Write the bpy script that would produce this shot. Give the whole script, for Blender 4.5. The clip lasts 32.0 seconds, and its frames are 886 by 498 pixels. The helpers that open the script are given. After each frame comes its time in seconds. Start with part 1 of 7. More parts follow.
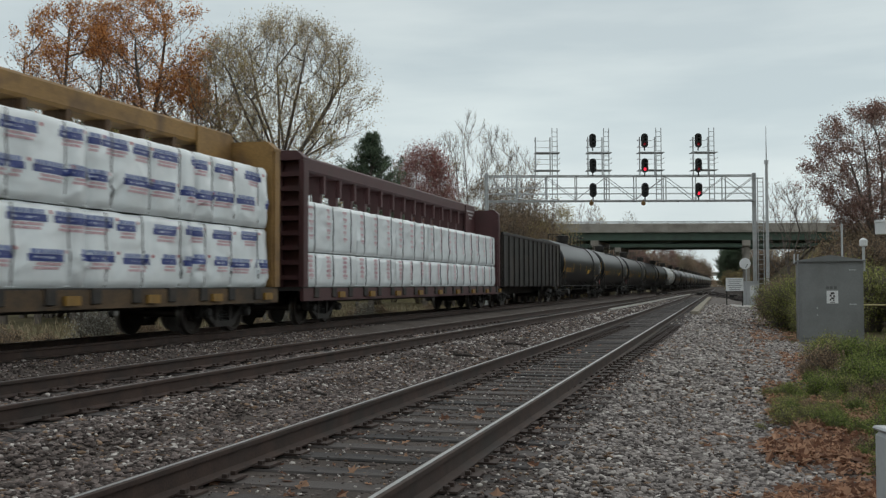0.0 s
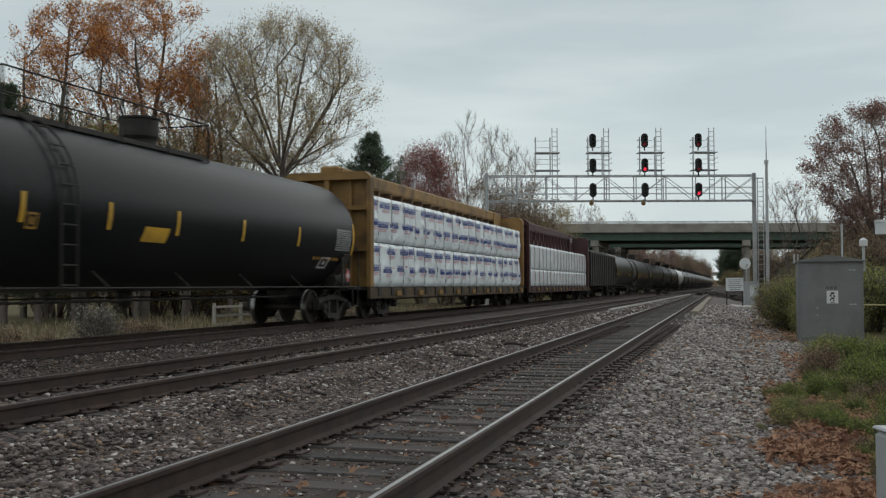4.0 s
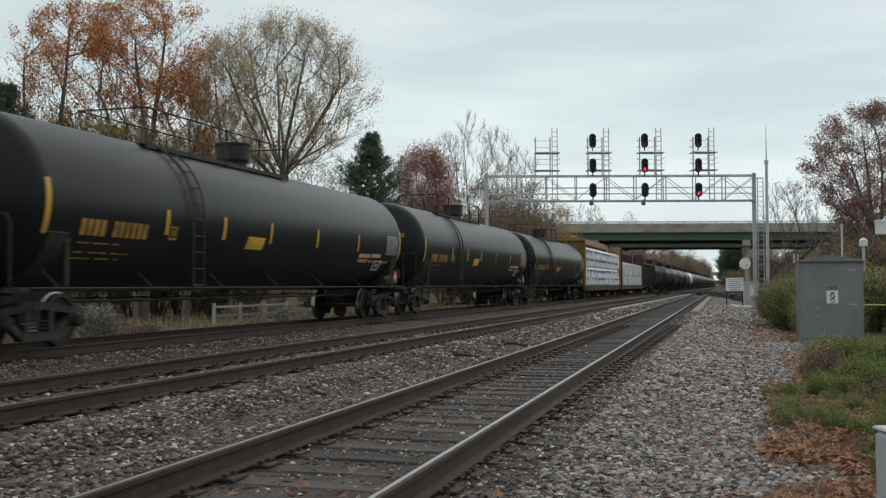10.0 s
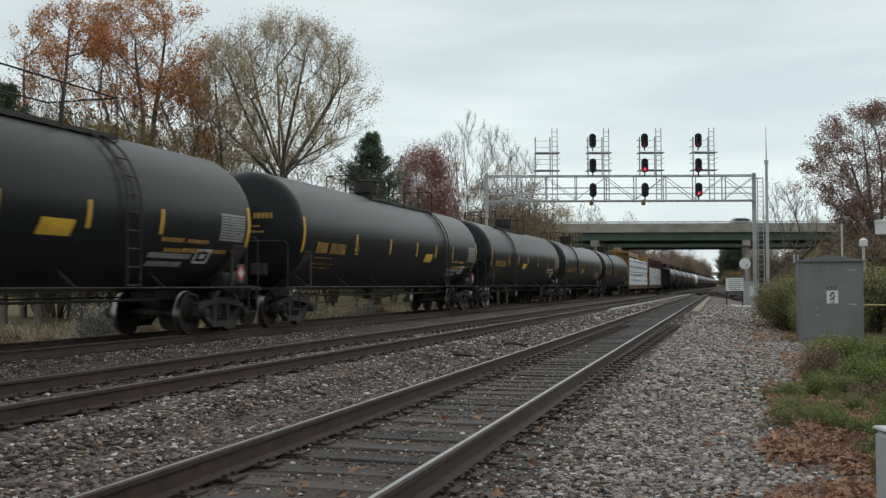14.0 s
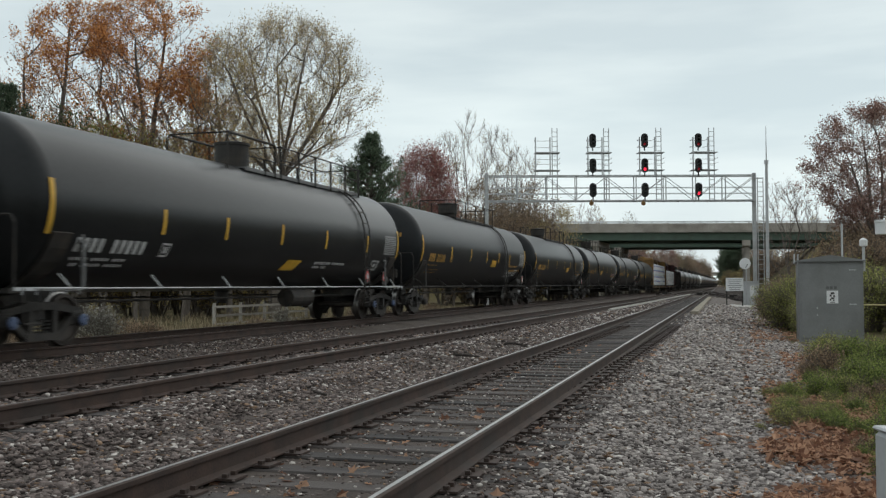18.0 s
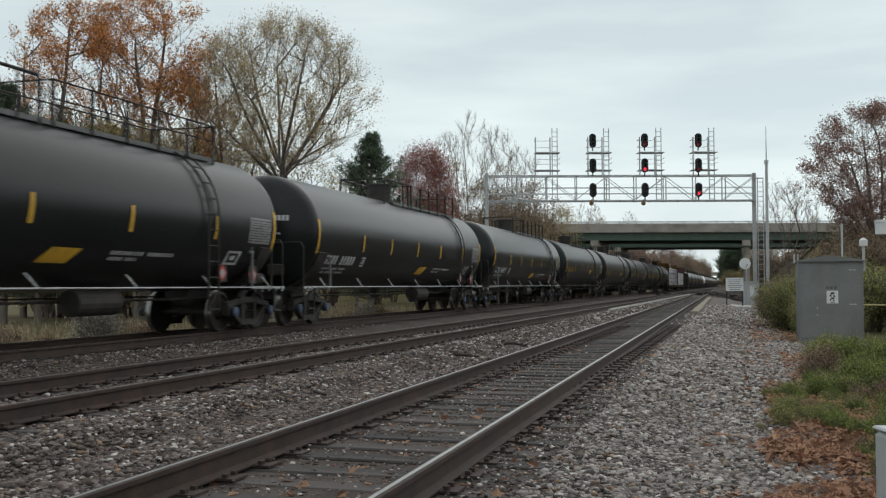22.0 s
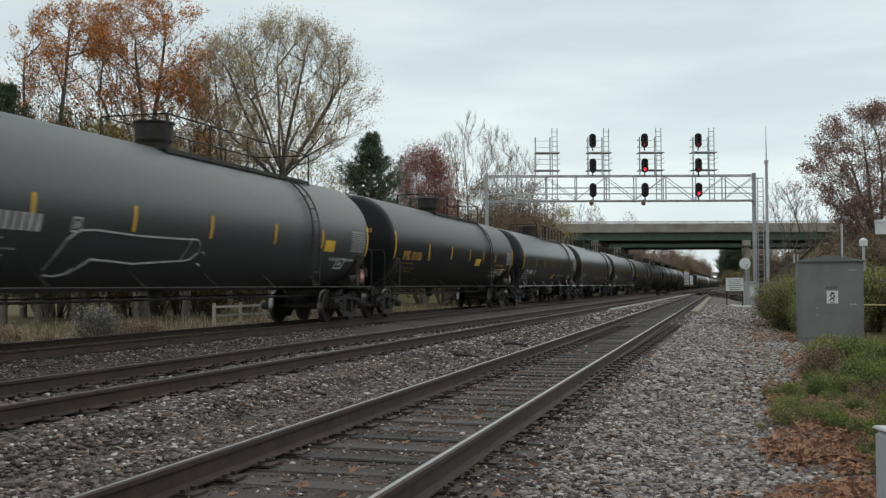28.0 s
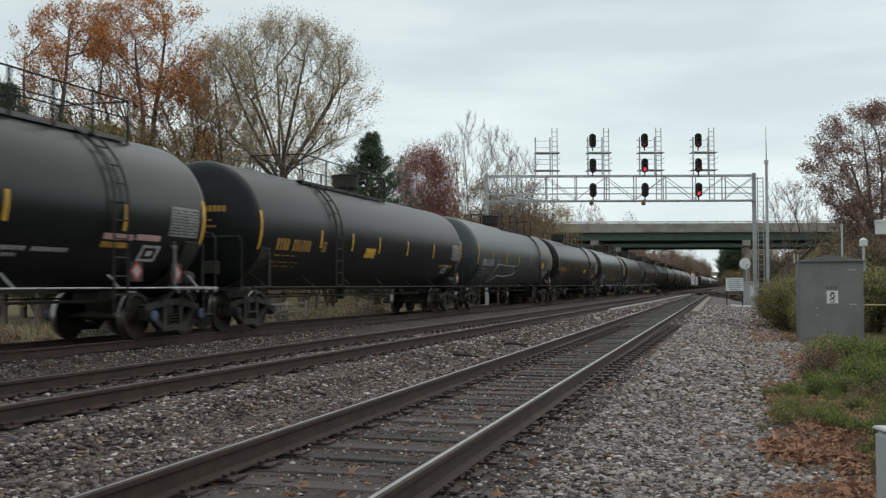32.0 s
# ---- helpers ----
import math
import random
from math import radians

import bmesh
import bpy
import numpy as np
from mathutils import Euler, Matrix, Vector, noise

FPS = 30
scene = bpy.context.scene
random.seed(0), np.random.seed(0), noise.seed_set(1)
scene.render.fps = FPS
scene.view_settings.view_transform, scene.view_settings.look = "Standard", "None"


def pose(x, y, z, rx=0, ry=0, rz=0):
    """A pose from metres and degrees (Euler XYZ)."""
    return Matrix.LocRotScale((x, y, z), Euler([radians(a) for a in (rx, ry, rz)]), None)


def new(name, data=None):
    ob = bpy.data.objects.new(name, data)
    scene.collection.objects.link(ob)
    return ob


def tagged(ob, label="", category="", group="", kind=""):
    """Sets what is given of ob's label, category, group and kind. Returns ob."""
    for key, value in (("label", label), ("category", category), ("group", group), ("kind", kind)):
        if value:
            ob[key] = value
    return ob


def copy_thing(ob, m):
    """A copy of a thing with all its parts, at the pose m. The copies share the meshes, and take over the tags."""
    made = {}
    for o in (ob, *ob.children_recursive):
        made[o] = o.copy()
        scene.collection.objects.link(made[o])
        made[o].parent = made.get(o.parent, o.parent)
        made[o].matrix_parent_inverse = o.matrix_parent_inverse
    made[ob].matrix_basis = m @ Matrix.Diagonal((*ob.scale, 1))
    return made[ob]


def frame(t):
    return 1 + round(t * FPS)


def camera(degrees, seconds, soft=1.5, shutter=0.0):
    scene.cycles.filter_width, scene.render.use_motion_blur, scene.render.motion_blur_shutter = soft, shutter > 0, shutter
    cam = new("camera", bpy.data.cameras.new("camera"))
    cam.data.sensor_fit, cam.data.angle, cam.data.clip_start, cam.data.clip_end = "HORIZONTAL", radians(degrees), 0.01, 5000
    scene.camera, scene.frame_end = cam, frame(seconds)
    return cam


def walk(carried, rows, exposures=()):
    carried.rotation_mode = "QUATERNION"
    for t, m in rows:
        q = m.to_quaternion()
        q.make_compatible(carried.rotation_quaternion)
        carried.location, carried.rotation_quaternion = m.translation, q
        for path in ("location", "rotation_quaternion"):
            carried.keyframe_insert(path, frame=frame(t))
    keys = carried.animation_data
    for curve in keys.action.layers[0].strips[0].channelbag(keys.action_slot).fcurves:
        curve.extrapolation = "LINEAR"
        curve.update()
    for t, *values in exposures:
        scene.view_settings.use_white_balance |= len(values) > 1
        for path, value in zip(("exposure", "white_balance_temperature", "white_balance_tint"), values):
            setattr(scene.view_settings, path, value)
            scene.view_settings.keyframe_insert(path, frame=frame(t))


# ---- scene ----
cam = camera(47.07, 32.0, soft=1.3, shutter=0.5)
EYE = (0.0, 0.0, 1.02)
TURN = 16.2                      # the camera looks this far to the left of the tracks
YAW = radians(TURN)
VIEW = pose(*EYE, 90 + 2.07, 0, TURN) @ pose(0, 0, 0, 0, 0, -0.2)
walk(cam, [(0.0, VIEW), (32.0, VIEW)], exposures=[(0.0, -0.1), (1.0, -0.14), (2.0, -0.2), (3.0, -0.28), (4.5, -0.12), (7.0, 0.0), (12.0, 0.13), (32.0, 0.13)])

# ---- light: overcast daylight ----
SUN_UP, SUN_TURN = radians(42), radians(205)
world = bpy.data.worlds.new("overcast_sky")
scene.world = world
world.use_nodes = True
wn, wl = world.node_tree.nodes, world.node_tree.links
wn.clear()
w_out = wn.new("ShaderNodeOutputWorld")
w_bg = wn.new("ShaderNodeBackground")
w_sky = wn.new("ShaderNodeTexSky")
w_sky.sky_type, w_sky.sun_disc = "NISHITA", False
w_sky.sun_elevation, w_sky.sun_rotation = SUN_UP, SUN_TURN
w_tc = wn.new("ShaderNodeTexCoord")
w_sep = wn.new("ShaderNodeSeparateXYZ")
w_map = wn.new("ShaderNodeMapping")
w_map.inputs["Scale"].default_value = (1.2, 1.2, 7.0)
w_noise = wn.new("ShaderNodeTexNoise")
w_noise.inputs["Scale"].default_value, w_noise.inputs["Detail"].default_value = 2.2, 5.0
w_ramp = wn.new("ShaderNodeValToRGB")      # cloud deck from the horizon up
w_ramp.color_ramp.elements[0].position, w_ramp.color_ramp.elements[0].color = 0.0, (0.83, 0.915, 0.92, 1)
w_ramp.color_ramp.elements[1].position, w_ramp.color_ramp.elements[1].color = 0.45, (0.7, 0.765, 0.775, 1)
w_e = w_ramp.color_ramp.elements.new(0.16)
w_e.color = (0.763, 0.862, 0.872, 1)
w_c2 = wn.new("ShaderNodeValToRGB")
w_c2.color_ramp.elements[0].position, w_c2.color_ramp.elements[0].color = 0.35, (0.84, 0.86, 0.88, 1)
w_c2.color_ramp.elements[1].position, w_c2.color_ramp.elements[1].color = 0.66, (1.12, 1.10, 1.08, 1)
w_mul = wn.new("ShaderNodeMixRGB")
w_mul.blend_type, w_mul.inputs[0].default_value = "MULTIPLY", 1.0
w_scl = wn.new("ShaderNodeMixRGB")         # the Nishita sky at its low strength
w_scl.blend_type, w_scl.inputs[0].default_value, w_scl.inputs[2].default_value = "MULTIPLY", 1.0, (0.06, 0.06, 0.06, 1)
w_mix = wn.new("ShaderNodeMixRGB")         # cloud covers nearly all of it
w_mix.inputs[0].default_value = 0.9
wl.new(w_tc.outputs["Generated"], w_sep.inputs[0])
wl.new(w_tc.outputs["Generated"], w_map.inputs[0])
wl.new(w_map.outputs[0], w_noise.inputs["Vector"])
wl.new(w_sep.outputs["Z"], w_ramp.inputs[0])
wl.new(w_noise.outputs["Fac"], w_c2.inputs[0])
wl.new(w_ramp.outputs[0], w_mul.inputs[1])
wl.new(w_c2.outputs[0], w_mul.inputs[2])
wl.new(w_sky.outputs[0], w_scl.inputs[1])
wl.new(w_scl.outputs[0], w_mix.inputs[1])
wl.new(w_mul.outputs[0], w_mix.inputs[2])
wl.new(w_mix.outputs[0], w_bg.inputs[0])
w_bg.inputs[1].default_value = 1.0
wl.new(w_bg.outputs[0], w_out.inputs[0])

sun = new("sun", bpy.data.lights.new("sun", "SUN"))
sun.data.energy, sun.data.angle, sun.data.color = 0.6, radians(70), (1.0, 0.97, 0.92)
sun.matrix_world = pose(0, 0, 60, 90 - math.degrees(SUN_UP), 0, 180 - math.degrees(SUN_TURN) + 180)

# ---- materials ----
def material(name, low, high, rough=0.7, metal=0.0, scale=8.0, fine=60.0, bump=0.2, dirt=None, amount=0.4,
             dirt_scale=1.5, each=0.0, island=0.0, spec=0.5, stretch=(1, 1, 1), distance=0.01):
    """Two-scale procedural surface: low and high are the ends of its colour, dirt a stain with a shape of its own."""
    m = bpy.data.materials.new(name)
    m.use_nodes = True
    n, l = m.node_tree.nodes, m.node_tree.links
    b = n["Principled BSDF"]
    b.inputs["Roughness"].default_value, b.inputs["Metallic"].default_value = rough, metal
    b.inputs["Specular IOR Level"].default_value = spec
    tc, mp = n.new("ShaderNodeTexCoord"), n.new("ShaderNodeMapping")
    mp.inputs["Scale"].default_value = stretch
    l.new(tc.outputs["Object"], mp.inputs[0])
    big, small = n.new("ShaderNodeTexNoise"), n.new("ShaderNodeTexNoise")
    big.inputs["Scale"].default_value, big.inputs["Detail"].default_value = scale, 4
    small.inputs["Scale"].default_value, small.inputs["Detail"].default_value = fine, 3
    l.new(mp.outputs[0], big.inputs["Vector"])
    l.new(mp.outputs[0], small.inputs["Vector"])
    add = n.new("ShaderNodeMath")
    add.operation = "MULTIPLY_ADD"
    add.inputs[1].default_value = 0.55
    l.new(big.outputs["Fac"], add.inputs[0])
    sm = n.new("ShaderNodeMath")
    sm.operation, sm.inputs[1].default_value = "MULTIPLY", 0.45
    l.new(small.outputs["Fac"], sm.inputs[0])
    l.new(sm.outputs[0], add.inputs[2])
    last = add.outputs[0]
    for amt, kind in ((each, 0), (island, 1)):
        if amt:
            src = n.new("ShaderNodeObjectInfo").outputs["Random"] if kind == 0 else n.new("ShaderNodeNewGeometry").outputs["Random Per Island"]
            mad = n.new("ShaderNodeMath")
            mad.operation, mad.inputs[1].default_value = "MULTIPLY_ADD", amt
            l.new(src, mad.inputs[0])
            l.new(last, mad.inputs[2])
            off = n.new("ShaderNodeMath")
            off.operation, off.inputs[1].default_value = "SUBTRACT", amt / 2
            l.new(mad.outputs[0], off.inputs[0])
            last = off.outputs[0]
    ramp = n.new("ShaderNodeValToRGB")
    ramp.color_ramp.elements[0].position, ramp.color_ramp.elements[0].color = 0.3, (*low, 1)
    ramp.color_ramp.elements[1].position, ramp.color_ramp.elements[1].color = 0.7, (*high, 1)
    l.new(last, ramp.inputs[0])
    col = ramp.outputs[0]
    if dirt:
        dn, dr, mx = n.new("ShaderNodeTexNoise"), n.new("ShaderNodeValToRGB"), n.new("ShaderNodeMixRGB")
        dn.inputs["Scale"].default_value, dn.inputs["Detail"].default_value = dirt_scale, 6
        l.new(mp.outputs[0], dn.inputs["Vector"])
        dr.color_ramp.elements[0].position, dr.color_ramp.elements[1].position = 0.48, 0.7
        dr.color_ramp.elements[1].color = (amount, amount, amount, 1)
        l.new(dn.outputs["Fac"], dr.inputs[0])
        l.new(dr.outputs[0], mx.inputs[0])
        l.new(col, mx.inputs[1])
        mx.inputs[2].default_value = (*dirt, 1)
        col = mx.outputs[0]
    l.new(col, b.inputs["Base Color"])
    if bump:
        bp = n.new("ShaderNodeBump")
        bp.inputs["Strength"].default_value, bp.inputs["Distance"].default_value = bump, distance
        l.new(last if not (each or island) else small.outputs["Fac"], bp.inputs["Height"])
        l.new(bp.outputs[0], b.inputs["Normal"])
    return m


def glow(name, colour, strength):
    m = bpy.data.materials.new(name)
    m.use_nodes = True
    b = m.node_tree.nodes["Principled BSDF"]
    b.inputs["Base Color"].default_value = (*colour, 1)
    b.inputs["Emission Color"].default_value, b.inputs["Emission Strength"].default_value = (*colour, 1), strength
    return m


M = {
    "ballast": material("ballast_bed", (0.042, 0.033, 0.029), (0.135, 0.113, 0.1), 0.95, scale=3, fine=45, bump=0.8, dirt=(0.06, 0.045, 0.035), amount=0.6, dirt_scale=0.5, spec=0.2, distance=0.03),
    "stone": material("ballast_stone", (0.054, 0.0425, 0.039), (0.21, 0.168, 0.153), 0.9, scale=2, fine=60, bump=0.3, island=0.6, spec=0.25),
    "brown_stone": material("rust_stained_stone", (0.09, 0.055, 0.035), (0.3, 0.2, 0.135), 0.9, scale=2, fine=60, bump=0.3, island=0.6, spec=0.25),
    "pale_stone": material("pale_ballast_stone", (0.3, 0.262, 0.24), (0.6, 0.55, 0.51), 0.85, scale=2, fine=60, bump=0.3, island=0.5, spec=0.25),
    "gravel": material("grey_gravel_bed", (0.085, 0.072, 0.066), (0.25, 0.22, 0.2), 0.95, scale=3, fine=45, bump=0.8, dirt=(0.12, 0.085, 0.065), amount=0.5, dirt_scale=0.5, spec=0.2, distance=0.03),
    "gravel_stone": material("grey_gravel_stone", (0.075, 0.063, 0.059), (0.34, 0.3, 0.28), 0.9, scale=2, fine=60, bump=0.3, island=0.6, spec=0.25),
    "grass": material("verge_grass", (0.07, 0.066, 0.032), (0.19, 0.155, 0.085), 0.95, scale=0.3, fine=9, bump=0.6, dirt=(0.13, 0.085, 0.05), amount=0.6, dirt_scale=0.12, spec=0.15, distance=0.05),
    "rail_side": material("rusty_rail", (0.024, 0.0145, 0.0115), (0.08, 0.046, 0.034), 0.8, scale=5, fine=80, bump=0.2, dirt=(0.03, 0.025, 0.022), amount=0.7),
    "rail_top": material("worn_rail_head", (0.3, 0.29, 0.28), (0.5, 0.49, 0.48), 0.35, 1.0, scale=3, fine=40, bump=0.05),
    "rail_dull": material("dull_rail_head", (0.1, 0.085, 0.075), (0.22, 0.19, 0.17), 0.45, 0.8, scale=3, fine=40, bump=0.05),
    "tie": material("creosoted_tie", (0.018, 0.0145, 0.0145), (0.075, 0.06, 0.055), 0.8, scale=3, fine=30, bump=0.5, each=0.5, stretch=(0.35, 3, 3), dirt=(0.09, 0.08, 0.07), amount=0.5, dirt_scale=2),
    "black": material("black_tank_paint", (0.0102, 0.0113, 0.0125), (0.0192, 0.0206, 0.0222), 0.34, scale=0.7, fine=14, bump=0.02, dirt=(0.032, 0.031, 0.03), amount=0.4, dirt_scale=0.5, each=0.3, stretch=(1, 0.35, 1), spec=0.12),
    "grey_black": material("charcoal_tank_paint", (0.009, 0.0098, 0.0103), (0.017, 0.0185, 0.0195), 0.29, scale=0.7, fine=14, bump=0.02, dirt=(0.038, 0.038, 0.038), amount=0.35, dirt_scale=0.5, stretch=(1, 0.35, 1), spec=0.22),
    "slate": material("slate_grey_tank_paint", (0.03, 0.037, 0.038), (0.05, 0.06, 0.062), 0.42, scale=0.8, fine=14, bump=0.02, dirt=(0.05, 0.045, 0.04), amount=0.35, dirt_scale=0.5, stretch=(1, 0.35, 1)),
    "frame_black": material("black_underframe", (0.01, 0.009, 0.008), (0.035, 0.03, 0.026), 0.7, scale=4, fine=40, bump=0.2, dirt=(0.07, 0.05, 0.035), amount=0.4, dirt_scale=3),
    "bracket_grey": material("dirty_grey_steel", (0.08, 0.08, 0.08), (0.16, 0.16, 0.16), 0.6, scale=4, fine=40, bump=0.05, dirt=(0.06, 0.055, 0.05), amount=0.6, dirt_scale=3),
    "truck": material("dusty_cast_truck", (0.012, 0.0112, 0.0105), (0.042, 0.037, 0.033), 0.8, scale=4, fine=50, bump=0.3, dirt=(0.065, 0.053, 0.043), amount=0.35, dirt_scale=4),
    "wheel": material("steel_wheel", (0.022, 0.018, 0.016), (0.065, 0.053, 0.045), 0.6, 0.5, scale=4, fine=40, bump=0.2),
    "tread": material("polished_wheel_tread", (0.18, 0.175, 0.17), (0.34, 0.33, 0.32), 0.35, 1.0, scale=5, fine=40, bump=0.05),
    "sill": material("grimy_brown_sill", (0.028, 0.019, 0.012), (0.15, 0.09, 0.04), 0.75, scale=2, fine=30, bump=0.1, dirt=(0.035, 0.027, 0.02), amount=0.85, dirt_scale=1.8),
    "sill_tape": material("dirty_amber_tape", (0.18, 0.095, 0.02), (0.36, 0.2, 0.03), 0.6, scale=6, fine=50, bump=0.05, dirt=(0.08, 0.05, 0.02), amount=0.7, dirt_scale=3),
    "cream": material("pale_cream_cable", (0.42, 0.36, 0.17), (0.58, 0.5, 0.26), 0.6, scale=6, fine=50, bump=0.05),
    "yellow": material("yellow_reflective_tape", (0.55, 0.3, 0.025), (0.8, 0.47, 0.04), 0.5, scale=6, fine=50, bump=0.05, dirt=(0.2, 0.12, 0.03), amount=0.5, dirt_scale=3),
    "mark_yellow": material("faded_yellow_lettering", (0.35, 0.18, 0.03), (0.6, 0.33, 0.06), 0.6, scale=6, fine=40, bump=0.02, dirt=(0.08, 0.05, 0.02), amount=0.6, dirt_scale=3),
    "mark_white": material("white_lettering", (0.4, 0.4, 0.4), (0.65, 0.65, 0.65), 0.6, scale=6, fine=40, bump=0.02, dirt=(0.12, 0.11, 0.1), amount=0.5, dirt_scale=3),
    "panel_white": material("white_data_panel", (0.2, 0.2, 0.2), (0.34, 0.34, 0.34), 0.6, scale=5, fine=40, bump=0.02, dirt=(0.12, 0.11, 0.1), amount=0.4, dirt_scale=3),
    "mark_pink": material("faded_pink_strip", (0.45, 0.25, 0.25), (0.6, 0.4, 0.38), 0.6, scale=6, fine=40, bump=0.02),
    "placard_red": material("placard_red", (0.45, 0.03, 0.03), (0.6, 0.06, 0.05), 0.5, scale=6, fine=40, bump=0.02),
    "galvanised": material("galvanised_steel", (0.36, 0.37, 0.375), (0.56, 0.57, 0.575), 0.5, 0.15, scale=4, fine=40, bump=0.05, dirt=(0.25, 0.22, 0.19), amount=0.3),
    "grey_paint": material("grey_cabinet_paint", (0.17, 0.174, 0.174), (0.225, 0.23, 0.228), 0.5, scale=2, fine=30, bump=0.04, dirt=(0.1, 0.1, 0.095), amount=0.4, dirt_scale=1.2),
    "light_grey": material("light_grey_paint", (0.42, 0.43, 0.44), (0.55, 0.56, 0.57), 0.5, scale=3, fine=30, bump=0.04, dirt=(0.25, 0.25, 0.24), amount=0.4),
    "white_paint": material("white_paint", (0.68, 0.69, 0.7), (0.82, 0.82, 0.82), 0.5, scale=3, fine=30, bump=0.03, dirt=(0.45, 0.44, 0.42), amount=0.4),
    "signal_black": material("signal_black", (0.012, 0.012, 0.012), (0.025, 0.025, 0.025), 0.55, scale=5, fine=40, bump=0.05),
    "asphalt": material("road_asphalt", (0.035, 0.034, 0.033), (0.075, 0.073, 0.07), 0.9, scale=1.0, fine=30, bump=0.2, dirt=(0.09, 0.085, 0.08), amount=0.4, dirt_scale=0.4),
    "concrete": material("weathered_concrete", (0.24, 0.215, 0.185), (0.42, 0.385, 0.34), 0.9, scale=0.6, fine=12, bump=0.2, dirt=(0.12, 0.1, 0.085), amount=0.5, dirt_scale=0.4),
    "pale_concrete": material("pale_concrete", (0.42, 0.4, 0.37), (0.6, 0.58, 0.54), 0.9, scale=2, fine=25, bump=0.2, dirt=(0.3, 0.27, 0.23), amount=0.4),
    "green_steel": material("green_girder_paint", (0.05, 0.085, 0.06), (0.085, 0.13, 0.095), 0.6, scale=0.8, fine=15, bump=0.05, dirt=(0.05, 0.05, 0.04), amount=0.5, dirt_scale=0.6),
    "car_yellow": material("weathered_yellow_car_paint", (0.16, 0.085, 0.024), (0.36, 0.205, 0.062), 0.65, scale=1.2, fine=25, bump=0.08, dirt=(0.09, 0.05, 0.026), amount=0.9, dirt_scale=1.3),
    "car_rust": material("rusty_brown_steel", (0.05, 0.029, 0.016), (0.15, 0.085, 0.04), 0.8, scale=1.5, fine=25, bump=0.1, dirt=(0.03, 0.02, 0.014), amount=0.6, dirt_scale=1.2),
    "maroon": material("maroon_car_paint", (0.05, 0.016, 0.018), (0.09, 0.03, 0.03), 0.6, scale=1.0, fine=25, bump=0.05, dirt=(0.035, 0.018, 0.016), amount=0.6, dirt_scale=1.0),
    "wrap": material("white_lumber_wrap", (0.8, 0.85, 0.87), (0.9, 0.93, 0.94), 0.22, scale=1.5, fine=9, bump=0.35, each=0.15, dirt=(0.45, 0.46, 0.47), amount=0.4, dirt_scale=0.8, distance=0.02),
    "print_blue": material("blue_print", (0.02, 0.035, 0.17), (0.035, 0.06, 0.25), 0.45, scale=3, fine=20, bump=0.02),
    "print_pale": material("pale_blue_print", (0.13, 0.17, 0.38), (0.3, 0.35, 0.52), 0.45, scale=3, fine=20, bump=0.02),
    "print_white": material("faded_white_print", (0.42, 0.46, 0.6), (0.6, 0.64, 0.74), 0.45, scale=3, fine=20, bump=0.02),
    "print_dot": material("red_mark", (0.42, 0.08, 0.1), (0.55, 0.14, 0.16), 0.45, scale=3, fine=20, bump=0.02),
    "print_red": material("faded_red_print", (0.5, 0.27, 0.31), (0.66, 0.44, 0.47), 0.45, scale=3, fine=20, bump=0.02),
    "strap": material("dark_strap", (0.09, 0.09, 0.095), (0.18, 0.18, 0.19), 0.6, scale=3, fine=20, bump=0.02),
    "hopper": material("black_hopper_paint", (0.014, 0.012, 0.011), (0.03, 0.025, 0.022), 0.7, scale=1, fine=20, bump=0.1, dirt=(0.06, 0.04, 0.03), amount=0.5, dirt_scale=1),
}
RED_ON = glow("lit_red_lens", (1.0, 0.02, 0.05), 2.2)
RED_DIM = glow("dim_red_lens", (0.35, 0.01, 0.02), 0.25)

# ---- shape helpers ----
def crease(m, scale, distance, strength):
    """Taut plastic sheet: sharp creases between flat fields, different on every object."""
    n, l = m.node_tree.nodes, m.node_tree.links
    tc, oi = n.new("ShaderNodeTexCoord"), n.new("ShaderNodeObjectInfo")
    off, mul = n.new("ShaderNodeVectorMath"), n.new("ShaderNodeMath")
    mul.operation, mul.inputs[1].default_value = "MULTIPLY", 53.0
    l.new(oi.outputs["Random"], mul.inputs[0])
    l.new(tc.outputs["Object"], off.inputs[0])
    l.new(mul.outputs[0], off.inputs[1])
    mp = n.new("ShaderNodeMapping")
    mp.inputs["Rotation"].default_value = (0.6, 0, 0)
    mp.inputs["Scale"].default_value = (1, 0.75, 1.5)
    l.new(off.outputs[0], mp.inputs[0])
    ridge = n.new("ShaderNodeTexNoise")
    ridge.noise_type = "RIDGED_MULTIFRACTAL"
    ridge.inputs["Scale"].default_value, ridge.inputs["Detail"].default_value = scale, 2.5
    l.new(mp.outputs[0], ridge.inputs["Vector"])
    bp = n.new("ShaderNodeBump")
    bp.inputs["Strength"].default_value, bp.inputs["Distance"].default_value = strength, distance
    l.new(ridge.outputs[0], bp.inputs["Height"])
    l.new(bp.outputs[0], n["Principled BSDF"].inputs["Normal"])


crease(M["wrap"], 1.8, 0.05, 0.6)


def link_mesh(name, bm, mats, smooth=False):
    me = bpy.data.meshes.new(name)
    bm.to_mesh(me)
    bm.free()
    for mat in (mats if isinstance(mats, (list, tuple)) else [mats]):
        me.materials.append(mat)
    if smooth:
        me.polygons.foreach_set("use_smooth", [True] * len(me.polygons))
    return me


def part(name, bm, mat, parent, label="", smooth=False, at=None):
    ob = new(name, link_mesh(name, bm, mat, smooth))
    ob.parent = parent
    if at is not None:
        ob.matrix_basis = at
    if label:
        ob["label"] = label
    return ob


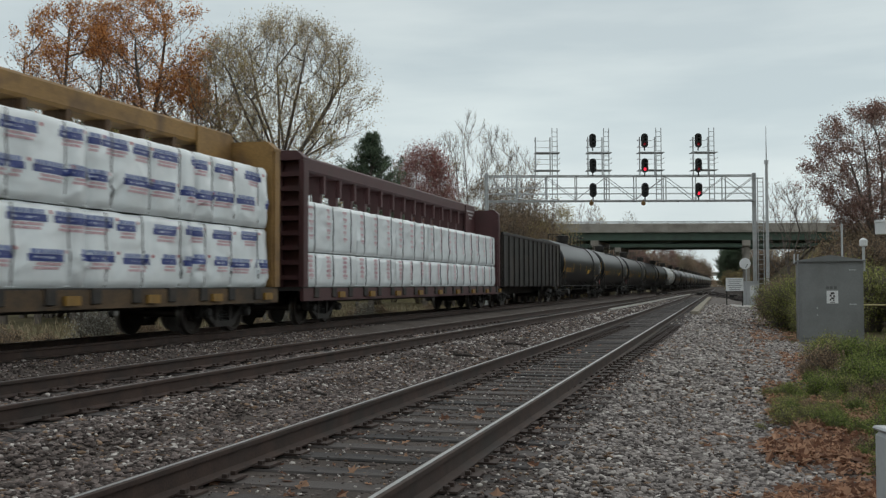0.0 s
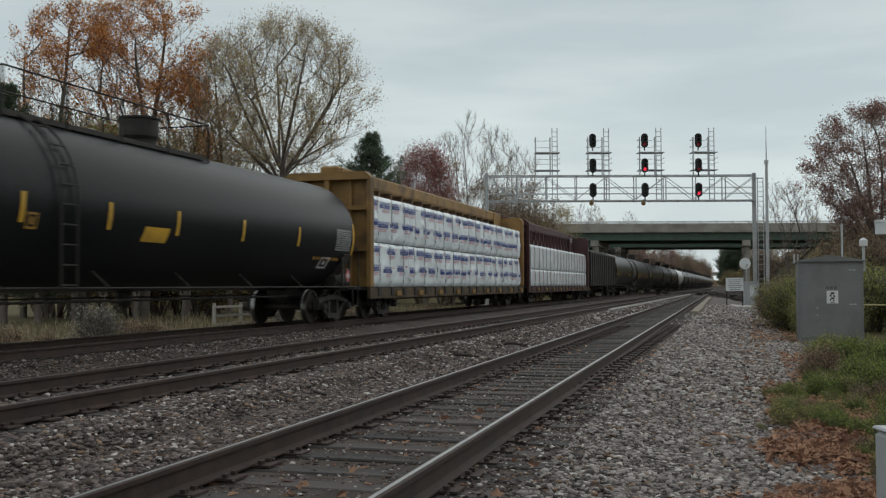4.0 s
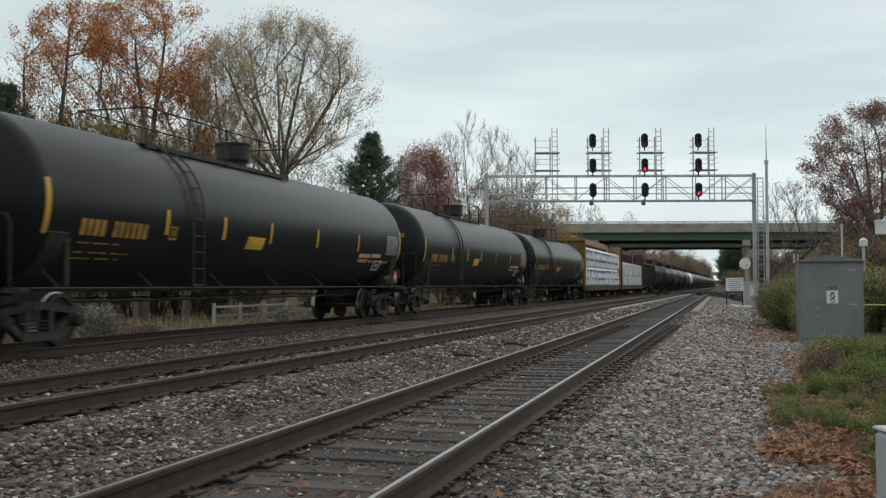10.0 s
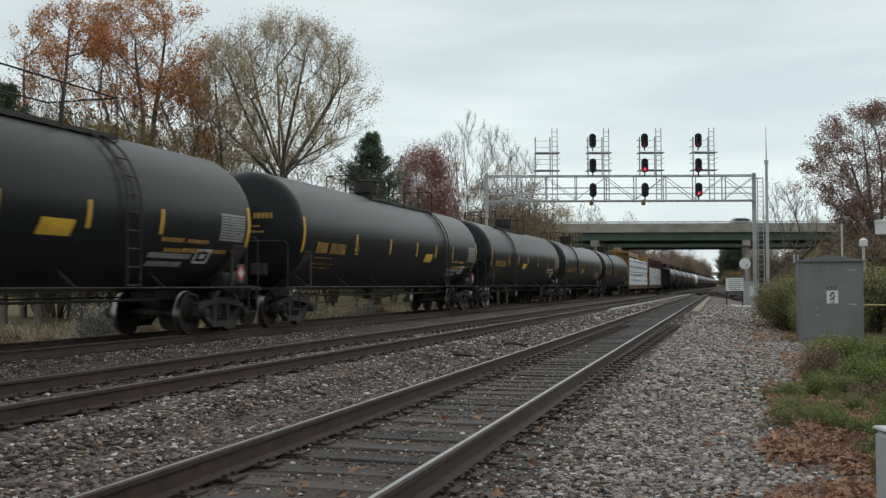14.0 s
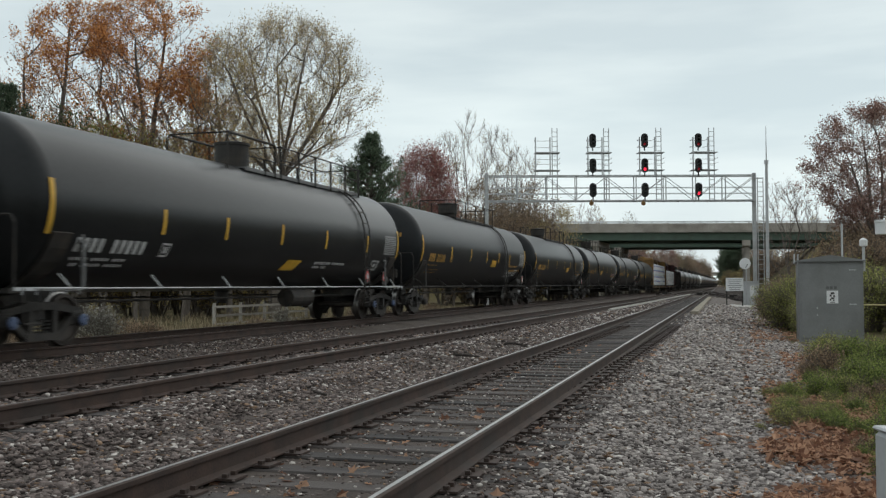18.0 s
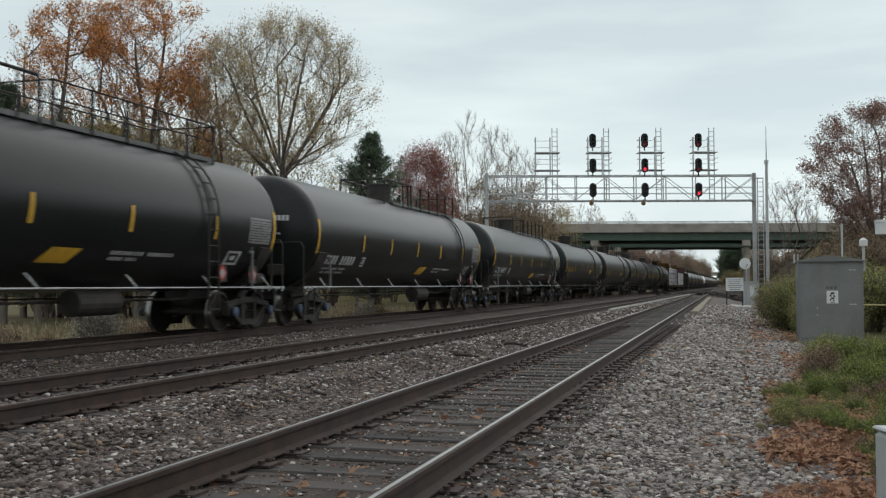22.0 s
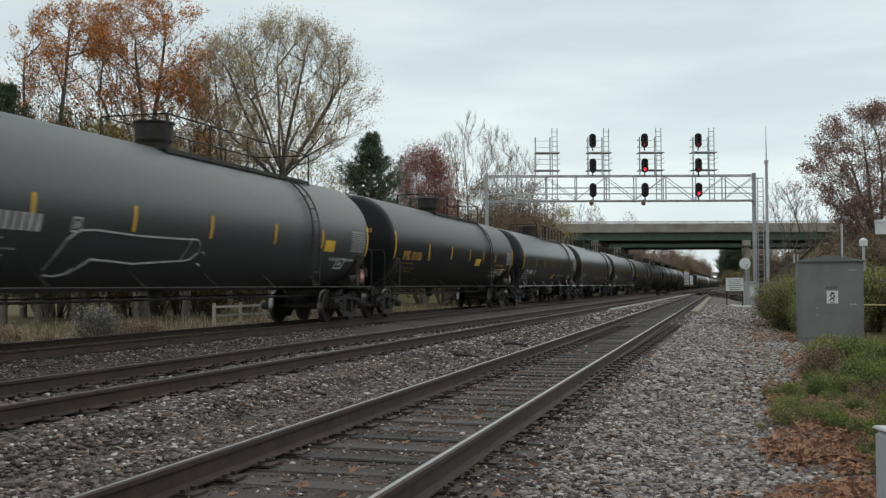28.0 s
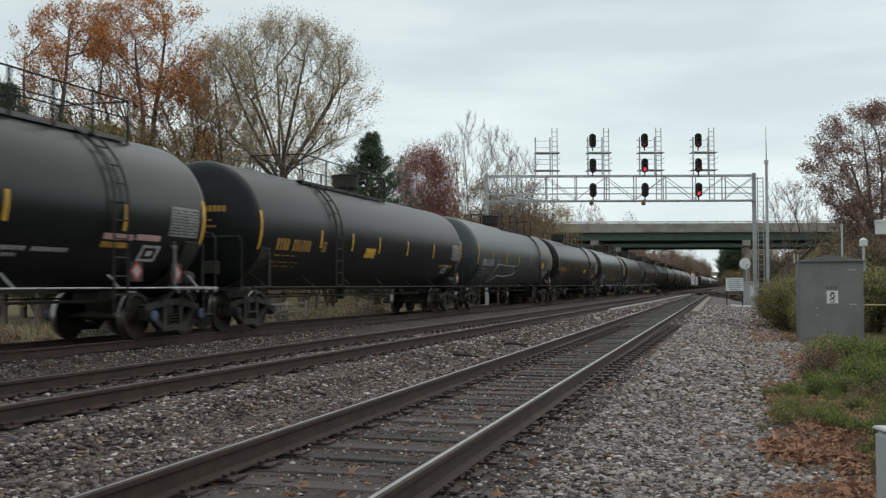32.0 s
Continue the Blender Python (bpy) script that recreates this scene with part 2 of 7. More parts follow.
def again(ob, parent, m):
    """Another object on the same mesh, under parent."""
    o = new(ob.name.split(".")[0], ob.data)
    o.parent, o.matrix_basis = parent, m
    if "label" in ob:
        o["label"] = ob["label"]
    return o


def thing(name, bm, mat, label, category, group="", kind="", smooth=False, m=None):
    ob = new(name, link_mesh(name, bm, mat, smooth) if bm else None)
    if m is not None:
        ob.matrix_basis = m
    return tagged(ob, label, category, group, kind)


def box(bm, x0, x1, y0, y1, z0, z1, mat=0, bevel=0.0):
    vs = [bm.verts.new(v) for v in ((x0, y0, z0), (x1, y0, z0), (x1, y1, z0), (x0, y1, z0), (x0, y0, z1), (x1, y0, z1), (x1, y1, z1), (x0, y1, z1))]
    fs = [bm.faces.new([vs[i] for i in q]) for q in ((3, 2, 1, 0), (4, 5, 6, 7), (0, 1, 5, 4), (1, 2, 6, 5), (2, 3, 7, 6), (3, 0, 4, 7))]
    for f in fs:
        f.material_index = mat
    if bevel:
        es = list({e for f in fs for e in f.edges})
        r = bmesh.ops.bevel(bm, geom=es, offset=bevel, segments=1, affect="EDGES", profile=0.5)
        for f in r["faces"]:
            f.material_index = mat
    return bm


def beam(bm, a, b, r, sides=6, mat=0, r2=None):
    """A round bar from a to b."""
    a, b = Vector(a), Vector(b)
    q = (b - a).to_track_quat("Z", "Y")
    r2 = r if r2 is None else r2
    rings = []
    for p, rr in ((a, r), (b, r2)):
        rings.append([bm.verts.new(p + q @ Vector((rr * math.cos(2 * math.pi * i / sides), rr * math.sin(2 * math.pi * i / sides), 0))) for i in range(sides)])
    for i in range(sides):
        j = (i + 1) % sides
        bm.faces.new((rings[0][i], rings[0][j], rings[1][j], rings[1][i])).material_index = mat
    bm.faces.new(rings[0][::-1]).material_index = mat
    bm.faces.new(rings[1]).material_index = mat
    return bm


def pipe(bm, pts, r, sides=6, mat=0):
    for a, b in zip(pts, pts[1:]):
        beam(bm, a, b, r, sides, mat)
    return bm


def lathe(bm, profile, axis="Y", sides=48, mat=0, centre=(0, 0, 0)):
    """Turns (along, radius) pairs about an axis."""
    rings = []
    for s, r in profile:
        ring = []
        for i in range(sides):
            a = 2 * math.pi * i / sides
            u, v = r * math.cos(a), r * math.sin(a)
            p = {"Y": (u, s, v), "X": (s, u, v), "Z": (u, v, s)}[axis]
            ring.append(bm.verts.new(Vector(p) + Vector(centre)))
        rings.append(ring)
    for k in range(len(rings) - 1):
        for i in range(sides):
            j = (i + 1) % sides
            f = bm.faces.new((rings[k][i], rings[k][j], rings[k + 1][j], rings[k + 1][i]))
            f.material_index = mat
    bm.faces.new(rings[0][::-1]).material_index = mat
    bm.faces.new(rings[-1]).material_index = mat
    bmesh.ops.recalc_face_normals(bm, faces=bm.faces)
    return bm


def extrude(bm, outline, y0, y1, mat=0):
    """A closed outline of (x, z) pushed from y0 to y1."""
    a = [bm.verts.new((x, y0, z)) for x, z in outline]
    b = [bm.verts.new((x, y1, z)) for x, z in outline]
    n = len(a)
    for i in range(n):
        j = (i + 1) % n
        bm.faces.new((a[i], b[i], b[j], a[j])).material_index = mat
    bm.faces.new(a).material_index = mat
    bm.faces.new(b[::-1]).material_index = mat
    return bm


def site(right, ahead, z=0.0):
    """The signal bridge and what stands by it are set out square to each other, turned against the tracks."""
    c, s = math.cos(YAW), math.sin(YAW)
    return Vector((right * c - ahead * s, right * s + ahead * c, z))


NB = bmesh.new

# ---- ground and tracks ----
XA, XB, XC = -2.59, -6.70, -12.07          # track centres
ZA, ZB, ZC = -0.07, 0.03, 0.0              # rail tops
PROFILE = [(-2500, -1.5), (-60, -1.0), (-22, -0.9), (-16, -0.8), (-14.9, -0.62), (-13.75, -0.2), (-10.4, -0.2), (-9.3, -0.42), (-8.35, -0.17), (-5.05, -0.17),
           (-4.7, -0.29), (-4.1, -0.27), (-1.45, -0.268), (-1.0, -0.29), (-0.35, -0.40), (1.0, -0.47), (3.0, -0.52), (5.0, -0.5), (8.0, -0.45), (11.0, 0.0), (16, 0.7), (40, 1.2), (120, 1.0), (2500, 1.0)]


def swing(y):
    """The near track runs a little askew and joins the middle one far off."""
    return max(-4.1, 0.075 - 0.0149 * y)


def ground_z(x, y):
    z = float(np.interp(x, [p[0] for p in PROFILE], [p[1] for p in PROFILE]))
    if -20 < x < 12 and -8 < y < 70:
        calm = 0.25 if abs(x - XA - swing(y)) < 1.4 else 1.0
        z += calm * 0.035 * noise.noise((x * 0.9, y * 0.9, 3.0)) + calm * 0.015 * noise.noise((x * 4, y * 4, 7.0))
    return z


def build_ground():
    xs = [-2500, -1000, -400, -160, -80, -50, -36, -28, -23, -19.5, -17.5] + list(np.arange(-16, 6.01, 0.25)) + [6.6, 7.3, 8, 9, 10, 11, 12.5, 14, 16, 20, 28, 40, 70, 120, 300, 900, 2500]
    ys = [-2500, -800, -250, -80, -30, -14] + list(np.arange(-8, 4.9, 0.6)) + list(np.arange(5, 40.01, 0.3)) + list(np.arange(41, 70, 1.2)) + [75, 82, 92, 105, 120, 140, 170, 210, 270, 360, 500, 800, 1400, 2600]
    verts = [(x, y, ground_z(x, y)) for y in ys for x in xs]
    nx = len(xs)
    faces, mats = [], []
    for j in range(len(ys) - 1):
        for i in range(nx - 1):
            faces.append((j * nx + i, j * nx + i + 1, (j + 1) * nx + i + 1, (j + 1) * nx + i))
            cx = (xs[i] + xs[i + 1]) / 2 + (0.5 * noise.noise((ys[j] * 0.35, 2.0, 0.0)) + 0.3 * noise.noise((ys[j] * 1.4, xs[i] * 1.4, 4.0)) if 5 < ys[j] < 40 else 0)
            mats.append(1 if not -15.2 < cx < (0.9 if ys[j] < 18 else 1.9 if ys[j] < 27 else 1.25) else 2 if cx > -1.1 + swing(ys[j]) and ys[j] < 120 else 0)
    me = bpy.data.meshes.new("ground")
    me.from_pydata(verts, [], faces)
    me.materials.append(M["ballast"])
    me.materials.append(M["grass"])
    me.materials.append(M["gravel"])
    me.polygons.foreach_set("material_index", mats)
    me.polygons.foreach_set("use_smooth", [True] * len(faces))
    tagged(new("ground", me), "grey stone ballast between dry grassy verges", "ground", kind="structure")


build_ground()

RAIL = [(-0.07, -0.17), (0.07, -0.17), (0.07, -0.158), (0.012, -0.14), (0.009, -0.045), (0.036, -0.035), (0.037, -0.006), (0.028, -0.001), (0.015, 0.0), (-0.015, 0.0), (-0.028, -0.001), (-0.037, -0.006), (-0.036, -0.035), (-0.009, -0.045), (-0.012, -0.14), (-0.07, -0.158)]


def rail_bm(xs, ys, dull):
    """A rail swept through plan points (x, y); its worn running surface is slot 1."""
    bm = NB()
    rings = []
    for x, y in zip(xs, ys):
        rings.append([bm.verts.new((x + p, y, z)) for p, z in RAIL])
    n = len(RAIL)
    for a, b in zip(rings, rings[1:]):
        for i in range(n):
            j = (i + 1) % n
            bm.faces.new((a[i], b[i], b[j], a[j])).material_index = 1 if i == 8 else 2 if i in (6, 7, 9, 10) else 0
    bm.faces.new(rings[0])
    bm.faces.new(rings[-1][::-1])
    bmesh.ops.recalc_face_normals(bm, faces=bm.faces)
    return bm


def build_track(name, xc, z, near, far, dull, label, tie_from, tie_to, sink, bend=None):
    tr = thing(name, None, None, label, "railway track", kind="structure", m=pose(xc, 0, z))
    for side in (-0.7525, 0.7525):
        ys = [near, far] if bend is None else [near, 280, far]
        part("rail", rail_bm([side + (bend(y) if bend else 0) for y in ys], ys, dull), [M["rail_side"], M["rail_dull"] if dull else M["rail_top"], M["rail_side"]], tr)
    rnd = random.Random(name)
    bm = box(NB(), -1.29, 1.29, -0.115, 0.115, -0.19, 0.0, bevel=0.012)
    first = None
    plate = None
    y = tie_from
    while y < tie_to:
        m = pose(rnd.uniform(-0.04, 0.04) + (bend(y) if bend else 0), y + rnd.uniform(-0.02, 0.02), -0.178 - sink - rnd.uniform(0, 0.012), 0, 0, rnd.uniform(-0.9, 0.9))
        if first is None:
            first = part("tie", bm, M["tie"], tr, at=m)
            pb = NB()
            box(pb, -0.18, 0.18, -0.095, 0.095, -0.178, -0.162)
            for sx in (-0.1, 0.1):
                for sy in (-0.06, 0.06):
                    box(pb, sx - 0.018, sx + 0.018, sy - 0.018, sy + 0.018, -0.162, -0.135)
            plate = part("tie_plate", pb, M["rail_side"], tr, at=pose(0.7525, y, 0))
        else:
            again(first, tr, m)
            if y < 32 and sink < 0.02:
                again(plate, tr, pose(0.7525, y, 0))
                again(plate, tr, pose(-0.7525, y, 0))
        y += 0.52
    return tr


build_track("near_track", XA, ZA, -25, 330, False, "bright-headed rails on dark wooden ties in grey ballast", 3.5, 110, 0.0, swing)
build_track("middle_track", XB, ZB, -40, 700, True, "rusty rails on ties half buried in ballast", 3.0, 100, 0.003)
build_track("far_track", XC, ZC, -290, 1200, True, "rusty main line rails carrying the freight train", 2.0, 100, 0.02)


def stones(name, label, mat, spots):
    """Broken stone scattered over the ballast: spots are (x, y, z, size)."""
    ico = bmesh.new()
    bmesh.ops.create_icosphere(ico, subdivisions=1, radius=1.0)
    base = np.array([v.co[:] for v in ico.verts])
    tri = np.array([[v.index for v in f.verts] for f in ico.faces])
    ico.free()
    n = len(spots)
    rng = np.random.default_rng(len(name) + n)
    shape = base[None] * (1 + rng.uniform(-0.42, 0.32, (n, 12, 1))) * rng.uniform(0.5, 1.3, (n, 1, 3))
    q = rng.normal(size=(n, 4))
    q /= np.linalg.norm(q, axis=1, keepdims=True)
    w, x, y, z = q.T
    rot = np.stack([np.stack([1 - 2 * (y * y + z * z), 2 * (x * y - z * w), 2 * (x * z + y * w)], -1),
                    np.stack([2 * (x * y + z * w), 1 - 2 * (x * x + z * z), 2 * (y * z - x * w)], -1),
                    np.stack([2 * (x * z - y * w), 2 * (y * z + x * w), 1 - 2 * (x * x + y * y)], -1)], 1)
    sp = np.array(spots)
    pts = np.einsum("nij,nvj->nvi", rot, shape) * np.array([1, 1, 0.55]) * sp[:, None, 3:4] + sp[:, None, :3]
    faces = (tri[None] + (np.arange(n) * 12)[:, None, None]).reshape(-1)
    me = bpy.data.meshes.new(name)
    me.vertices.add(n * 12)
    me.vertices.foreach_set("co", pts.reshape(-1).astype(np.float32))
    nf = n * 20
    me.loops.add(nf * 3)
    me.loops.foreach_set("vertex_index", faces.astype(np.int32))
    me.polygons.add(nf)
    me.polygons.foreach_set("loop_start", np.arange(0, nf * 3, 3, dtype=np.int32))
    me.update(calc_edges=True)
    me.materials.append(mat)
    return tagged(new(name, me), label, "gravel", kind="stuff")


# ---- the train ----
def bar(bm, a, b, w, h, mat=0):
    """A flat bar from a to b: w across (x or y), h in the upright sense."""
    a, b = Vector(a), Vector(b)
    d = (b - a).normalized()
    up = Vector((0, 0, 1)) if abs(d.z) < 0.95 else Vector((0, 1, 0))
    s = d.cross(up).normalized() * (w / 2)
    u = s.cross(d).normalized() * (h / 2)
    va = [bm.verts.new(a + k) for k in (-s - u, s - u, s + u, -s + u)]
    vb = [bm.verts.new(b + k) for k in (-s - u, s - u, s + u, -s + u)]
    for i in range(4):
        j = (i + 1) % 4
        bm.faces.new((va[i], va[j], vb[j], vb[i])).material_index = mat
    bm.faces.new(va[::-1]).material_index = mat
    bm.faces.new(vb).material_index = mat
    return bm


WHEEL_R = 0.457


def truck_meshes():
    side = NB()
    for s in (-1, 1):
        bar(side, (0, s * 0.30, 0.70), (0, s * 1.02, 0.60), 0.15, 0.12)
        bar(side, (0, s * 0.36, 0.20), (0, s * 0.80, 0.50), 0.14, 0.11)
        bar(side, (0, s * 0.30, 0.22), (0, s * 0.30, 0.72), 0.16, 0.11)
        box(side, -0.10, 0.10, s * 0.89 - 0.15, s * 0.89 + 0.15, 0.36, 0.62, bevel=0.03)
        lathe(side, [(0.09, 0.115), (0.17, 0.115), (0.19, 0.08), (0.2, 0.03)], "X", 14, 0, (0, s * 0.89, 0.457))
    bar(side, (0, -0.42, 0.71), (0, 0.42, 0.71), 0.17, 0.13)
    bar(side, (0, -0.42, 0.2), (0, 0.42, 0.2), 0.17, 0.12)
    for k in (-0.15, 0.0, 0.15):
        for i in range(4):
            lathe(side, [(0.265 + i * 0.06, 0.065), (0.295 + i * 0.06, 0.065)], "Z", 8, 0, (0, k, 0))
    bol = NB()
    box(bol, -0.98, 0.98, -0.2, 0.2, 0.46, 0.72, bevel=0.03)
    lathe(bol, [(0.7, 0.3), (0.8, 0.3)], "Z", 16)
    for s in (-1, 1):
        bar(bol, (-0.7, s * 0.32, 0.42), (0.7, s * 0.32, 0.42), 0.09, 0.09)
    ws = NB()
    beam(ws, (-1.05, 0, 0), (1.05, 0, 0), 0.085, 12)
    for s in (-1, 1):
        prof = [(0.68, 0.12), (0.69, 0.38), (0.685, 0.485), (0.715, 0.487), (0.725, 0.46), (0.82, 0.452), (0.825, 0.39), (0.78, 0.36), (0.75, 0.17), (0.85, 0.14), (0.85, 0.09)]
        before = len(ws.faces)
        lathe(ws, [(s * a, r) for a, r in prof], "X", 36)
        ws.faces.ensure_lookup_table()
        for f in ws.faces[before:]:
            lo = min(math.hypot(v.co.y, v.co.z) for v in f.verts)
            if lo > 0.42:
                f.material_index = 1
    return link_mesh("side_frame", side, M["truck"]), link_mesh("bolster", bol, M["truck"]), link_mesh("wheelset", ws, [M["wheel"], M["tread"]])


SIDE_ME, BOLSTER_ME, WHEEL_ME = truck_meshes()
CAP_BLUE = material("blue_bearing_cap", (0.06, 0.09, 0.17), (0.11, 0.155, 0.28), 0.6, scale=5, fine=40, bump=0.05, dirt=(0.05, 0.045, 0.04), amount=0.6)


def cap_mesh(mat):
    bm = NB()
    lathe(bm, [(0.19, 0.105), (0.225, 0.105), (0.235, 0.08), (0.24, 0.02)], "X", 14, 0, (0, 0, WHEEL_R))
    for k in range(3):
        a = 2 * math.pi * k / 3
        beam(bm, (0.235, 0.06 * math.cos(a), WHEEL_R + 0.06 * math.sin(a)), (0.255, 0.06 * math.cos(a), WHEEL_R + 0.06 * math.sin(a)), 0.018, 6)
    return link_mesh("bearing_cap", bm, mat)


CAP_ME, CAP_BLUE_ME = cap_mesh(M["truck"]), cap_mesh(CAP_BLUE)


def child(name, me, parent, m=None, label=""):
    o = new(name, me)
    o.parent = parent
    if m is not None:
        o.matrix_basis = m
    if label:
        o["label"] = label
    return o


def add_trucks(car, half, blue=False):
    for y in (-half, half):
        t = child("truck", BOLSTER_ME, car, pose(0, y, 0), "dusty black cast-steel four-wheel truck")
        for s in (-1, 1):
            child("side_frame", SIDE_ME, t, pose(s * 1.0, 0, 0, 0, 0, 0 if s > 0 else 180))
            for q in (-0.89, 0.89):
                child("bearing_cap", CAP_BLUE_ME if blue else CAP_ME, t, pose(s * 1.0, q, 0, 0, 0, 0 if s > 0 else 180), "blue bearing cap" if blue else "")
            child("wheelset", WHEEL_ME, t, pose(0, s * 0.89, WHEEL_R), "steel wheels with polished treads")


SHARED = {}


def shared(key, make):
    if key not in SHARED:
        SHARED[key] = make()
    return SHARED[key]


TANK_R, TANK_Z = 1.53, 2.45


def on_tank(bm, y0, y1, z0, z1, side=1, off=0.012, mat=0, slant=0.0, steps=4):
    """A thin patch laid on the tank's flank."""
    rows = []
    for k in range(steps + 1):
        z = z0 + (z1 - z0) * k / steps
        x = math.sqrt(max(0.0, (TANK_R + off) ** 2 - (z - TANK_Z) ** 2)) * side
        rows.append((bm.verts.new((x, y0 + slant * k / steps, z)), bm.verts.new((x, y1 + slant * k / steps, z))))
    for a, b in zip(rows, rows[1:]):
        bm.faces.new((a[0], a[1], b[1], b[0]) if side > 0 else (a[1], a[0], b[0], b[1])).material_index = mat
    return bm


def letters(bm, rnd, y0, y1, z0, z1, side, gaps, mat=0):
    """Lettering that stands as a row of plain blocks; gaps is a string of x (block) and space."""
    n = len(gaps)
    w = (y1 - y0) / n
    for i, c in enumerate(gaps):
        if c == "x":
            on_tank(bm, y0 + i * w + w * 0.08, y0 + i * w + w * 0.7, z0, z1, side, 0.014, mat, 0.0, 2)
    return bm


def outline(bm, y0, y1, z0, z1):
    """A small stencilled frame with a bar in it."""
    w = 0.035
    for a, b, c, d in ((y0, y1, z0, z0 + w), (y0, y1, z1 - w, z1), (y0, y0 + w, z0 + w, z1 - w), (y1 - w, y1, z0 + w, z1 - w), (y0 + 0.09, y1 - 0.09, z0 + 0.07, z1 - 0.07)):
        on_tank(bm, a, b, c, d, 1, 0.014, 0, 0.0, 1)
    return bm


def tank_mesh(hl, r, mat):
    bm = NB()
    prof = []
    for k in range(9):
        a = math.pi / 2 * k / 8
        prof.append((-hl - 0.74 * math.cos(a), max(0.02, r * math.sin(a))))
    prof += [(-hl + 0.02, r), (-hl * 0.5, r), (0, r), (hl * 0.5, r), (hl - 0.02, r)]
    for k in range(8, -1, -1):
        a = math.pi / 2 * k / 8
        prof.append((hl + 0.74 * math.cos(a), max(0.02, r * math.sin(a))))
    lathe(bm, prof, "Y", 64, 0, (0, 0, TANK_Z))
    me = link_mesh("tank", bm, mat, True)
    return me


def tank_ladder(car, y, z_low, m, mat, width=0.42):
    """Two stiles that follow the tank's side, and rungs between them."""
    def stile():
        bm = NB()
        pts = [(TANK_R + 0.06, 0, z_low)]
        for k in range(9):
            z = 2.3 + (TANK_Z + math.sqrt((TANK_R + .07) ** 2 - 0.65 ** 2) - 2.3) * k / 8
            pts.append((math.sqrt(max(0.0, (TANK_R + 0.07) ** 2 - (z - TANK_Z) ** 2)), 0, z))
        return link_mesh("ladder", pipe(bm, pts, 0.022, 5), mat)
    me = shared(("stile", z_low), stile)
    rung = shared("rung", lambda: link_mesh("rung", beam(NB(), (0, -0.21, 0), (0, 0.21, 0), 0.016, 5), mat))
    lad = child("ladder", me, car, m @ pose(0, y - width / 2, 0), "black steel ladder bent round the tank")
    child("stile", me, lad, pose(0, width, 0))
    z = z_low + 0.05
    while z < 3.75:
        x = math.sqrt(max(0.0, (TANK_R + 0.07) ** 2 - (z - TANK_Z) ** 2)) if z > 2.3 else TANK_R + 0.06
        child("rung", rung, lad, pose(x, width / 2, z))
        z += 0.33


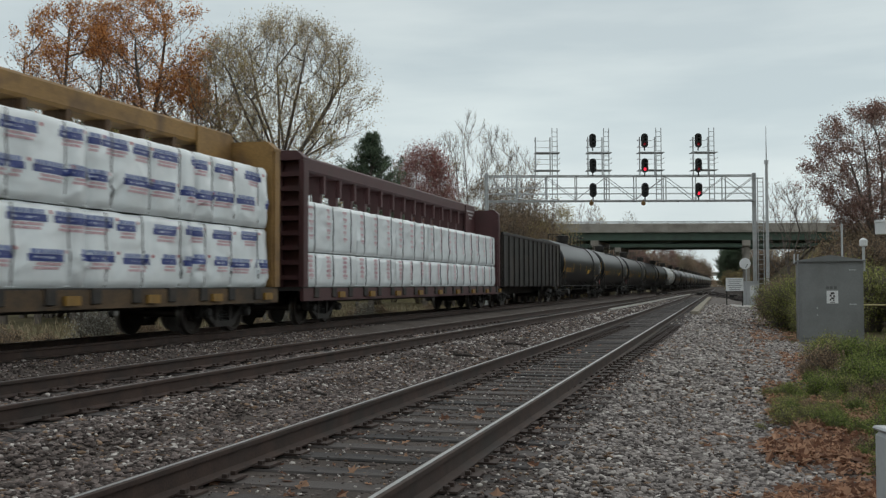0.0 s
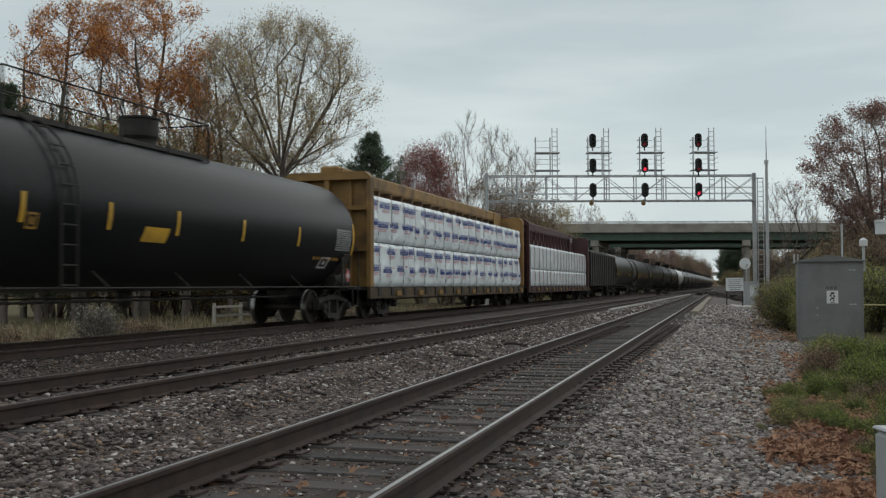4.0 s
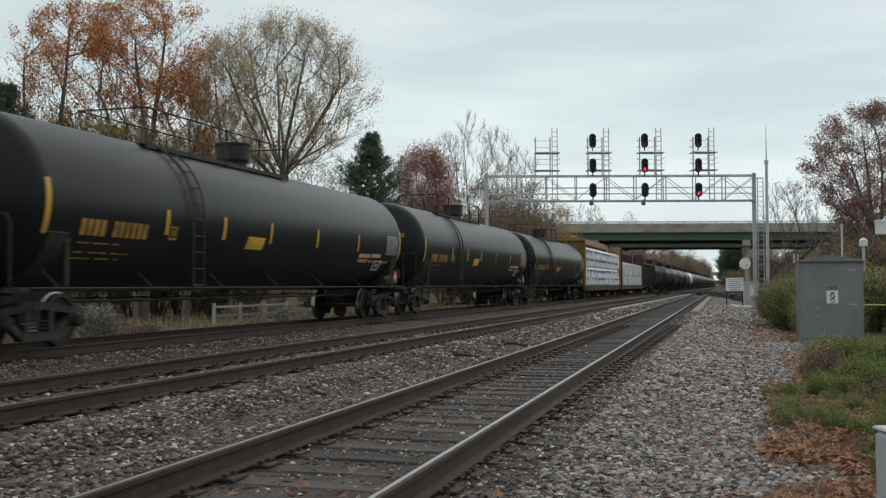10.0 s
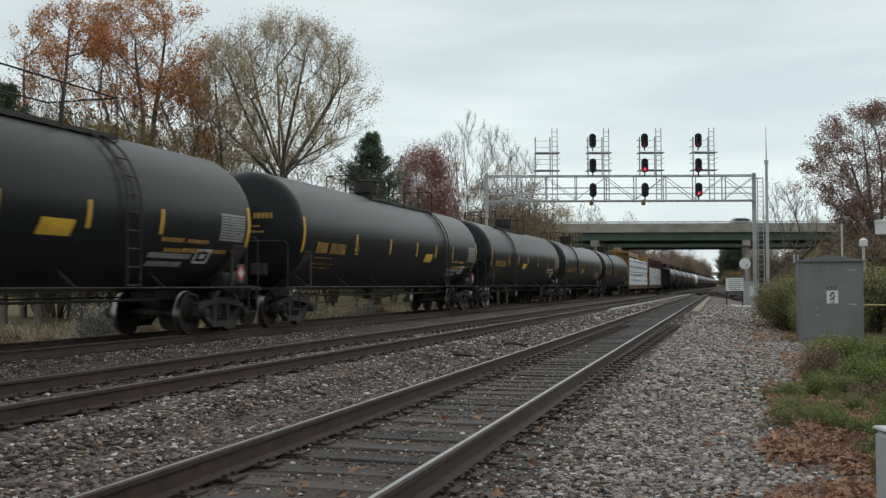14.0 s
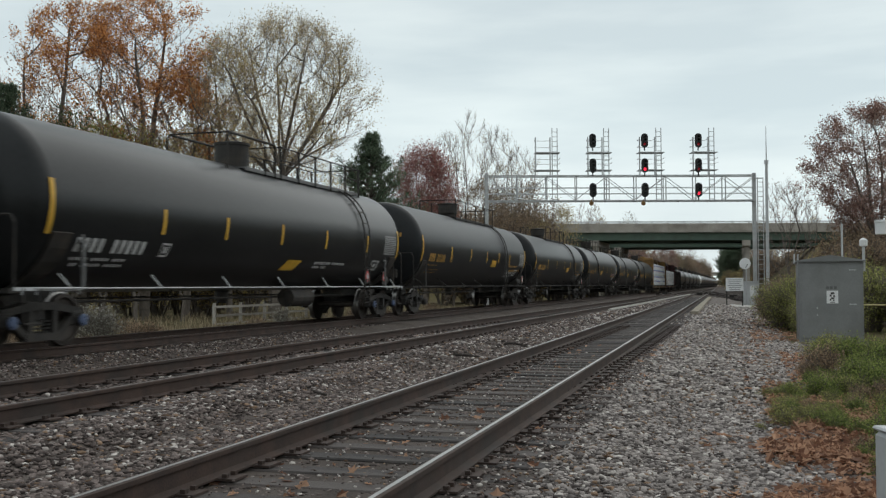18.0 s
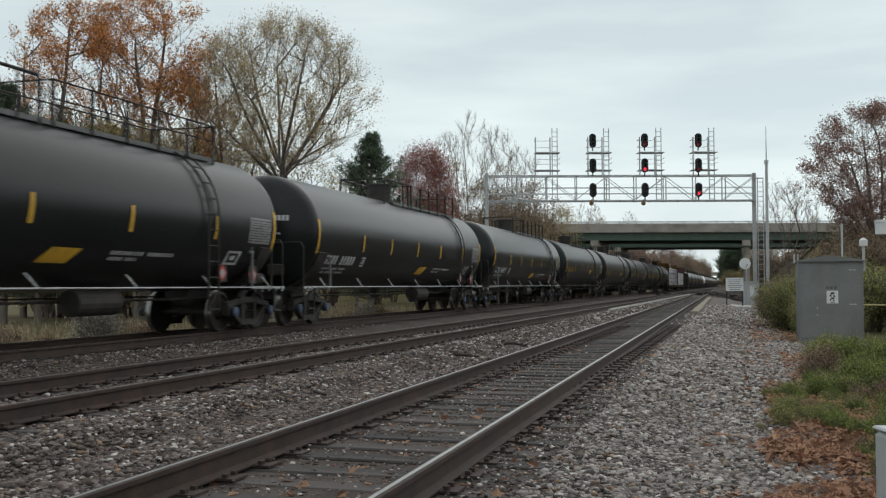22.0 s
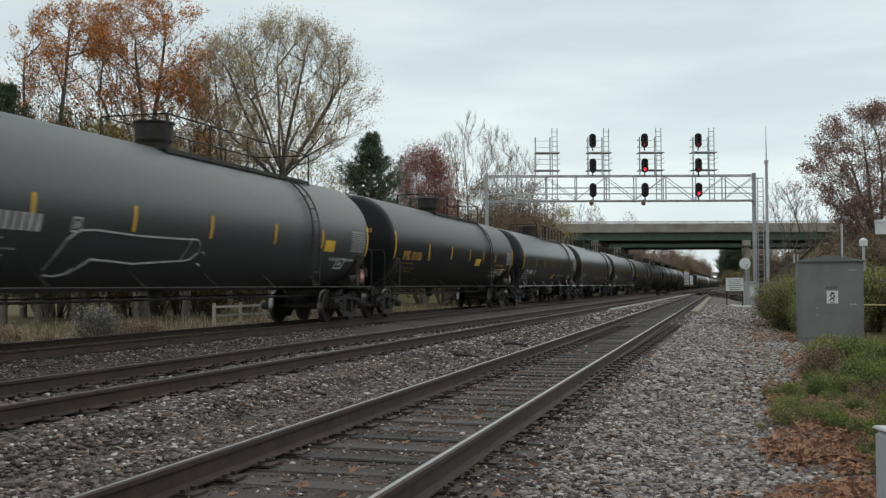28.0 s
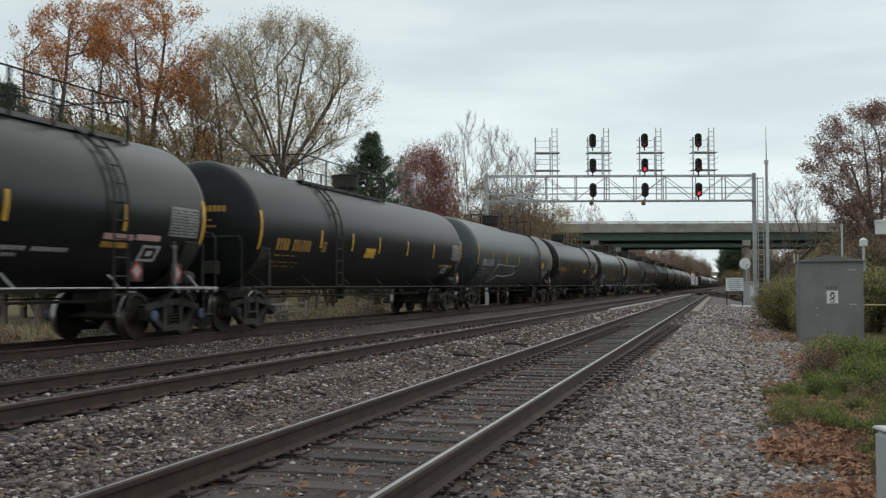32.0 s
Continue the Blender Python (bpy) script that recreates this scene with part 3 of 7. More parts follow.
def tank_car(style, seed, y_now, flip=False):
    """style: 'long' (round dome, hoop rails), 'short' (square housing, braced sill), 'slate', 'white'."""
    rnd = random.Random(seed)
    long_ = style in ("long", "slate", "white")
    hl = 8.75 if long_ else 8.6
    mat = {"long": M["black"], "short": M["grey_black"], "slate": M["slate"], "white": M["white_paint"]}[style]
    words = {"long": "black tank car with yellow side stripes, dull and road-worn", "short": "charcoal black tank car with white lettering and orange panel",
             "slate": "slate grey tank car with chalk-white scrawl on its flank", "white": "white tank car among the black ones far ahead"}[style]
    car = thing("tank_car", None, None, words, "tank car", "cars of the freight train", m=pose(XC, y_now, ZC))
    child("tank", shared(("tank", style), lambda: tank_mesh(hl, TANK_R, mat)), car)
    F = M["frame_black"]

    def sill():
        bm = NB()
        box(bm, -0.28, 0.28, hl - 1.8, hl + 1.0, 0.70, 1.05)
        for q in (-1, 1):
            bar(bm, (q * 0.2, hl - 0.4, 0.95), (q * 1.25, hl - 0.4, 1.65), 0.5, 0.07)
        return link_mesh("stub_sill", bm, F)

    def end_deck():
        return link_mesh("end_platform", box(NB(), -1.42, 1.42, hl - 0.15, hl + 0.85, 0.93, 1.0), F)
    for turn in (0, 180):
        child("stub_sill", shared(("sill", hl), sill), car, pose(0, 0, 0, 0, 0, turn))
        child("end_platform", shared(("deck", hl), end_deck), car, pose(0, 0, 0, 0, 0, turn))

    def saddle():
        bm = NB()
        arc = [math.radians(200 + 10 * k) for k in range(15)]
        outer = [((TANK_R + 0.06) * math.cos(a), TANK_Z + (TANK_R + 0.06) * math.sin(a)) for a in arc]
        inner = [((TANK_R - 0.01) * math.cos(a), TANK_Z + (TANK_R - 0.01) * math.sin(a)) for a in arc[::-1]]
        extrude(bm, outer + inner, -0.25, 0.25)
        bmesh.ops.recalc_face_normals(bm, faces=bm.faces)
        return link_mesh("saddle", bm, F)
    sm = shared("saddle", saddle)
    for s in (-1, 1):
        child("saddle", sm, car, pose(0, s * (hl - 0.35), 0))

    def coupler():
        bm = NB()
        box(bm, -0.07, 0.07, 0, 0.5, 0.8, 0.95, bevel=0.02)
        box(bm, -0.13, 0.13, 0.36, 0.58, 0.74, 1.0, bevel=0.04)
        return link_mesh("coupler", bm, M["truck"])
    cm = shared("coupler", coupler)
    for s in (-1, 1):
        child("coupler", cm, car, pose(0, s * (hl + 0.93), 0, 0, 0, 0 if s > 0 else 180))

    # side rail at sill height
    def siderail():
        bm = NB()
        beam(bm, (1.46, -hl - 0.3, 1.0), (1.46, hl + 0.3, 1.0), 0.02 if long_ else 0.016, 6)
        y = -hl + 0.4
        while y < hl:
            if not long_:
                bar(bm, (1.46, y + 0.2, 1.0), (1.36, y, 1.24), 0.03, 0.03)
            else:
                bar(bm, (1.46, y, 1.0), (1.1, y, 1.3), 0.03, 0.03)
            y += 2.75
        return link_mesh("side_handrail", bm, M["galvanised"] if not long_ else M["truck"])
    rm = shared(("rail", style), siderail)
    child("side_handrail", rm, car)
    child("side_handrail", rm, car, pose(0, 0, 0, 0, 0, 180))

    # upright brackets over the bolsters, and the pale edge of the end platforms
    def bracket():
        bm = NB()
        box(bm, 1.41, 1.45, -0.035, 0.035, 1.0, 1.8)
        box(bm, 1.36, 1.45, -0.1, 0.1, 1.74, 1.84, bevel=0.03)
        box(bm, 1.32, 1.43, -0.07, 0.07, 1.84, 2.0, bevel=0.03)
        return link_mesh("bolster_bracket", bm, M["truck"] if long_ else M["bracket_grey"])
    bk = shared(("bracket", long_), bracket)
    for s in (-1, 1):
        for q in (0, 180):
            child("bolster_bracket", bk, car, pose(0, s * (hl - (0.95 if not long_ else 0.6)), 0, 0, 0, q))

    def platform_edge():
        bm = NB()
        box(bm, 1.422, 1.44, hl - 0.95, hl + 0.75, 0.965, 1.02)
        for k in range(5):
            beam(bm, (1.44, hl - 0.8 + 0.36 * k, 0.9), (1.44, hl - 0.8 + 0.36 * k, 1.02), 0.012, 5)
        return link_mesh("platform_edge", bm, M["truck"] if long_ else M["light_grey"])
    pe = shared(("edge", long_), platform_edge)
    for q in (0, 180):
        child("platform_edge", pe, car, pose(0, 0, 0, 0, 0, q))
        child("platform_edge", pe, car, pose(0, 0, 0, 0, 0, q) @ pose(0, -2 * hl + 0.2, 0))

    def end_gear():
        bm = NB()
        for x, z in ((1.15, 2.2), (0.75, 2.05), (0.3, 2.05)):
            beam(bm, (x, 0.62, 1.0), (x, 0.62, z), 0.035, 6)
            beam(bm, (x - 0.12, 0.62, z), (x + 0.12, 0.62, z - 0.04), 0.03, 6)
        box(bm, -0.75, -0.35, 0.5, 0.66, 1.3, 1.6, bevel=0.02)
        lathe(bm, [(0.1, 0.05), (0.12, 0.15), (0.5, 0.15), (0.52, 0.05)], "Y", 12, 0, (0.9, 0, 1.2))
        return link_mesh("brake_stand", bm, F)
    eg = shared("end_gear", end_gear)
    for q in (0, 180):
        child("brake_stand", eg, car, pose(0, 0, 0, 0, 0, q) @ pose(0, hl, 0))

    # end hoops
    def hoop():
        bm = NB()
        pipe(bm, [(1.4, 0, 1.0), (1.4, 0, 2.02), (1.32, 0, 2.15), (-1.32, 0, 2.15), (-1.4, 0, 2.02), (-1.4, 0, 1.0)], 0.02, 6)
        return link_mesh("end_handrail", bm, M["truck"] if long_ else M["frame_black"])
    hm = shared(("hoop", style), hoop)
    for s in (-1, 1):
        child("end_handrail", hm, car, pose(0, s * (hl + 0.72), 0, 0, 0, 0 if s > 0 else 180))

    def step():
        return link_mesh("sill_step", pipe(NB(), [(1.44, -0.2, 1.0), (1.46, -0.2, 0.45), (1.46, 0.2, 0.45), (1.44, 0.2, 1.0)], 0.018, 5), M["truck"])
    for s in (-1, 1):
        for q in (0, 180):
            child("sill_step", shared("step", step), car, pose(0, s * (hl + 0.35), 0, 0, 0, q))

    # dome, walkway and rails on top
    def dome():
        bm = NB()
        if long_:
            lathe(bm, [(3.86, 0.34), (4.08, 0.36), (4.16, 0.41), (4.5, 0.42), (4.52, 0.45), (4.56, 0.45), (4.6, 0.2)], "Z", 28, 0, (0, -0.28, 0))
        else:
            lathe(bm, [(3.86, 0.42), (4.5, 0.42), (4.51, 0.45), (4.57, 0.45), (4.6, 0.3)], "Z", 24, 0, (0, 0.28, 0))
        return link_mesh("dome_housing", bm, F)
    turned = pose(0, 0, 0, 0, 0, 180 if flip else 0)
    child("dome_housing", shared(("dome", long_), dome), car, turned, "black flared valve housing" if long_ else "black round valve housing")
    w0, w1 = (-1.05, 6.16) if style == "slate" else (-1.8, 4.8) if long_ else (-0.5, 7.0)

    def walkway():
        bm = NB()
        for x in (-0.62, 0.62):
            box(bm, x - 0.16, x + 0.16, w0, w1, 3.86, 3.89)
            box(bm, x + (0.13 if x > 0 else -0.16), x + (0.16 if x > 0 else -0.13), w0, w1, 3.8, 3.86)
        y = w0 + 0.3
        while y < w1:
            for x in (-0.62, 0.62):
                bar(bm, (x, y, 3.7), (x, y, 3.86), 0.05, 0.05)
            y += 1.1
        return link_mesh("walkway", bm, M["bracket_grey"] if style == "short" else F)
    child("walkway", shared(("walk", style), walkway), car, turned)

    def railing():
        bm = NB()
        x, top = 0.78, 4.6
        runs = [(w0, w1, 4)] if long_ else [(1.45, w1, 5)]
        for a, b, n in runs:
            for s in (-1, 1):
                beam(bm, (s * x, a, top), (s * x, b, top), 0.017, 6)
                if not long_:
                    beam(bm, (s * x, a, 4.27), (s * x, b, 4.27), 0.014, 6)
                for k in range(n + 1):
                    yy = a + (b - a) * k / n
                    beam(bm, (s * x, yy, 3.66), (s * x, yy, top + 0.015), 0.024 if long_ else 0.034, 6)
            for y in (a, b):
                beam(bm, (-x, y, top), (x, y, top), 0.017, 6)
        if not long_:
            for s in (-1, 1):
                pipe(bm, [(s * x, 1.1, 3.66), (s * x, 1.1, top - 0.08), (s * x, 1.02, top), (s * x, -1.3, top), (s * x, -1.42, top - 0.1), (s * x, -1.42, 3.7)], 0.032, 6)
                beam(bm, (s * x, 0.55, 3.66), (s * x, 0.55, top), 0.024, 6)
            beam(bm, (-x, -1.36, top), (x, -1.36, top), 0.02, 6)
        return link_mesh("railing", bm, F)
    child("railing", shared(("railing", style), railing), car, turned)

    ladder_y = 4.8 if style == "slate" else 4.15 if long_ else 5.6
    ladder_y *= -1 if flip else 1
    tank_ladder(car, ladder_y, 1.0 if long_ else 0.5, Matrix.Identity(4), F)
    tank_ladder(car, -ladder_y, 1.0 if long_ else 0.5, pose(0, 0, 0, 0, 0, 180), F)

    # stripes on both flanks
    stripe_end = shared("stripe_end", lambda: link_mesh("reflective_stripe", on_tank(NB(), -0.055, 0.055, 1.88, 2.78, steps=6), M["yellow"]))
    stripe_mid = shared("stripe_mid", lambda: link_mesh("reflective_stripe", on_tank(NB(), -0.05, 0.05, 2.02, 2.5, steps=4), M["yellow"]))
    marks = (-6.1, -3.3, -0.48, 2.57, 5.41) if style == "slate" else (-5.05, -2.08, 0.67, 2.93, 5.2) if long_ else (-5.25, -2.76, 0.0, 2.74, 5.85)
    if flip:
        marks = tuple(-y for y in marks)
    for turn in (0, 180):
        for y in (-hl, hl):
            child("reflective_stripe", stripe_end, car, pose(0, y * (1 if turn == 0 else -1), 0) if turn == 0 else pose(0, y, 0, 0, 0, 180))
        for y in marks:
            child("reflective_stripe", stripe_mid, car, pose(0, y, 0) if turn == 0 else pose(0, -y, 0, 0, 0, 180))

    # lettering, panels and placards on the flanks
    ink = "mark_white" if style in ("short", "slate") else "mark_yellow"

    def marking():
        bm = NB()
        if style == "short":
            letters(bm, rnd, -7.8, -5.65, 1.62, 1.86, 1, "xxxx xxxxx")
            letters(bm, rnd, -7.75, -6.1, 1.48, 1.53, 1, "xxxxx xxxxx xxxx")
            letters(bm, rnd, -7.65, -6.1, 1.38, 1.43, 1, "xx xxxxx xxxxx")
            letters(bm, rnd, 2.4, 4.5, 1.6, 1.67, 1, "xxxxxxxx xxxxxxx")
            letters(bm, rnd, 2.4, 3.3, 1.5, 1.56, 1, "xxxxx xxxx")
            outline(bm, -5.15, -4.85, 1.6, 1.86)
        else:
            letters(bm, rnd, -7.85, -5.8, 1.9, 2.18, 1, "xxxx xxxxxx")
            letters(bm, rnd, -7.8, -6.6, 1.76, 1.79, 1, "xxx xxxx xx")
            letters(bm, rnd, -7.8, -6.2, 1.6, 1.63, 1, "xx xxxx xxxx")
            letters(bm, rnd, -7.8, -6.4, 1.5, 1.53, 1, "xxxx xxx x")
            letters(bm, rnd, 6.2, 8.0, 1.72, 1.8, 1, "xxxxx xxxxx")
            outline(bm, -5.08, -4.82, 1.93, 2.19)
        return link_mesh("lettering", bm, M[ink])
    child("lettering", shared(("marking", style), marking), car, None, ("white" if ink == "mark_white" else "faded orange-yellow") + " lettering too worn to read")["kind"] = "stuff"

    def head_marks():
        bm = NB()
        for row, z0, z1, n in ((0, 2.72, 2.86, 8), (1, 2.5, 2.55, 5), (2, 2.36, 2.41, 6)):
            for k in range(n):
                if k == 2 and row == 0:
                    continue
                vs = []
                for x, z in ((0.15 + k * 0.1, z0), (0.22 + k * 0.1, z0), (0.22 + k * 0.1, z1), (0.15 + k * 0.1, z1)):
                    q = min(0.98, math.hypot(x, z - TANK_Z) / TANK_R)
                    vs.append(bm.verts.new((x, -hl - 0.74 * math.sqrt(1 - q * q) - 0.02, z)))
                bm.faces.new(vs)
        return link_mesh("head_lettering", bm, M[ink])
    child("head_lettering", shared(("head", style), head_marks), car)["kind"] = "stuff"
    if style == "slate":
        sc = NB()
        line = [(-5.24, 1.3), (-5.2, 1.55), (-5.1, 1.8), (-4.85, 1.97), (-4.4, 2.0), (-3.8, 1.98), (-3.17, 1.96), (-2.2, 1.96), (-1.4, 1.97), (-0.98, 1.98), (-0.8, 1.88), (-0.78, 1.72), (-0.95, 1.58), (-1.2, 1.54),
                (-2.0, 1.5), (-2.83, 1.45), (-3.6, 1.48), (-4.2, 1.5), (-4.35, 1.38), (-4.5, 1.26), (-4.8, 1.2), (-5.1, 1.22), (-5.24, 1.3)]
        for (ya, za), (yb, zb) in list(zip(line, line[1:])) + [((-1.2, 1.97), (-1.3, 1.55)), ((-4.62, 1.22), (-4.5, 1.34)), ((-0.62, 1.74), (-0.5, 1.7)), ((-0.6, 1.5), (-0.4, 1.46))]:
            xa, xb = (math.sqrt((TANK_R + 0.012) ** 2 - (z - TANK_Z) ** 2) for z in (za, zb))
            bar(sc, (xa, ya, za), (xb, yb, zb), 0.012, 0.038)
        part("chalk_scrawl", sc, M["panel_white"], car, "loose chalk-white outline scrawled on the flank")
        part("yellow_patch", on_tank(NB(), 5.6, 6.3, 1.95, 2.25), M["yellow"], car, "yellow patch near the end")
    if seed in (1, 2, 11):
        part("pink_strip", on_tank(on_tank(NB(), 5.3, 6.2, 1.86, 1.97), 6.3, 7.1, 1.88, 1.99), M["mark_pink"], car, "faded pink strip of lettering")
        part("orange_strip", on_tank(NB(), 5.3, 6.1, 1.72, 1.82), M["mark_yellow"], car)

    if seed in (3, 4, 8):
        bm = letters(letters(NB(), rnd, 5.3, 7.1, 1.9, 1.98, 1, "xxxxxxx xxxxxxx"), rnd, 5.5, 6.9, 1.7, 1.78, 1, "xxxxxxxxx")
        part("orange_lettering", bm, M["mark_yellow"], car, "two faded orange lines of lettering")["kind"] = "stuff"
        part("white_strip", on_tank(on_tank(NB(), 5.05, 6.6, 1.58, 1.68), 5.15, 6.4, 1.42, 1.52), M["panel_white"], car, "two grey-white strips")

    def data_panel():
        return link_mesh("data_panel", on_tank(NB(), hl - 1.25, hl - 0.2, 2.0, 2.58), M["panel_white"])

    def data_lines():
        bm = NB()
        q = random.Random(5)
        for k in range(9):
            y = hl - 1.2
            while y < hl - 0.3:
                w = q.uniform(0.05, 0.2)
                on_tank(bm, y, min(y + w, hl - 0.25), 2.04 + k * 0.058, 2.062 + k * 0.058, 1, 0.018, 0, steps=1)
                y += w + q.uniform(0.03, 0.08)
        return link_mesh("fine_print", bm, F)
    panel = child("data_panel", shared(("data", hl), data_panel), car, None, "grey-white panel of small dark print")
    child("fine_print", shared(("lines", hl), data_lines), panel)["kind"] = "stuff"

    def yellow_panel():
        bm = on_tank(NB(), -0.45, 0.4, 1.86, 2.14, slant=0.08) if long_ else on_tank(NB(), 0.5, 1.3, 1.42, 1.68, slant=0.25)
        return link_mesh("yellow_panel", bm, M["yellow"])
    if style != "slate":
        child("yellow_panel", shared(("ypanel", long_), yellow_panel), car, pose(0, (-1.42 if flip else 2.1) if long_ else 0, 0), "bright yellow square panel")

    def placard():
        bm = NB()
        c, h = 1.32, 0.19
        y = hl - 1.9 if not long_ else hl - 0.15
        x = 1.2 if not long_ else 1.42
        for k, (hh, mi) in enumerate(((h, 0), (h * 0.62, 1))):
            vs = [bm.verts.new((x + k * 0.004, y + a * hh, c + b * hh)) for a, b in ((-1, 0), (0, -1), (1, 0), (0, 1))]
            bm.faces.new(vs).material_index = mi
        box(bm, x - 0.02, x - 0.004, y - 0.2, y + 0.2, c - 0.2, c + 0.2, 2)
        return link_mesh("placard", bm, [M["placard_red"], M["mark_white"], F])
    pm = shared(("placard", long_), placard)
    child("placard", pm, car, None, "red and white diamond placard")
    child("placard", pm, car, pose(0, 0, 0, 0, 0, 180), "red and white diamond placard")
    if not long_:
        child("placard", pm, car, pose(0.1, 1.25, -0.03), "red and white diamond placard")

    def stencil():
        bm = NB()
        y = hl - 2.0
        for a, b, c, d in ((0, 0.6, 0, 0.05), (0, 0.6, 0.25, 0.3), (0, 0.08, 0.05, 0.25), (0.52, 0.6, 0.05, 0.25), (0.2, 0.4, 0.1, 0.2)):
            on_tank(bm, y + a, y + b, 1.5 + c, 1.5 + d, 1, 0.015, slant=0.0, steps=1)
        return link_mesh("stencil_box", bm, M["mark_white"])
    child("stencil_box", shared(("stencil", hl), stencil), car)

    # air gear under the tank
    def gear():
        bm = NB()
        if long_:
            lathe(bm, [(hl - 0.6, 0.05), (hl - 0.58, 0.19), (hl + 0.38, 0.19), (hl + 0.4, 0.05)], "Y", 16, 0, (1.05, 0, 1.18))
        else:
            lathe(bm, [(2.2, 0.05), (2.25, 0.24), (3.6, 0.24), (3.65, 0.05)], "Y", 16, 0, (0.55, 0, 0.72))
        beam(bm, (0.3, -hl, 0.75), (0.3, hl, 0.75), 0.03, 6)
        beam(bm, (-0.35, -hl, 0.8), (-0.35, hl, 0.8), 0.02, 6)
        for y in (-3.0, 0.0, 3.0):
            beam(bm, (0.3, y, 0.75), (0.3, y, 1.0), 0.02, 5)
        lathe(bm, [(0.62, 0.14), (0.9, 0.16), (0.95, 0.2)], "Z", 14, 0, (0, -0.2, 0))
        return link_mesh("brake_gear", bm, F)
    child("brake_gear", shared(("gear", style), gear), car)
    add_trucks(car, hl - 0.4, style == "short")
    return car


def centrebeam_car(paint, label, length, y_now, inner):
    """Flat car with a tall central truss and end bulkheads."""
    car = thing("centerbeam_flatcar", None, None, label, "flat car", "cars of the freight train", m=pose(XC, y_now, ZC))
    P = M[paint]
    h = length / 2
    bm = NB()
    box(bm, -1.36, 1.36, -h - 0.35, h + 0.35, 0.9, 1.0)
    box(bm, -0.3, 0.3, -h - 0.9, h + 0.9, 0.55, 0.9)
    part("deck", bm, M["frame_black"], car)
    for s in (-1, 1):
        bm = NB()
        box(bm, s * 1.36 - 0.05, s * 1.36 + 0.05, -h - 0.35, h + 0.35, 0.64, 0.97)
        y = -h + 0.3
        k = 0
        while y < h:
            box(bm, s * 1.36 - 0.09, s * 1.36 + 0.09, y, y + 0.28, 0.72, 1.0, 1, 0.015)
            y += 1.22
            k += 1
        part("side_sill", bm, [M["sill"] if paint != "maroon" else M["maroon"], M["frame_black"]], car)
    tp = part("reflective_tape", box(NB(), -0.04, 0.04, -0.2, 0.2, 0.71, 0.87), M["sill_tape"], car, "yellow reflective tape on the side sill", at=pose(1.43, -h + 2.2, 0))
    for i in range(1, 9):
        again(tp, car, pose(1.43, -h + 2.2 + i * 2.44, 0))
    for s in (-1, 1):
        bm = NB()
        y0 = s * (h + 0.08)
        box(bm, -1.4, 1.4, y0 - 0.03, y0 + 0.03, 1.0, 4.26)
        bh = part("bulkhead", bm, P, car)

        def out(a, b):
            return (y0 + a, y0 + b) if s > 0 else (y0 - b, y0 - a)
        for x, w, d in ((-1.37, 0.07, 0.32), (1.37, 0.07, 0.32), (0.0, 0.08, 0.32), (-0.7, 0.05, 0.14), (0.7, 0.05, 0.14)):
            part("rib", box(NB(), x - w, x + w, *out(0.03, d), 1.0, 4.26, bevel=0.012), P, bh)
        for z, d in ((2.15, 0.22), (3.4, 0.22)) if paint != "maroon" else tuple((1.25 + 0.38 * k, 0.25) for k in range(8)):
            for x in (-0.69, 0.69):
                part("cross_rib", box(NB(), x - 0.61, x + 0.61, *out(0.03, d), z - 0.06, z + 0.06), P, bh)
        cap = extrude(NB(), [(-1.44, 4.26), (1.44, 4.26), (1.44, 4.32), (1.24, 4.5), (-1.24, 4.5), (-1.44, 4.32)], *out(-0.03, 0.34))
        bmesh.ops.recalc_face_normals(cap, faces=cap.faces)
        part("top_cap", cap, P, bh)
    bm = NB()
    box(bm, -0.3, 0.3, -h - 0.2, h + 0.2, 4.28, 4.72, bevel=0.06)
    part("top_chord", bm, P, car)
    post = None
    n = int(length / 1.22)
    for i in range(n + 1):
        y = -h + length * i / n
        if post is None:
            bm = NB()
            box(bm, -0.13, 0.13, -0.1, 0.1, 1.0, 4.45)
            box(bm, -0.26, 0.26, -0.07, 0.07, 3.75, 4.3)
            post = part("post", bm, M[inner], car, at=pose(0, y, 0))
        else:
            again(post, car, pose(0, y, 0))
    bm = NB()
    box(bm, -0.03, 0.03, -h, h, 1.0, 3.2)
    part("web", bm, P, car)
    for s in (-1, 1):
        gus = NB()
        extrude(gus, [(0.3, 3.4), (0.34, 3.4), (0.34, 4.66), (0.3, 4.66)], s * h - (1.6 if s > 0 else 0), s * h + (0 if s > 0 else 1.6))
        bmesh.ops.recalc_face_normals(gus, faces=gus.faces)
        plate = part("end_plate", gus, P, car)
        if paint == "maroon":
            lines = NB()
            y0 = s * h - (1.45 if s > 0 else -0.15)
            for z, a, b in ((4.4, 0.0, 1.3), (4.24, 0.25, 1.1), (4.08, 0.4, 0.95)):
                y = a
                while y < b:
                    w = 0.1 + 0.07 * ((y * 7.3) % 1)
                    box(lines, 0.342, 0.346, y0 + y, y0 + min(y + w, b), z - 0.035, z + 0.035)
                    y += w + 0.05
            part("stencil", lines, M["mark_white"], plate, "three short white lines of lettering")["kind"] = "stuff"
    for s in (-1, 1):
        bm = NB()
        for x in (-1.2, -0.8):
            beam(bm, (x, s * (h + 0.42), 0.5), (x, s * (h + 0.42), 4.4), 0.018, 5)
        for k in range(11):
            beam(bm, (-1.2, s * (h + 0.42), 0.6 + k * 0.36), (-0.8, s * (h + 0.42), 0.6 + k * 0.36), 0.014, 5)
        part("ladder", bm, P, car)
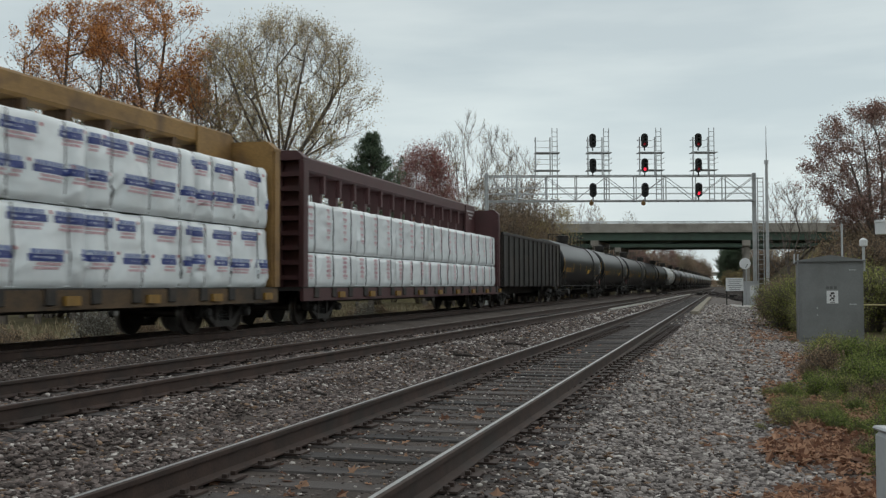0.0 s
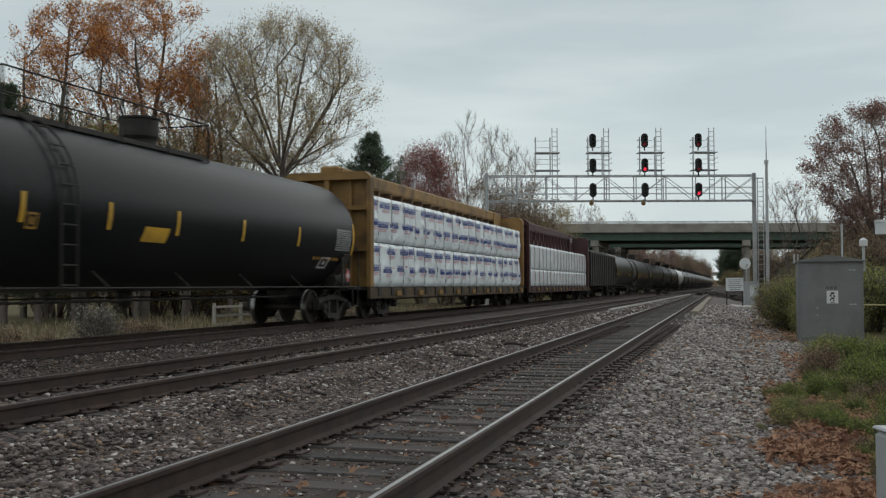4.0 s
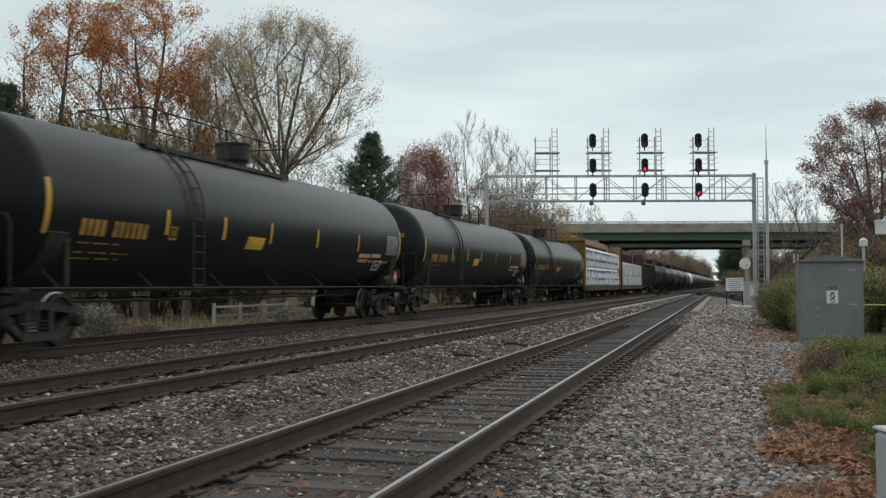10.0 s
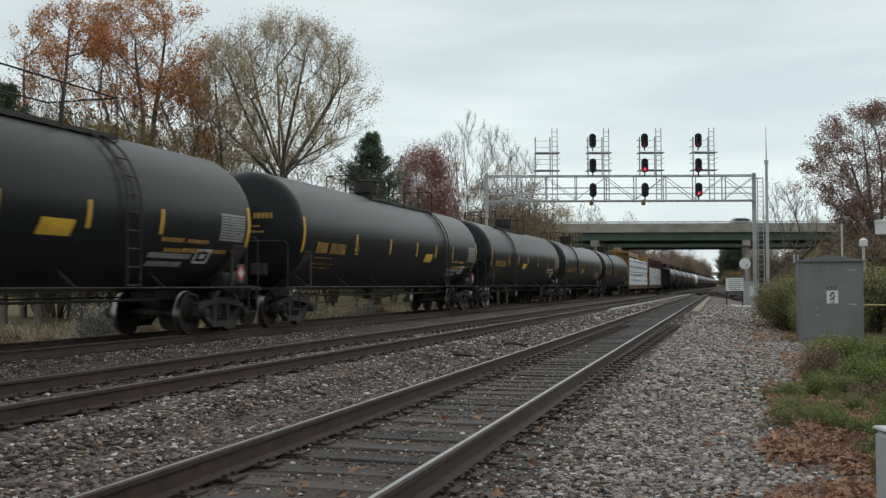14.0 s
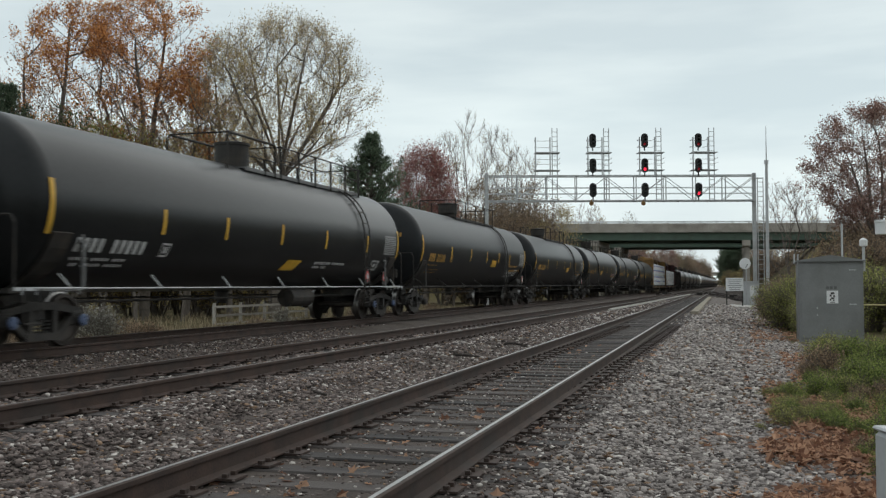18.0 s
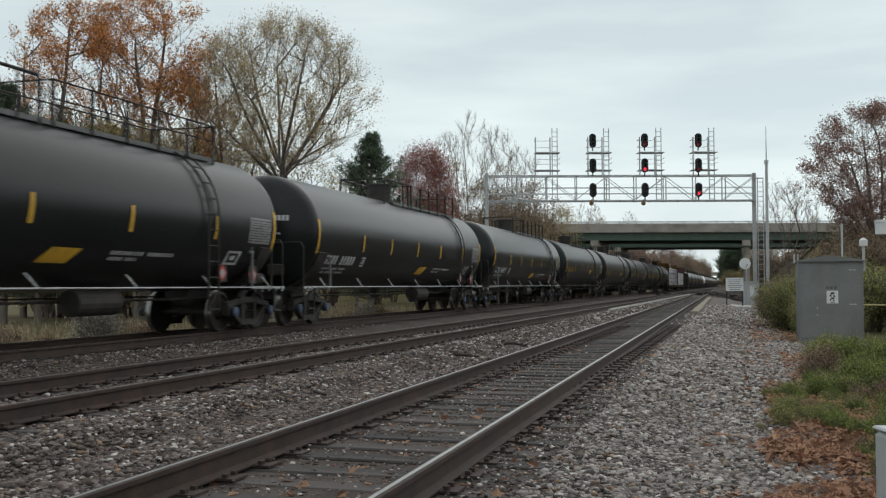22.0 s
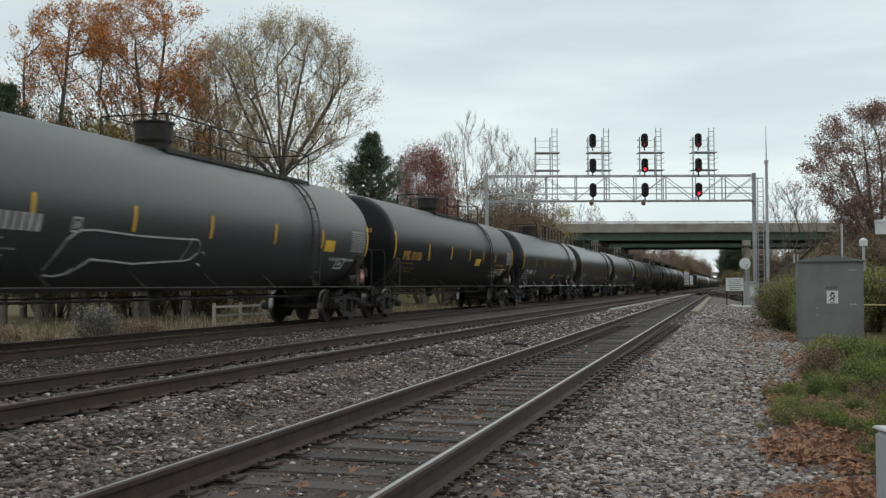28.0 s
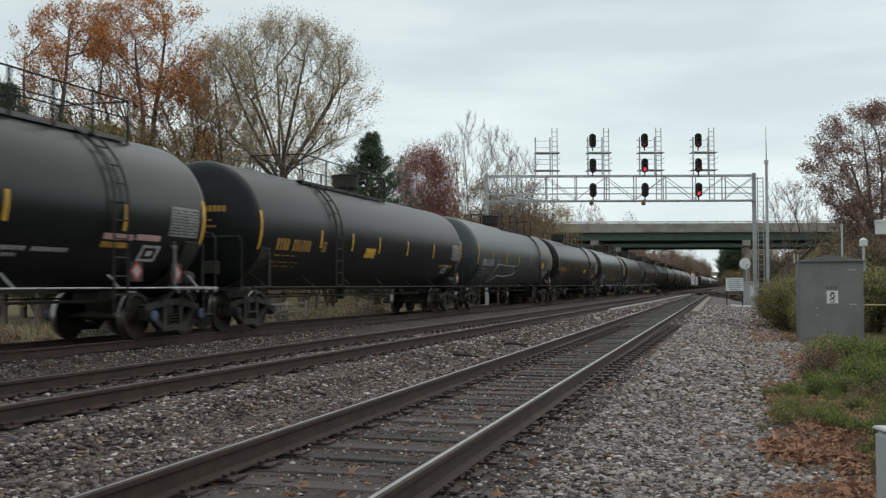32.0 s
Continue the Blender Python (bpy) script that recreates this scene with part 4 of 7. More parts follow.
    for s in (-1, 1):
        bm = NB()
        box(bm, -0.07, 0.07, 0, 0.5, 0.8, 0.95, bevel=0.02)
        box(bm, -0.13, 0.13, 0.36, 0.58, 0.74, 1.0, bevel=0.04)
        part("coupler", bm, M["truck"], car, at=pose(0, s * (h + 0.55), 0, 0, 0, 0 if s > 0 else 180))
    add_trucks(car, h - 1.7)
    return car


def wrapped_pack(length, z0, z1, rnd, prints, near):
    """A wrapped lumber pack: a sheet that swells between its straps, drawn into creases at the straps and low corners."""
    d, h2, tall = 1.16, length / 2, z1 - z0
    n = round(length / 1.2)
    lines = [-h2 + length * (i + 0.55) / n + rnd.uniform(-0.12, 0.12) for i in range(n)]
    edges = [-h2] + lines + [h2]
    seed = rnd.uniform(0, 90)
    soft = 1.0 if prints == "blue" else 0.3
    folds = []                                  # (y, z, direction, length, height of the fold)
    for y in edges:
        for _ in range(3):
            a = rnd.uniform(0.5, 2.6)
            folds.append((y + rnd.uniform(-0.1, 0.1), z0 + rnd.uniform(0.02, 0.4) * tall, math.cos(a), math.sin(a), rnd.uniform(0.3, 0.75), soft * rnd.uniform(0.035, 0.07)))
    for _ in range(int(length * 2.2)):
        a = rnd.uniform(0.3, 2.8)
        folds.append((rnd.uniform(-h2, h2), z0 + rnd.uniform(0.0, 0.95) * tall, math.cos(a), math.sin(a), rnd.uniform(0.2, 0.5), (0.4 + 0.6 * soft) * rnd.uniform(0.015, 0.035)))

    def sheet(y, z):
        f = (z - z0) / tall
        k = max(i for i in range(len(edges) - 1) if edges[i] <= y + 1e-6)
        u = (y - edges[k]) / max(0.05, edges[k + 1] - edges[k])
        u = min(1.0, max(0.0, u))
        swell = (4 * u * (1 - u)) ** 0.9
        x = d - 0.05 + 0.1 * soft * swell * (1.25 - 0.75 * f) * (4 * (0.03 + 0.97 * f) * (1.0 - 0.93 * f)) ** 0.35
        x += 0.022 * noise.noise((y * 1.6 + seed, z * 1.6, 1.0)) + 0.01 * noise.noise((y * 5 + seed, z * 4, 5.0))
        if near:
            for (py, pz, cy, cz, ln, up) in folds:
                a, b = (y - py) * cy + (z - pz) * cz, abs((y - py) * cz - (z - pz) * cy)
                w = 0.035 + 0.09 * a / ln
                if 0 < a < ln and b < w:
                    x += up * (1 - b / w) * (1 - a / ln) ** 0.7
        rim = min(f, 1 - f) * tall
        return x - 0.05 * max(0.0, 1 - rim / 0.09) ** 2
    step = 0.07 if near else 0.4
    ny, nz = max(2, int(length / step)), max(2, int(tall / step))
    bm = NB()
    sag = [0.02 * noise.noise((y * 2.3 + seed, 3.0, 0.0)) - 0.03 * (1 if near else 0) * max(0.0, noise.noise((y * 1.1 + seed, 9.0, 0.0))) for y in (-h2 + length * i / ny for i in range(ny + 1))]
    grid = []
    for i in range(ny + 1):
        y = -h2 + length * i / ny
        grid.append([bm.verts.new((sheet(y, z0 + tall * k / nz), y, z0 + tall * k / nz + sag[i] * k / nz)) for k in range(nz + 1)])
    for a, b in zip(grid, grid[1:]):
        for k in range(nz):
            bm.faces.new((a[k], b[k], b[k + 1], a[k + 1])).smooth = True
    box(bm, 0.0, d - 0.06, -h2 + 0.005, h2 - 0.005, z0 + 0.02, z1 - 0.04)
    pr = NB()

    def patch(y0, y1, a, b, mi):
        y0, y1 = max(y0, -h2 + 0.01), min(y1, h2 - 0.01)
        if y1 - y0 < 0.05:
            return
        m = max(1, int((y1 - y0) / 0.06))
        cols = []
        for i in range(m + 1):
            y = y0 + (y1 - y0) * i / m
            cols.append([pr.verts.new((sheet(y, z) + 0.008, y, z)) for z in (a, (a + b) / 2, b)])
        for p, q in zip(cols, cols[1:]):
            pr.faces.new((p[0], q[0], q[1], p[1])).material_index = mi
            pr.faces.new((p[1], q[1], q[2], p[2])).material_index = mi

    def words(y0, y1, a, b, mi, gap):
        """A line of print too small to read, as short bars."""
        y = y0
        while y < y1 - 0.03:
            w = rnd.uniform(0.06, 0.16)
            patch(y, min(y + w, y1), a, b, mi)
            y += w + gap
    if near and prints == "blue":
        for zz in (0.8, 0.37):
            c = -h2 + rnd.uniform(-0.2, 0.5)
            while c < h2 + 0.3:
                z = z0 + tall * zz + rnd.uniform(-0.03, 0.03)
                w = rnd.choice((0.46, 0.46, 0.42, 0.3))
                words(c - w + 0.06, c + w, z + 0.075, z + 0.15, 1, 0.025)
                patch(c - w, c + w, z - 0.05, z + 0.07, 0)
                words(c - w * 0.7, c + w * 0.5, z - 0.005, z + 0.03, 3, 0.03)
                words(c - w * 0.6, c + w * 0.85, z - 0.115, z - 0.07, 2, 0.02)
                words(c - w * 0.7, c + w * 0.75, z - 0.18, z - 0.135, 2, 0.02)
                patch(c + w + 0.07, c + w + 0.13, z + 0.09, z + 0.15, 4)
                c += rnd.choice((1.1, 1.22, 1.3, 0.86))
    elif near:
        c = -h2 + 0.4
        while c < h2 - 0.2:
            for zz in (0.86, 0.72, 0.58, 0.44, 0.3):
                z = z0 + tall * zz
                words(c - 0.17, c + 0.12, z, z + 0.07, 2, 0.02)
                patch(c - 0.1, c + 0.04, z - 0.05, z - 0.025, 2)
            c += 1.2
    if not pr.faces:
        patch(-0.2, 0.2, z0 + tall * 0.5, z0 + tall * 0.55, 2)
    st = []
    for y in lines:
        zs = [z0 + 0.01 + (tall - 0.04) * k / 12 for k in range(13)]
        b1 = NB()
        ring = [[b1.verts.new((sheet(y, z) + o, y + e, z)) for o, e in ((-0.01, -0.016), (0.022, -0.016), (0.022, 0.016), (-0.01, 0.016))] for z in zs]
        for a, b in zip(ring, ring[1:]):
            for k in range(4):
                b1.faces.new((a[k], a[(k + 1) % 4], b[(k + 1) % 4], b[k]))
        st.append(b1)
    return bm, pr, st


TRAIN = []                           # (thing, its place along the track at the start)


def load_packs(y_car, length, levels, prints, label, seed):
    rnd = random.Random(seed)
    for (z0, z1) in levels:
        cuts = [-length / 2]
        for k in range(1, 6):
            cuts.append(-length / 2 + length * k / 6 + rnd.uniform(-0.35, 0.35))
        cuts.append(length / 2)
        for side in (1, -1):
            for a, b in zip(cuts, cuts[1:]):
                ln = b - a - 0.006
                bm, pr, st = wrapped_pack(ln, z0, z1, rnd, prints, side > 0)
                y = y_car + (a + b) / 2
                ob = thing("lumber_pack", bm, M["wrap"], label, "lumber pack", "wrapped lumber on the train",
                           m=pose(XC + side * 0.16, y, ZC, 0, 0, 0 if side > 0 else 180))
                part("printed_mark", pr, [M["print_blue"], M["print_pale"], M["print_red"], M["print_white"], M["print_dot"]], ob, "faded printed bars" if prints != "blue" else "blue and pale red printed bars")["kind"] = "stuff"
                for b1 in st:
                    part("strap", b1, M["strap"], ob)
                TRAIN.append((ob, y))


def hopper_car(y_now, length):
    car = thing("hopper_car", None, None, "black open-top hopper car with ribbed rusty sides", "hopper car", "cars of the freight train", m=pose(XC, y_now, ZC))
    h = length / 2
    for s in (-1, 1):
        part("side_wall", box(NB(), s * 1.45 - 0.03, s * 1.45 + 0.03, -h, h, 1.0, 3.4), M["hopper"], car)
        part("top_rail", box(NB(), s * 1.45 - 0.07, s * 1.45 + 0.07, -h, h, 3.4, 3.55, bevel=0.02), M["hopper"], car)
        part("end_wall", box(NB(), -1.42, 1.42, s * h - 0.03, s * h + 0.03, 1.0, 3.4), M["hopper"], car)
    part("floor", box(NB(), -1.42, 1.42, -h + 0.03, h - 0.03, 1.0, 1.1), M["hopper"], car)
    part("centre_sill", box(NB(), -0.3, 0.3, -h - 0.9, h + 0.9, 0.6, 1.0), M["frame_black"], car)
    rb = part("rib", box(NB(), -0.05, 0.05, -0.06, 0.06, 0.95, 3.4), M["hopper"], car, at=pose(1.5, -h + 0.1, 0))
    for i in range(1, 14):
        again(rb, car, pose(1.5, -h + 0.1 + (length - 0.2) * i / 13, 0))
        again(rb, car, pose(-1.5, -h + 0.1 + (length - 0.2) * i / 13, 0))
    for k in range(6):
        part("end_rib", box(NB(), -1.4, 1.4, -0.05, 0.05, 1.2 + k * 0.4, 1.3 + k * 0.4), M["hopper"], car, at=pose(0, -h - 0.06, 0))
    add_trucks(car, h - 1.6)
    return car


def build_train():
    y1, y2 = 11.10, 34.98
    TRAIN.append((centrebeam_car("car_yellow", "weathered yellow center-beam flat car stacked with wrapped lumber", 21.96, y1, "car_rust"), y1))
    load_packs(y1, 21.96, ((1.0, 2.37), (2.39, 3.82)), "blue", "white plastic-wrapped lumber pack with blue print", 5)
    TRAIN.append((centrebeam_car("maroon", "maroon center-beam flat car, partly loaded with wrapped lumber", 21.4, y2, "maroon"), y2))
    load_packs(y2, 21.4, ((1.0, 1.9), (1.92, 3.25)), "red", "white plastic-wrapped lumber pack with faint red print", 6)
    TRAIN.append((hopper_car(54.3, 15.7), 54.3))
    behind = [("long", -10.70), ("long", -30.94), ("long", -51.28), ("long", -71.68), ("long", -92.24), ("short", -112.35), ("short", -132.38), ("short", -152.28),
              ("long", -172.47), ("slate", -192.59), ("long", -213.0), ("short", -232.99), ("long", -253.2)]
    ahead = [("long", 72.6 + 19.9 * k) for k in range(18)]
    ahead[5] = ("white", ahead[5][1])
    for i, (style, y) in enumerate(behind + ahead):
        TRAIN.append((tank_car(style, i, y, i in (0, 1, 2, 10)), y))


build_train()


def travelled(t):
    """Metres that the train has gone since the start: it gathers a little speed."""
    def s(q):
        u = q / 16 - 1
        return 16 * (7.515 * u + 0.2368 * u ** 2 / 2 - 0.2053 * u ** 3 / 3 + 0.0345 * u ** 4 / 4)
    return 1.02 * (s(t) - s(0))

# ---- beside the line: signal bridge, overpass, cabinet ----
def build_gantry():
    g = thing("signal_bridge", None, None, "galvanised steel signal bridge over the tracks with hooded signals", "signal bridge")
    g.matrix_basis = pose(*site(0, 75), 0, 0, TURN)
    G = M["galvanised"]
    top, low, x0, x1, depth = 9.13, 7.27, 3.3, 23.1, 0.95
    for x, w, row in ((x0 - 0.05, 0.12, (0.0, depth)), (x1, 0.13, (0.3,))):
        for y in row:
            bm = NB()
            box(bm, x - w, x + w, y - w, y + w, -0.6, 9.32, bevel=0.02)
            box(bm, x - w - 0.12, x + w + 0.12, y - w - 0.12, y + w + 0.12, -0.6, -0.42)
            part("post", bm, G, g)
    for y in (0.0, depth):
        for z in (top, low):
            bm = NB()
            box(bm, x0 - 0.2, x1, y - 0.05, y + 0.05, z - 0.042, z + 0.042)
            part("chord", bm, G, g)
    n = 9
    w = (x1 - x0) / n
    upright = part("upright", box(NB(), -0.035, 0.035, -0.03, 0.03, low + 0.05, top - 0.05), G, g, at=pose(x0 + w, 0, 0))
    dia = {}
    for y in (0.0, depth):
        for i in range(n + 1):
            if not (i == 1 and y == 0.0) and i not in (0, n):
                again(upright, g, pose(x0 + i * w, y, 0))
        for i in range(n):
            up = i % 2 == 0
            key = up
            if key not in dia:
                a, b = ((0, 0, top - 0.1), (w, 0, low + 0.1)) if up else ((0, 0, low + 0.1), (w, 0, top - 0.1))
                dia[key] = part("brace", bar(NB(), a, b, 0.036, 0.04), G, g, at=pose(x0 + i * w, y, 0))
            else:
                again(dia[key], g, pose(x0 + i * w, y, 0))
        again(dia[False], g, pose(x0 + (n - 1) * w, y, 0))
    cross = part("cross_member", box(NB(), -0.03, 0.03, 0, depth, low - 0.06, low + 0.02), G, g, at=pose(x0, 0, 0))
    for i in range(1, 2 * n + 1):
        again(cross, g, pose(x0 + i * w / 2, 0, 0))
        if i % 2 == 0:
            again(cross, g, pose(x0 + i * w / 2, 0, top - low))
    bm = NB()
    box(bm, x0, x1, 0.25, depth - 0.2, low + 0.02, low + 0.06)
    part("grating", bm, G, g)
    for z in (7.82, 8.26):
        for y in (0.2, depth - 0.15):
            part("handrail", beam(NB(), (x0, y, z), (x1, y, z), 0.022, 6), G, g)

    def ladder(x, y, z0, z1, w=0.38):
        bm = NB()
        for s in (-1, 1):
            box(bm, x + s * w / 2 - 0.03, x + s * w / 2 + 0.03, y - 0.02, y + 0.02, z0, z1)
        z = z0 + 0.15
        while z < z1:
            beam(bm, (x - w / 2, y, z), (x + w / 2, y, z), 0.022, 5)
            z += 0.36
        part("ladder", bm, G, g)
    ladder(x1 + 0.52, depth * 0.5, -0.5, 9.0, 0.42)
    part("ladder_bracket", box(NB(), x1, x1 + 0.75, depth * 0.5 - 0.02, depth * 0.5 + 0.02, 8.9, 8.98), G, g)
    # signal cages
    head = lens = hood = None
    for k, (xa, xb) in enumerate(((6.87, 7.95), (10.75, 11.8), (14.58, 15.7), (18.54, 19.65))):
        bm = NB()
        for x in (xa, xb):
            y = 0.0
            box(bm, x - 0.04, x + 0.04, y - 0.04, y + 0.04, top, 11.98)
        part("cage_post", bm, G, g)
        for z in (10.86, 9.55):
            bm = NB()
            box(bm, xa - 0.05, xb + 0.75, 0.05, 1.05, z - 0.02, z + 0.02)
            box(bm, xa - 0.05, xb + 0.05, -0.03, 0.05, z - 0.03, z + 0.03)
            part("cage_platform", bm, G, g)
        for z in (11.35, 11.85, 10.1, 10.45):
            bm = NB()
            pipe(bm, [(xa, 0.0, z), (xa, 1.0, z), (xb + (0.75 if z < 11 else 0), 1.0, z), (xb + (0.75 if z < 11 else 0), 0.1, z)], 0.018, 5)
            part("cage_rail", bm, G, g)
        ladder(xb + 0.4, 0.55, low, 12.75)
        if k == 0:
            continue
        xh = xa + 0.32
        for j, z in enumerate((11.68, 9.83, 8.02)):
            if head is None:
                bm = NB()
                ring = []
                for i in range(24):
                    a = 2 * math.pi * i / 24
                    ring.append((0.26 * math.cos(a), (0.27 if math.sin(a) > 0 else -0.27) + 0.26 * math.sin(a)))
                extrude(bm, ring, 0.0, 0.04)
                box(bm, -0.14, 0.14, 0.04, 0.22, -0.42, 0.42, bevel=0.02)
                box(bm, -0.04, 0.04, 0.04, 0.12, -0.75, -0.4)
                head = part("signal_head", bm, M["signal_black"], g, "black oval signal head with three hooded lenses", at=pose(xh, -0.3, z))
                hs = head
            else:
                hs = again(head, g, pose(xh, -0.3, z))
            for q, zz in enumerate((0.27, 0.0, -0.27)):
                red = q == 2
                state = "on" if red and (k, j) in ((2, 1), (3, 2)) else "dim" if red and (k, j) in ((2, 0), (3, 0), (3, 1)) else "off"
                bm = NB()
                lathe(bm, [(-0.012, 0.1), (0.0, 0.1)], "Y", 16)
                ln = part("lens", bm, {"on": RED_ON, "dim": RED_DIM, "off": M["signal_black"]}[state], hs, {"on": "lit red lens", "dim": "dark red lens", "off": "dark lens"}[state], at=pose(0, 0, zz))
                if hood is None:
                    bm = NB()
                    for i in range(14):
                        a0, a1 = math.radians(-20 + 220 * i / 14), math.radians(-20 + 220 * (i + 1) / 14)
                        p = [(0.115 * math.cos(a), y, 0.115 * math.sin(a)) for a in (a0, a1) for y in (0.0, -0.24)]
                        vs = [bm.verts.new(v) for v in p]
                        bm.faces.new((vs[0], vs[1], vs[3], vs[2]))
                    hood = part("hood", bm, M["signal_black"], hs, at=pose(0, 0, zz))
                else:
                    again(hood, hs, pose(0, 0, zz))
        if k < 3:
            bm = NB()
            lathe(bm, [(-0.1, 0.15), (0.0, 0.17), (0.08, 0.08)], "Y", 16)
            beam(bm, (0, 0.02, 0), (0, 0.02, 0.3), 0.03, 6)
            part("marker_disc", bm, M["car_yellow"], g, "tan marker disc below the truss", at=pose(xh - 0.1, -0.12, 7.05))


build_gantry()


SKEW = math.tan(YAW)            # the piers stand along the tracks


def build_overpass(name, a0, a1, label):
    b = thing(name, None, None, label, "bridge", kind="", m=pose(*site(0, a0), 0, 0, TURN))
    w = a1 - a0
    xl, xr = 2.0, 110.0
    for y in (0.0, w):
        part("parapet", box(NB(), xl, xr, y - 0.2, y + 0.2, 8.75, 9.75), M["concrete"], b)
        bm = NB()
        for z in (10.02, 9.9):
            beam(bm, (xl, y, z), (xr, y, z), 0.05, 5)
        x = xl
        while x < xr:
            box(bm, x - 0.09, x + 0.09, y - 0.06, y + 0.06, 9.75, 10.1)
            x += 2.3
        part("guard_rail", bm, M["light_grey"], b)
    part("deck", box(NB(), xl, xr, -0.45, w + 0.45, 8.45, 8.75), M["concrete"], b, "weathered concrete deck")
    n = 5
    gd = None
    for i in range(n):
        y = 0.2 + (w - 0.4) * i / (n - 1)
        if gd is None:
            bm = NB()
            box(bm, xl, xr, -0.02, 0.02, 7.4, 8.45)
            box(bm, xl, xr, -0.24, 0.24, 7.35, 7.42)
            box(bm, xl, xr, -0.24, 0.24, 8.38, 8.45)
            x = xl + 1.0
            while x < xr:
                box(bm, x - 0.02, x + 0.02, -0.1, 0.1, 7.42, 8.38)
                x += 6.4
            gd = part("girder", bm, M["green_steel"], b, "green painted steel girder", at=pose(0, y, 0))
        else:
            again(gd, b, pose(0, y, 0))
    for px in (21.5, 43.0):
        for y in (0.8, w / 2, w - 0.8):
            q = px + (a0 - 144 + y) * SKEW
            part("column", beam(NB(), (q, y, -1.5), (q, y, 6.6), 0.45, 16), M["concrete"], b)
        q = px + (a0 - 144) * SKEW
        part("pier_cap", bar(NB(), (q - 0.2 * SKEW, -0.2, 6.95), (q + (w + 0.2) * SKEW, w + 0.2, 6.95), 1.1, 0.8), M["concrete"], b)


build_overpass("road_overpass", 144.0, 156.0, "road overpass with concrete parapet and green girders")
build_overpass("road_overpass", 171.0, 183.0, "second carriageway of the overpass on green girders")


def build_road():
    for y0, y1 in ((144.3, 155.7), (171.3, 182.7)):
        bm = box(NB(), -60, 140, y0, y1, 8.5, 8.77)
        thing("road", bm, M["asphalt"], "asphalt carriageway over the railway", "road", kind="structure", m=pose(0, 0, 0, 0, 0, TURN))


build_road()
ROAD_CARS = []                       # (car, seconds at which it passes 32 m, metres a second)


def road_car(paint, label, tall, long_, passing, speed):
    car = thing("road_car", None, None, label, "car", "cars on the overpass", m=pose(*site(32, 148.5, 8.77), 0, 0, TURN))
    h = long_ / 2
    side = [(-h, 0.35), (h, 0.35), (h, 0.75), (h - 0.15, 0.9), (h * 0.45, 1.0), (-h + 0.1, 1.02), (-h, 0.8)]
    roof = [(h * 0.45, 0.98), (h * 0.12, tall - 0.06), (-h * 0.05, tall), (-h * 0.6, tall - 0.02), (-h + 0.12, 1.0)]
    for line, w, nm, mat in ((side, 0.88, "body", M[paint]), (roof, 0.74, "cabin", M[paint])):
        bm = NB()
        extrude(bm, line, -w, w)
        bmesh.ops.recalc_face_normals(bm, faces=bm.faces)
        bmesh.ops.bevel(bm, geom=list(bm.edges), offset=0.04, segments=2, affect="EDGES", profile=0.5)
        ob = part(nm, bm, mat, car)
        if nm == "cabin":
            for s in (-1, 1):
                for a, b in ((h * 0.3, -h * 0.08), (-h * 0.14, -h * 0.55)):
                    win = NB()
                    extrude(win, [(a, 1.06), (b, 1.06), (b, tall - 0.14), (a - 0.16 if a > 0 else a, tall - 0.14)], s * 0.742, s * 0.752)
                    bmesh.ops.recalc_face_normals(win, faces=win.faces)
                    part("side_window", win, M["signal_black"], ob, "dark side window")
    for x in (-h * 0.62, h * 0.62):
        for s in (-1, 1):
            wh = part("wheel", lathe(NB(), [(-0.1, 0.2), (-0.1, 0.31), (-0.07, 0.34), (0.07, 0.34), (0.1, 0.31), (0.1, 0.2)], "Y", 20, 0, (0, 0, 0)), M["signal_black"], car, at=pose(x, s * 0.8, 0.34))
            part("rim", lathe(NB(), [(-0.11, 0.05), (-0.105, 0.2), (0.105, 0.2), (0.11, 0.05)], "Y", 16), M["galvanised"], wh)
    for x, nm, mt in ((h + 0.005, "headlight", "light_grey"), (-h - 0.005, "tail_light", "placard_red")):
        for s in (-1, 1):
            part(nm, box(NB(), x - 0.02, x + 0.02, s * 0.68 - 0.14, s * 0.68 + 0.14, 0.66, 0.78, bevel=0.01), M[mt], car)
    ROAD_CARS.append((car, passing, speed))


road_car("white_paint", "pale saloon car crossing the overpass", 1.62, 4.5, 1.92, 26.5)
road_car("grey_paint", "grey estate car crossing the overpass", 1.95, 5.0, 13.45, 22.5)


def build_far_bridge():
    b = thing("far_bridge", None, None, "distant low bridge across the tracks", "bridge", m=pose(*site(0, 720), 0, 0, TURN))
    part("deck", box(NB(), 120, 260, 0, 10, 7.4, 10.0), M["concrete"], b)
    for x in (178, 206):
        part("pier", box(NB(), x - 0.8, x + 0.8, 1, 9, -1, 7.4), M["concrete"], b)


build_far_bridge()


def ridge(name, label, rows, mat):
    """Banks of earth: rows of (y, [(x, z)...]) in the site frame."""
    me = bpy.data.meshes.new(name)
    n = len(rows[0][1])
    verts = [(*site(x, a)[:2], z) for a, line in rows for x, z in line]
    faces = [(j * n + i, j * n + i + 1, (j + 1) * n + i + 1, (j + 1) * n + i) for j in range(len(rows) - 1) for i in range(n - 1)]
    me.from_pydata(verts, [], faces)
    me.materials.append(mat)
    tagged(new(name, me), label, "embankment", kind="structure")


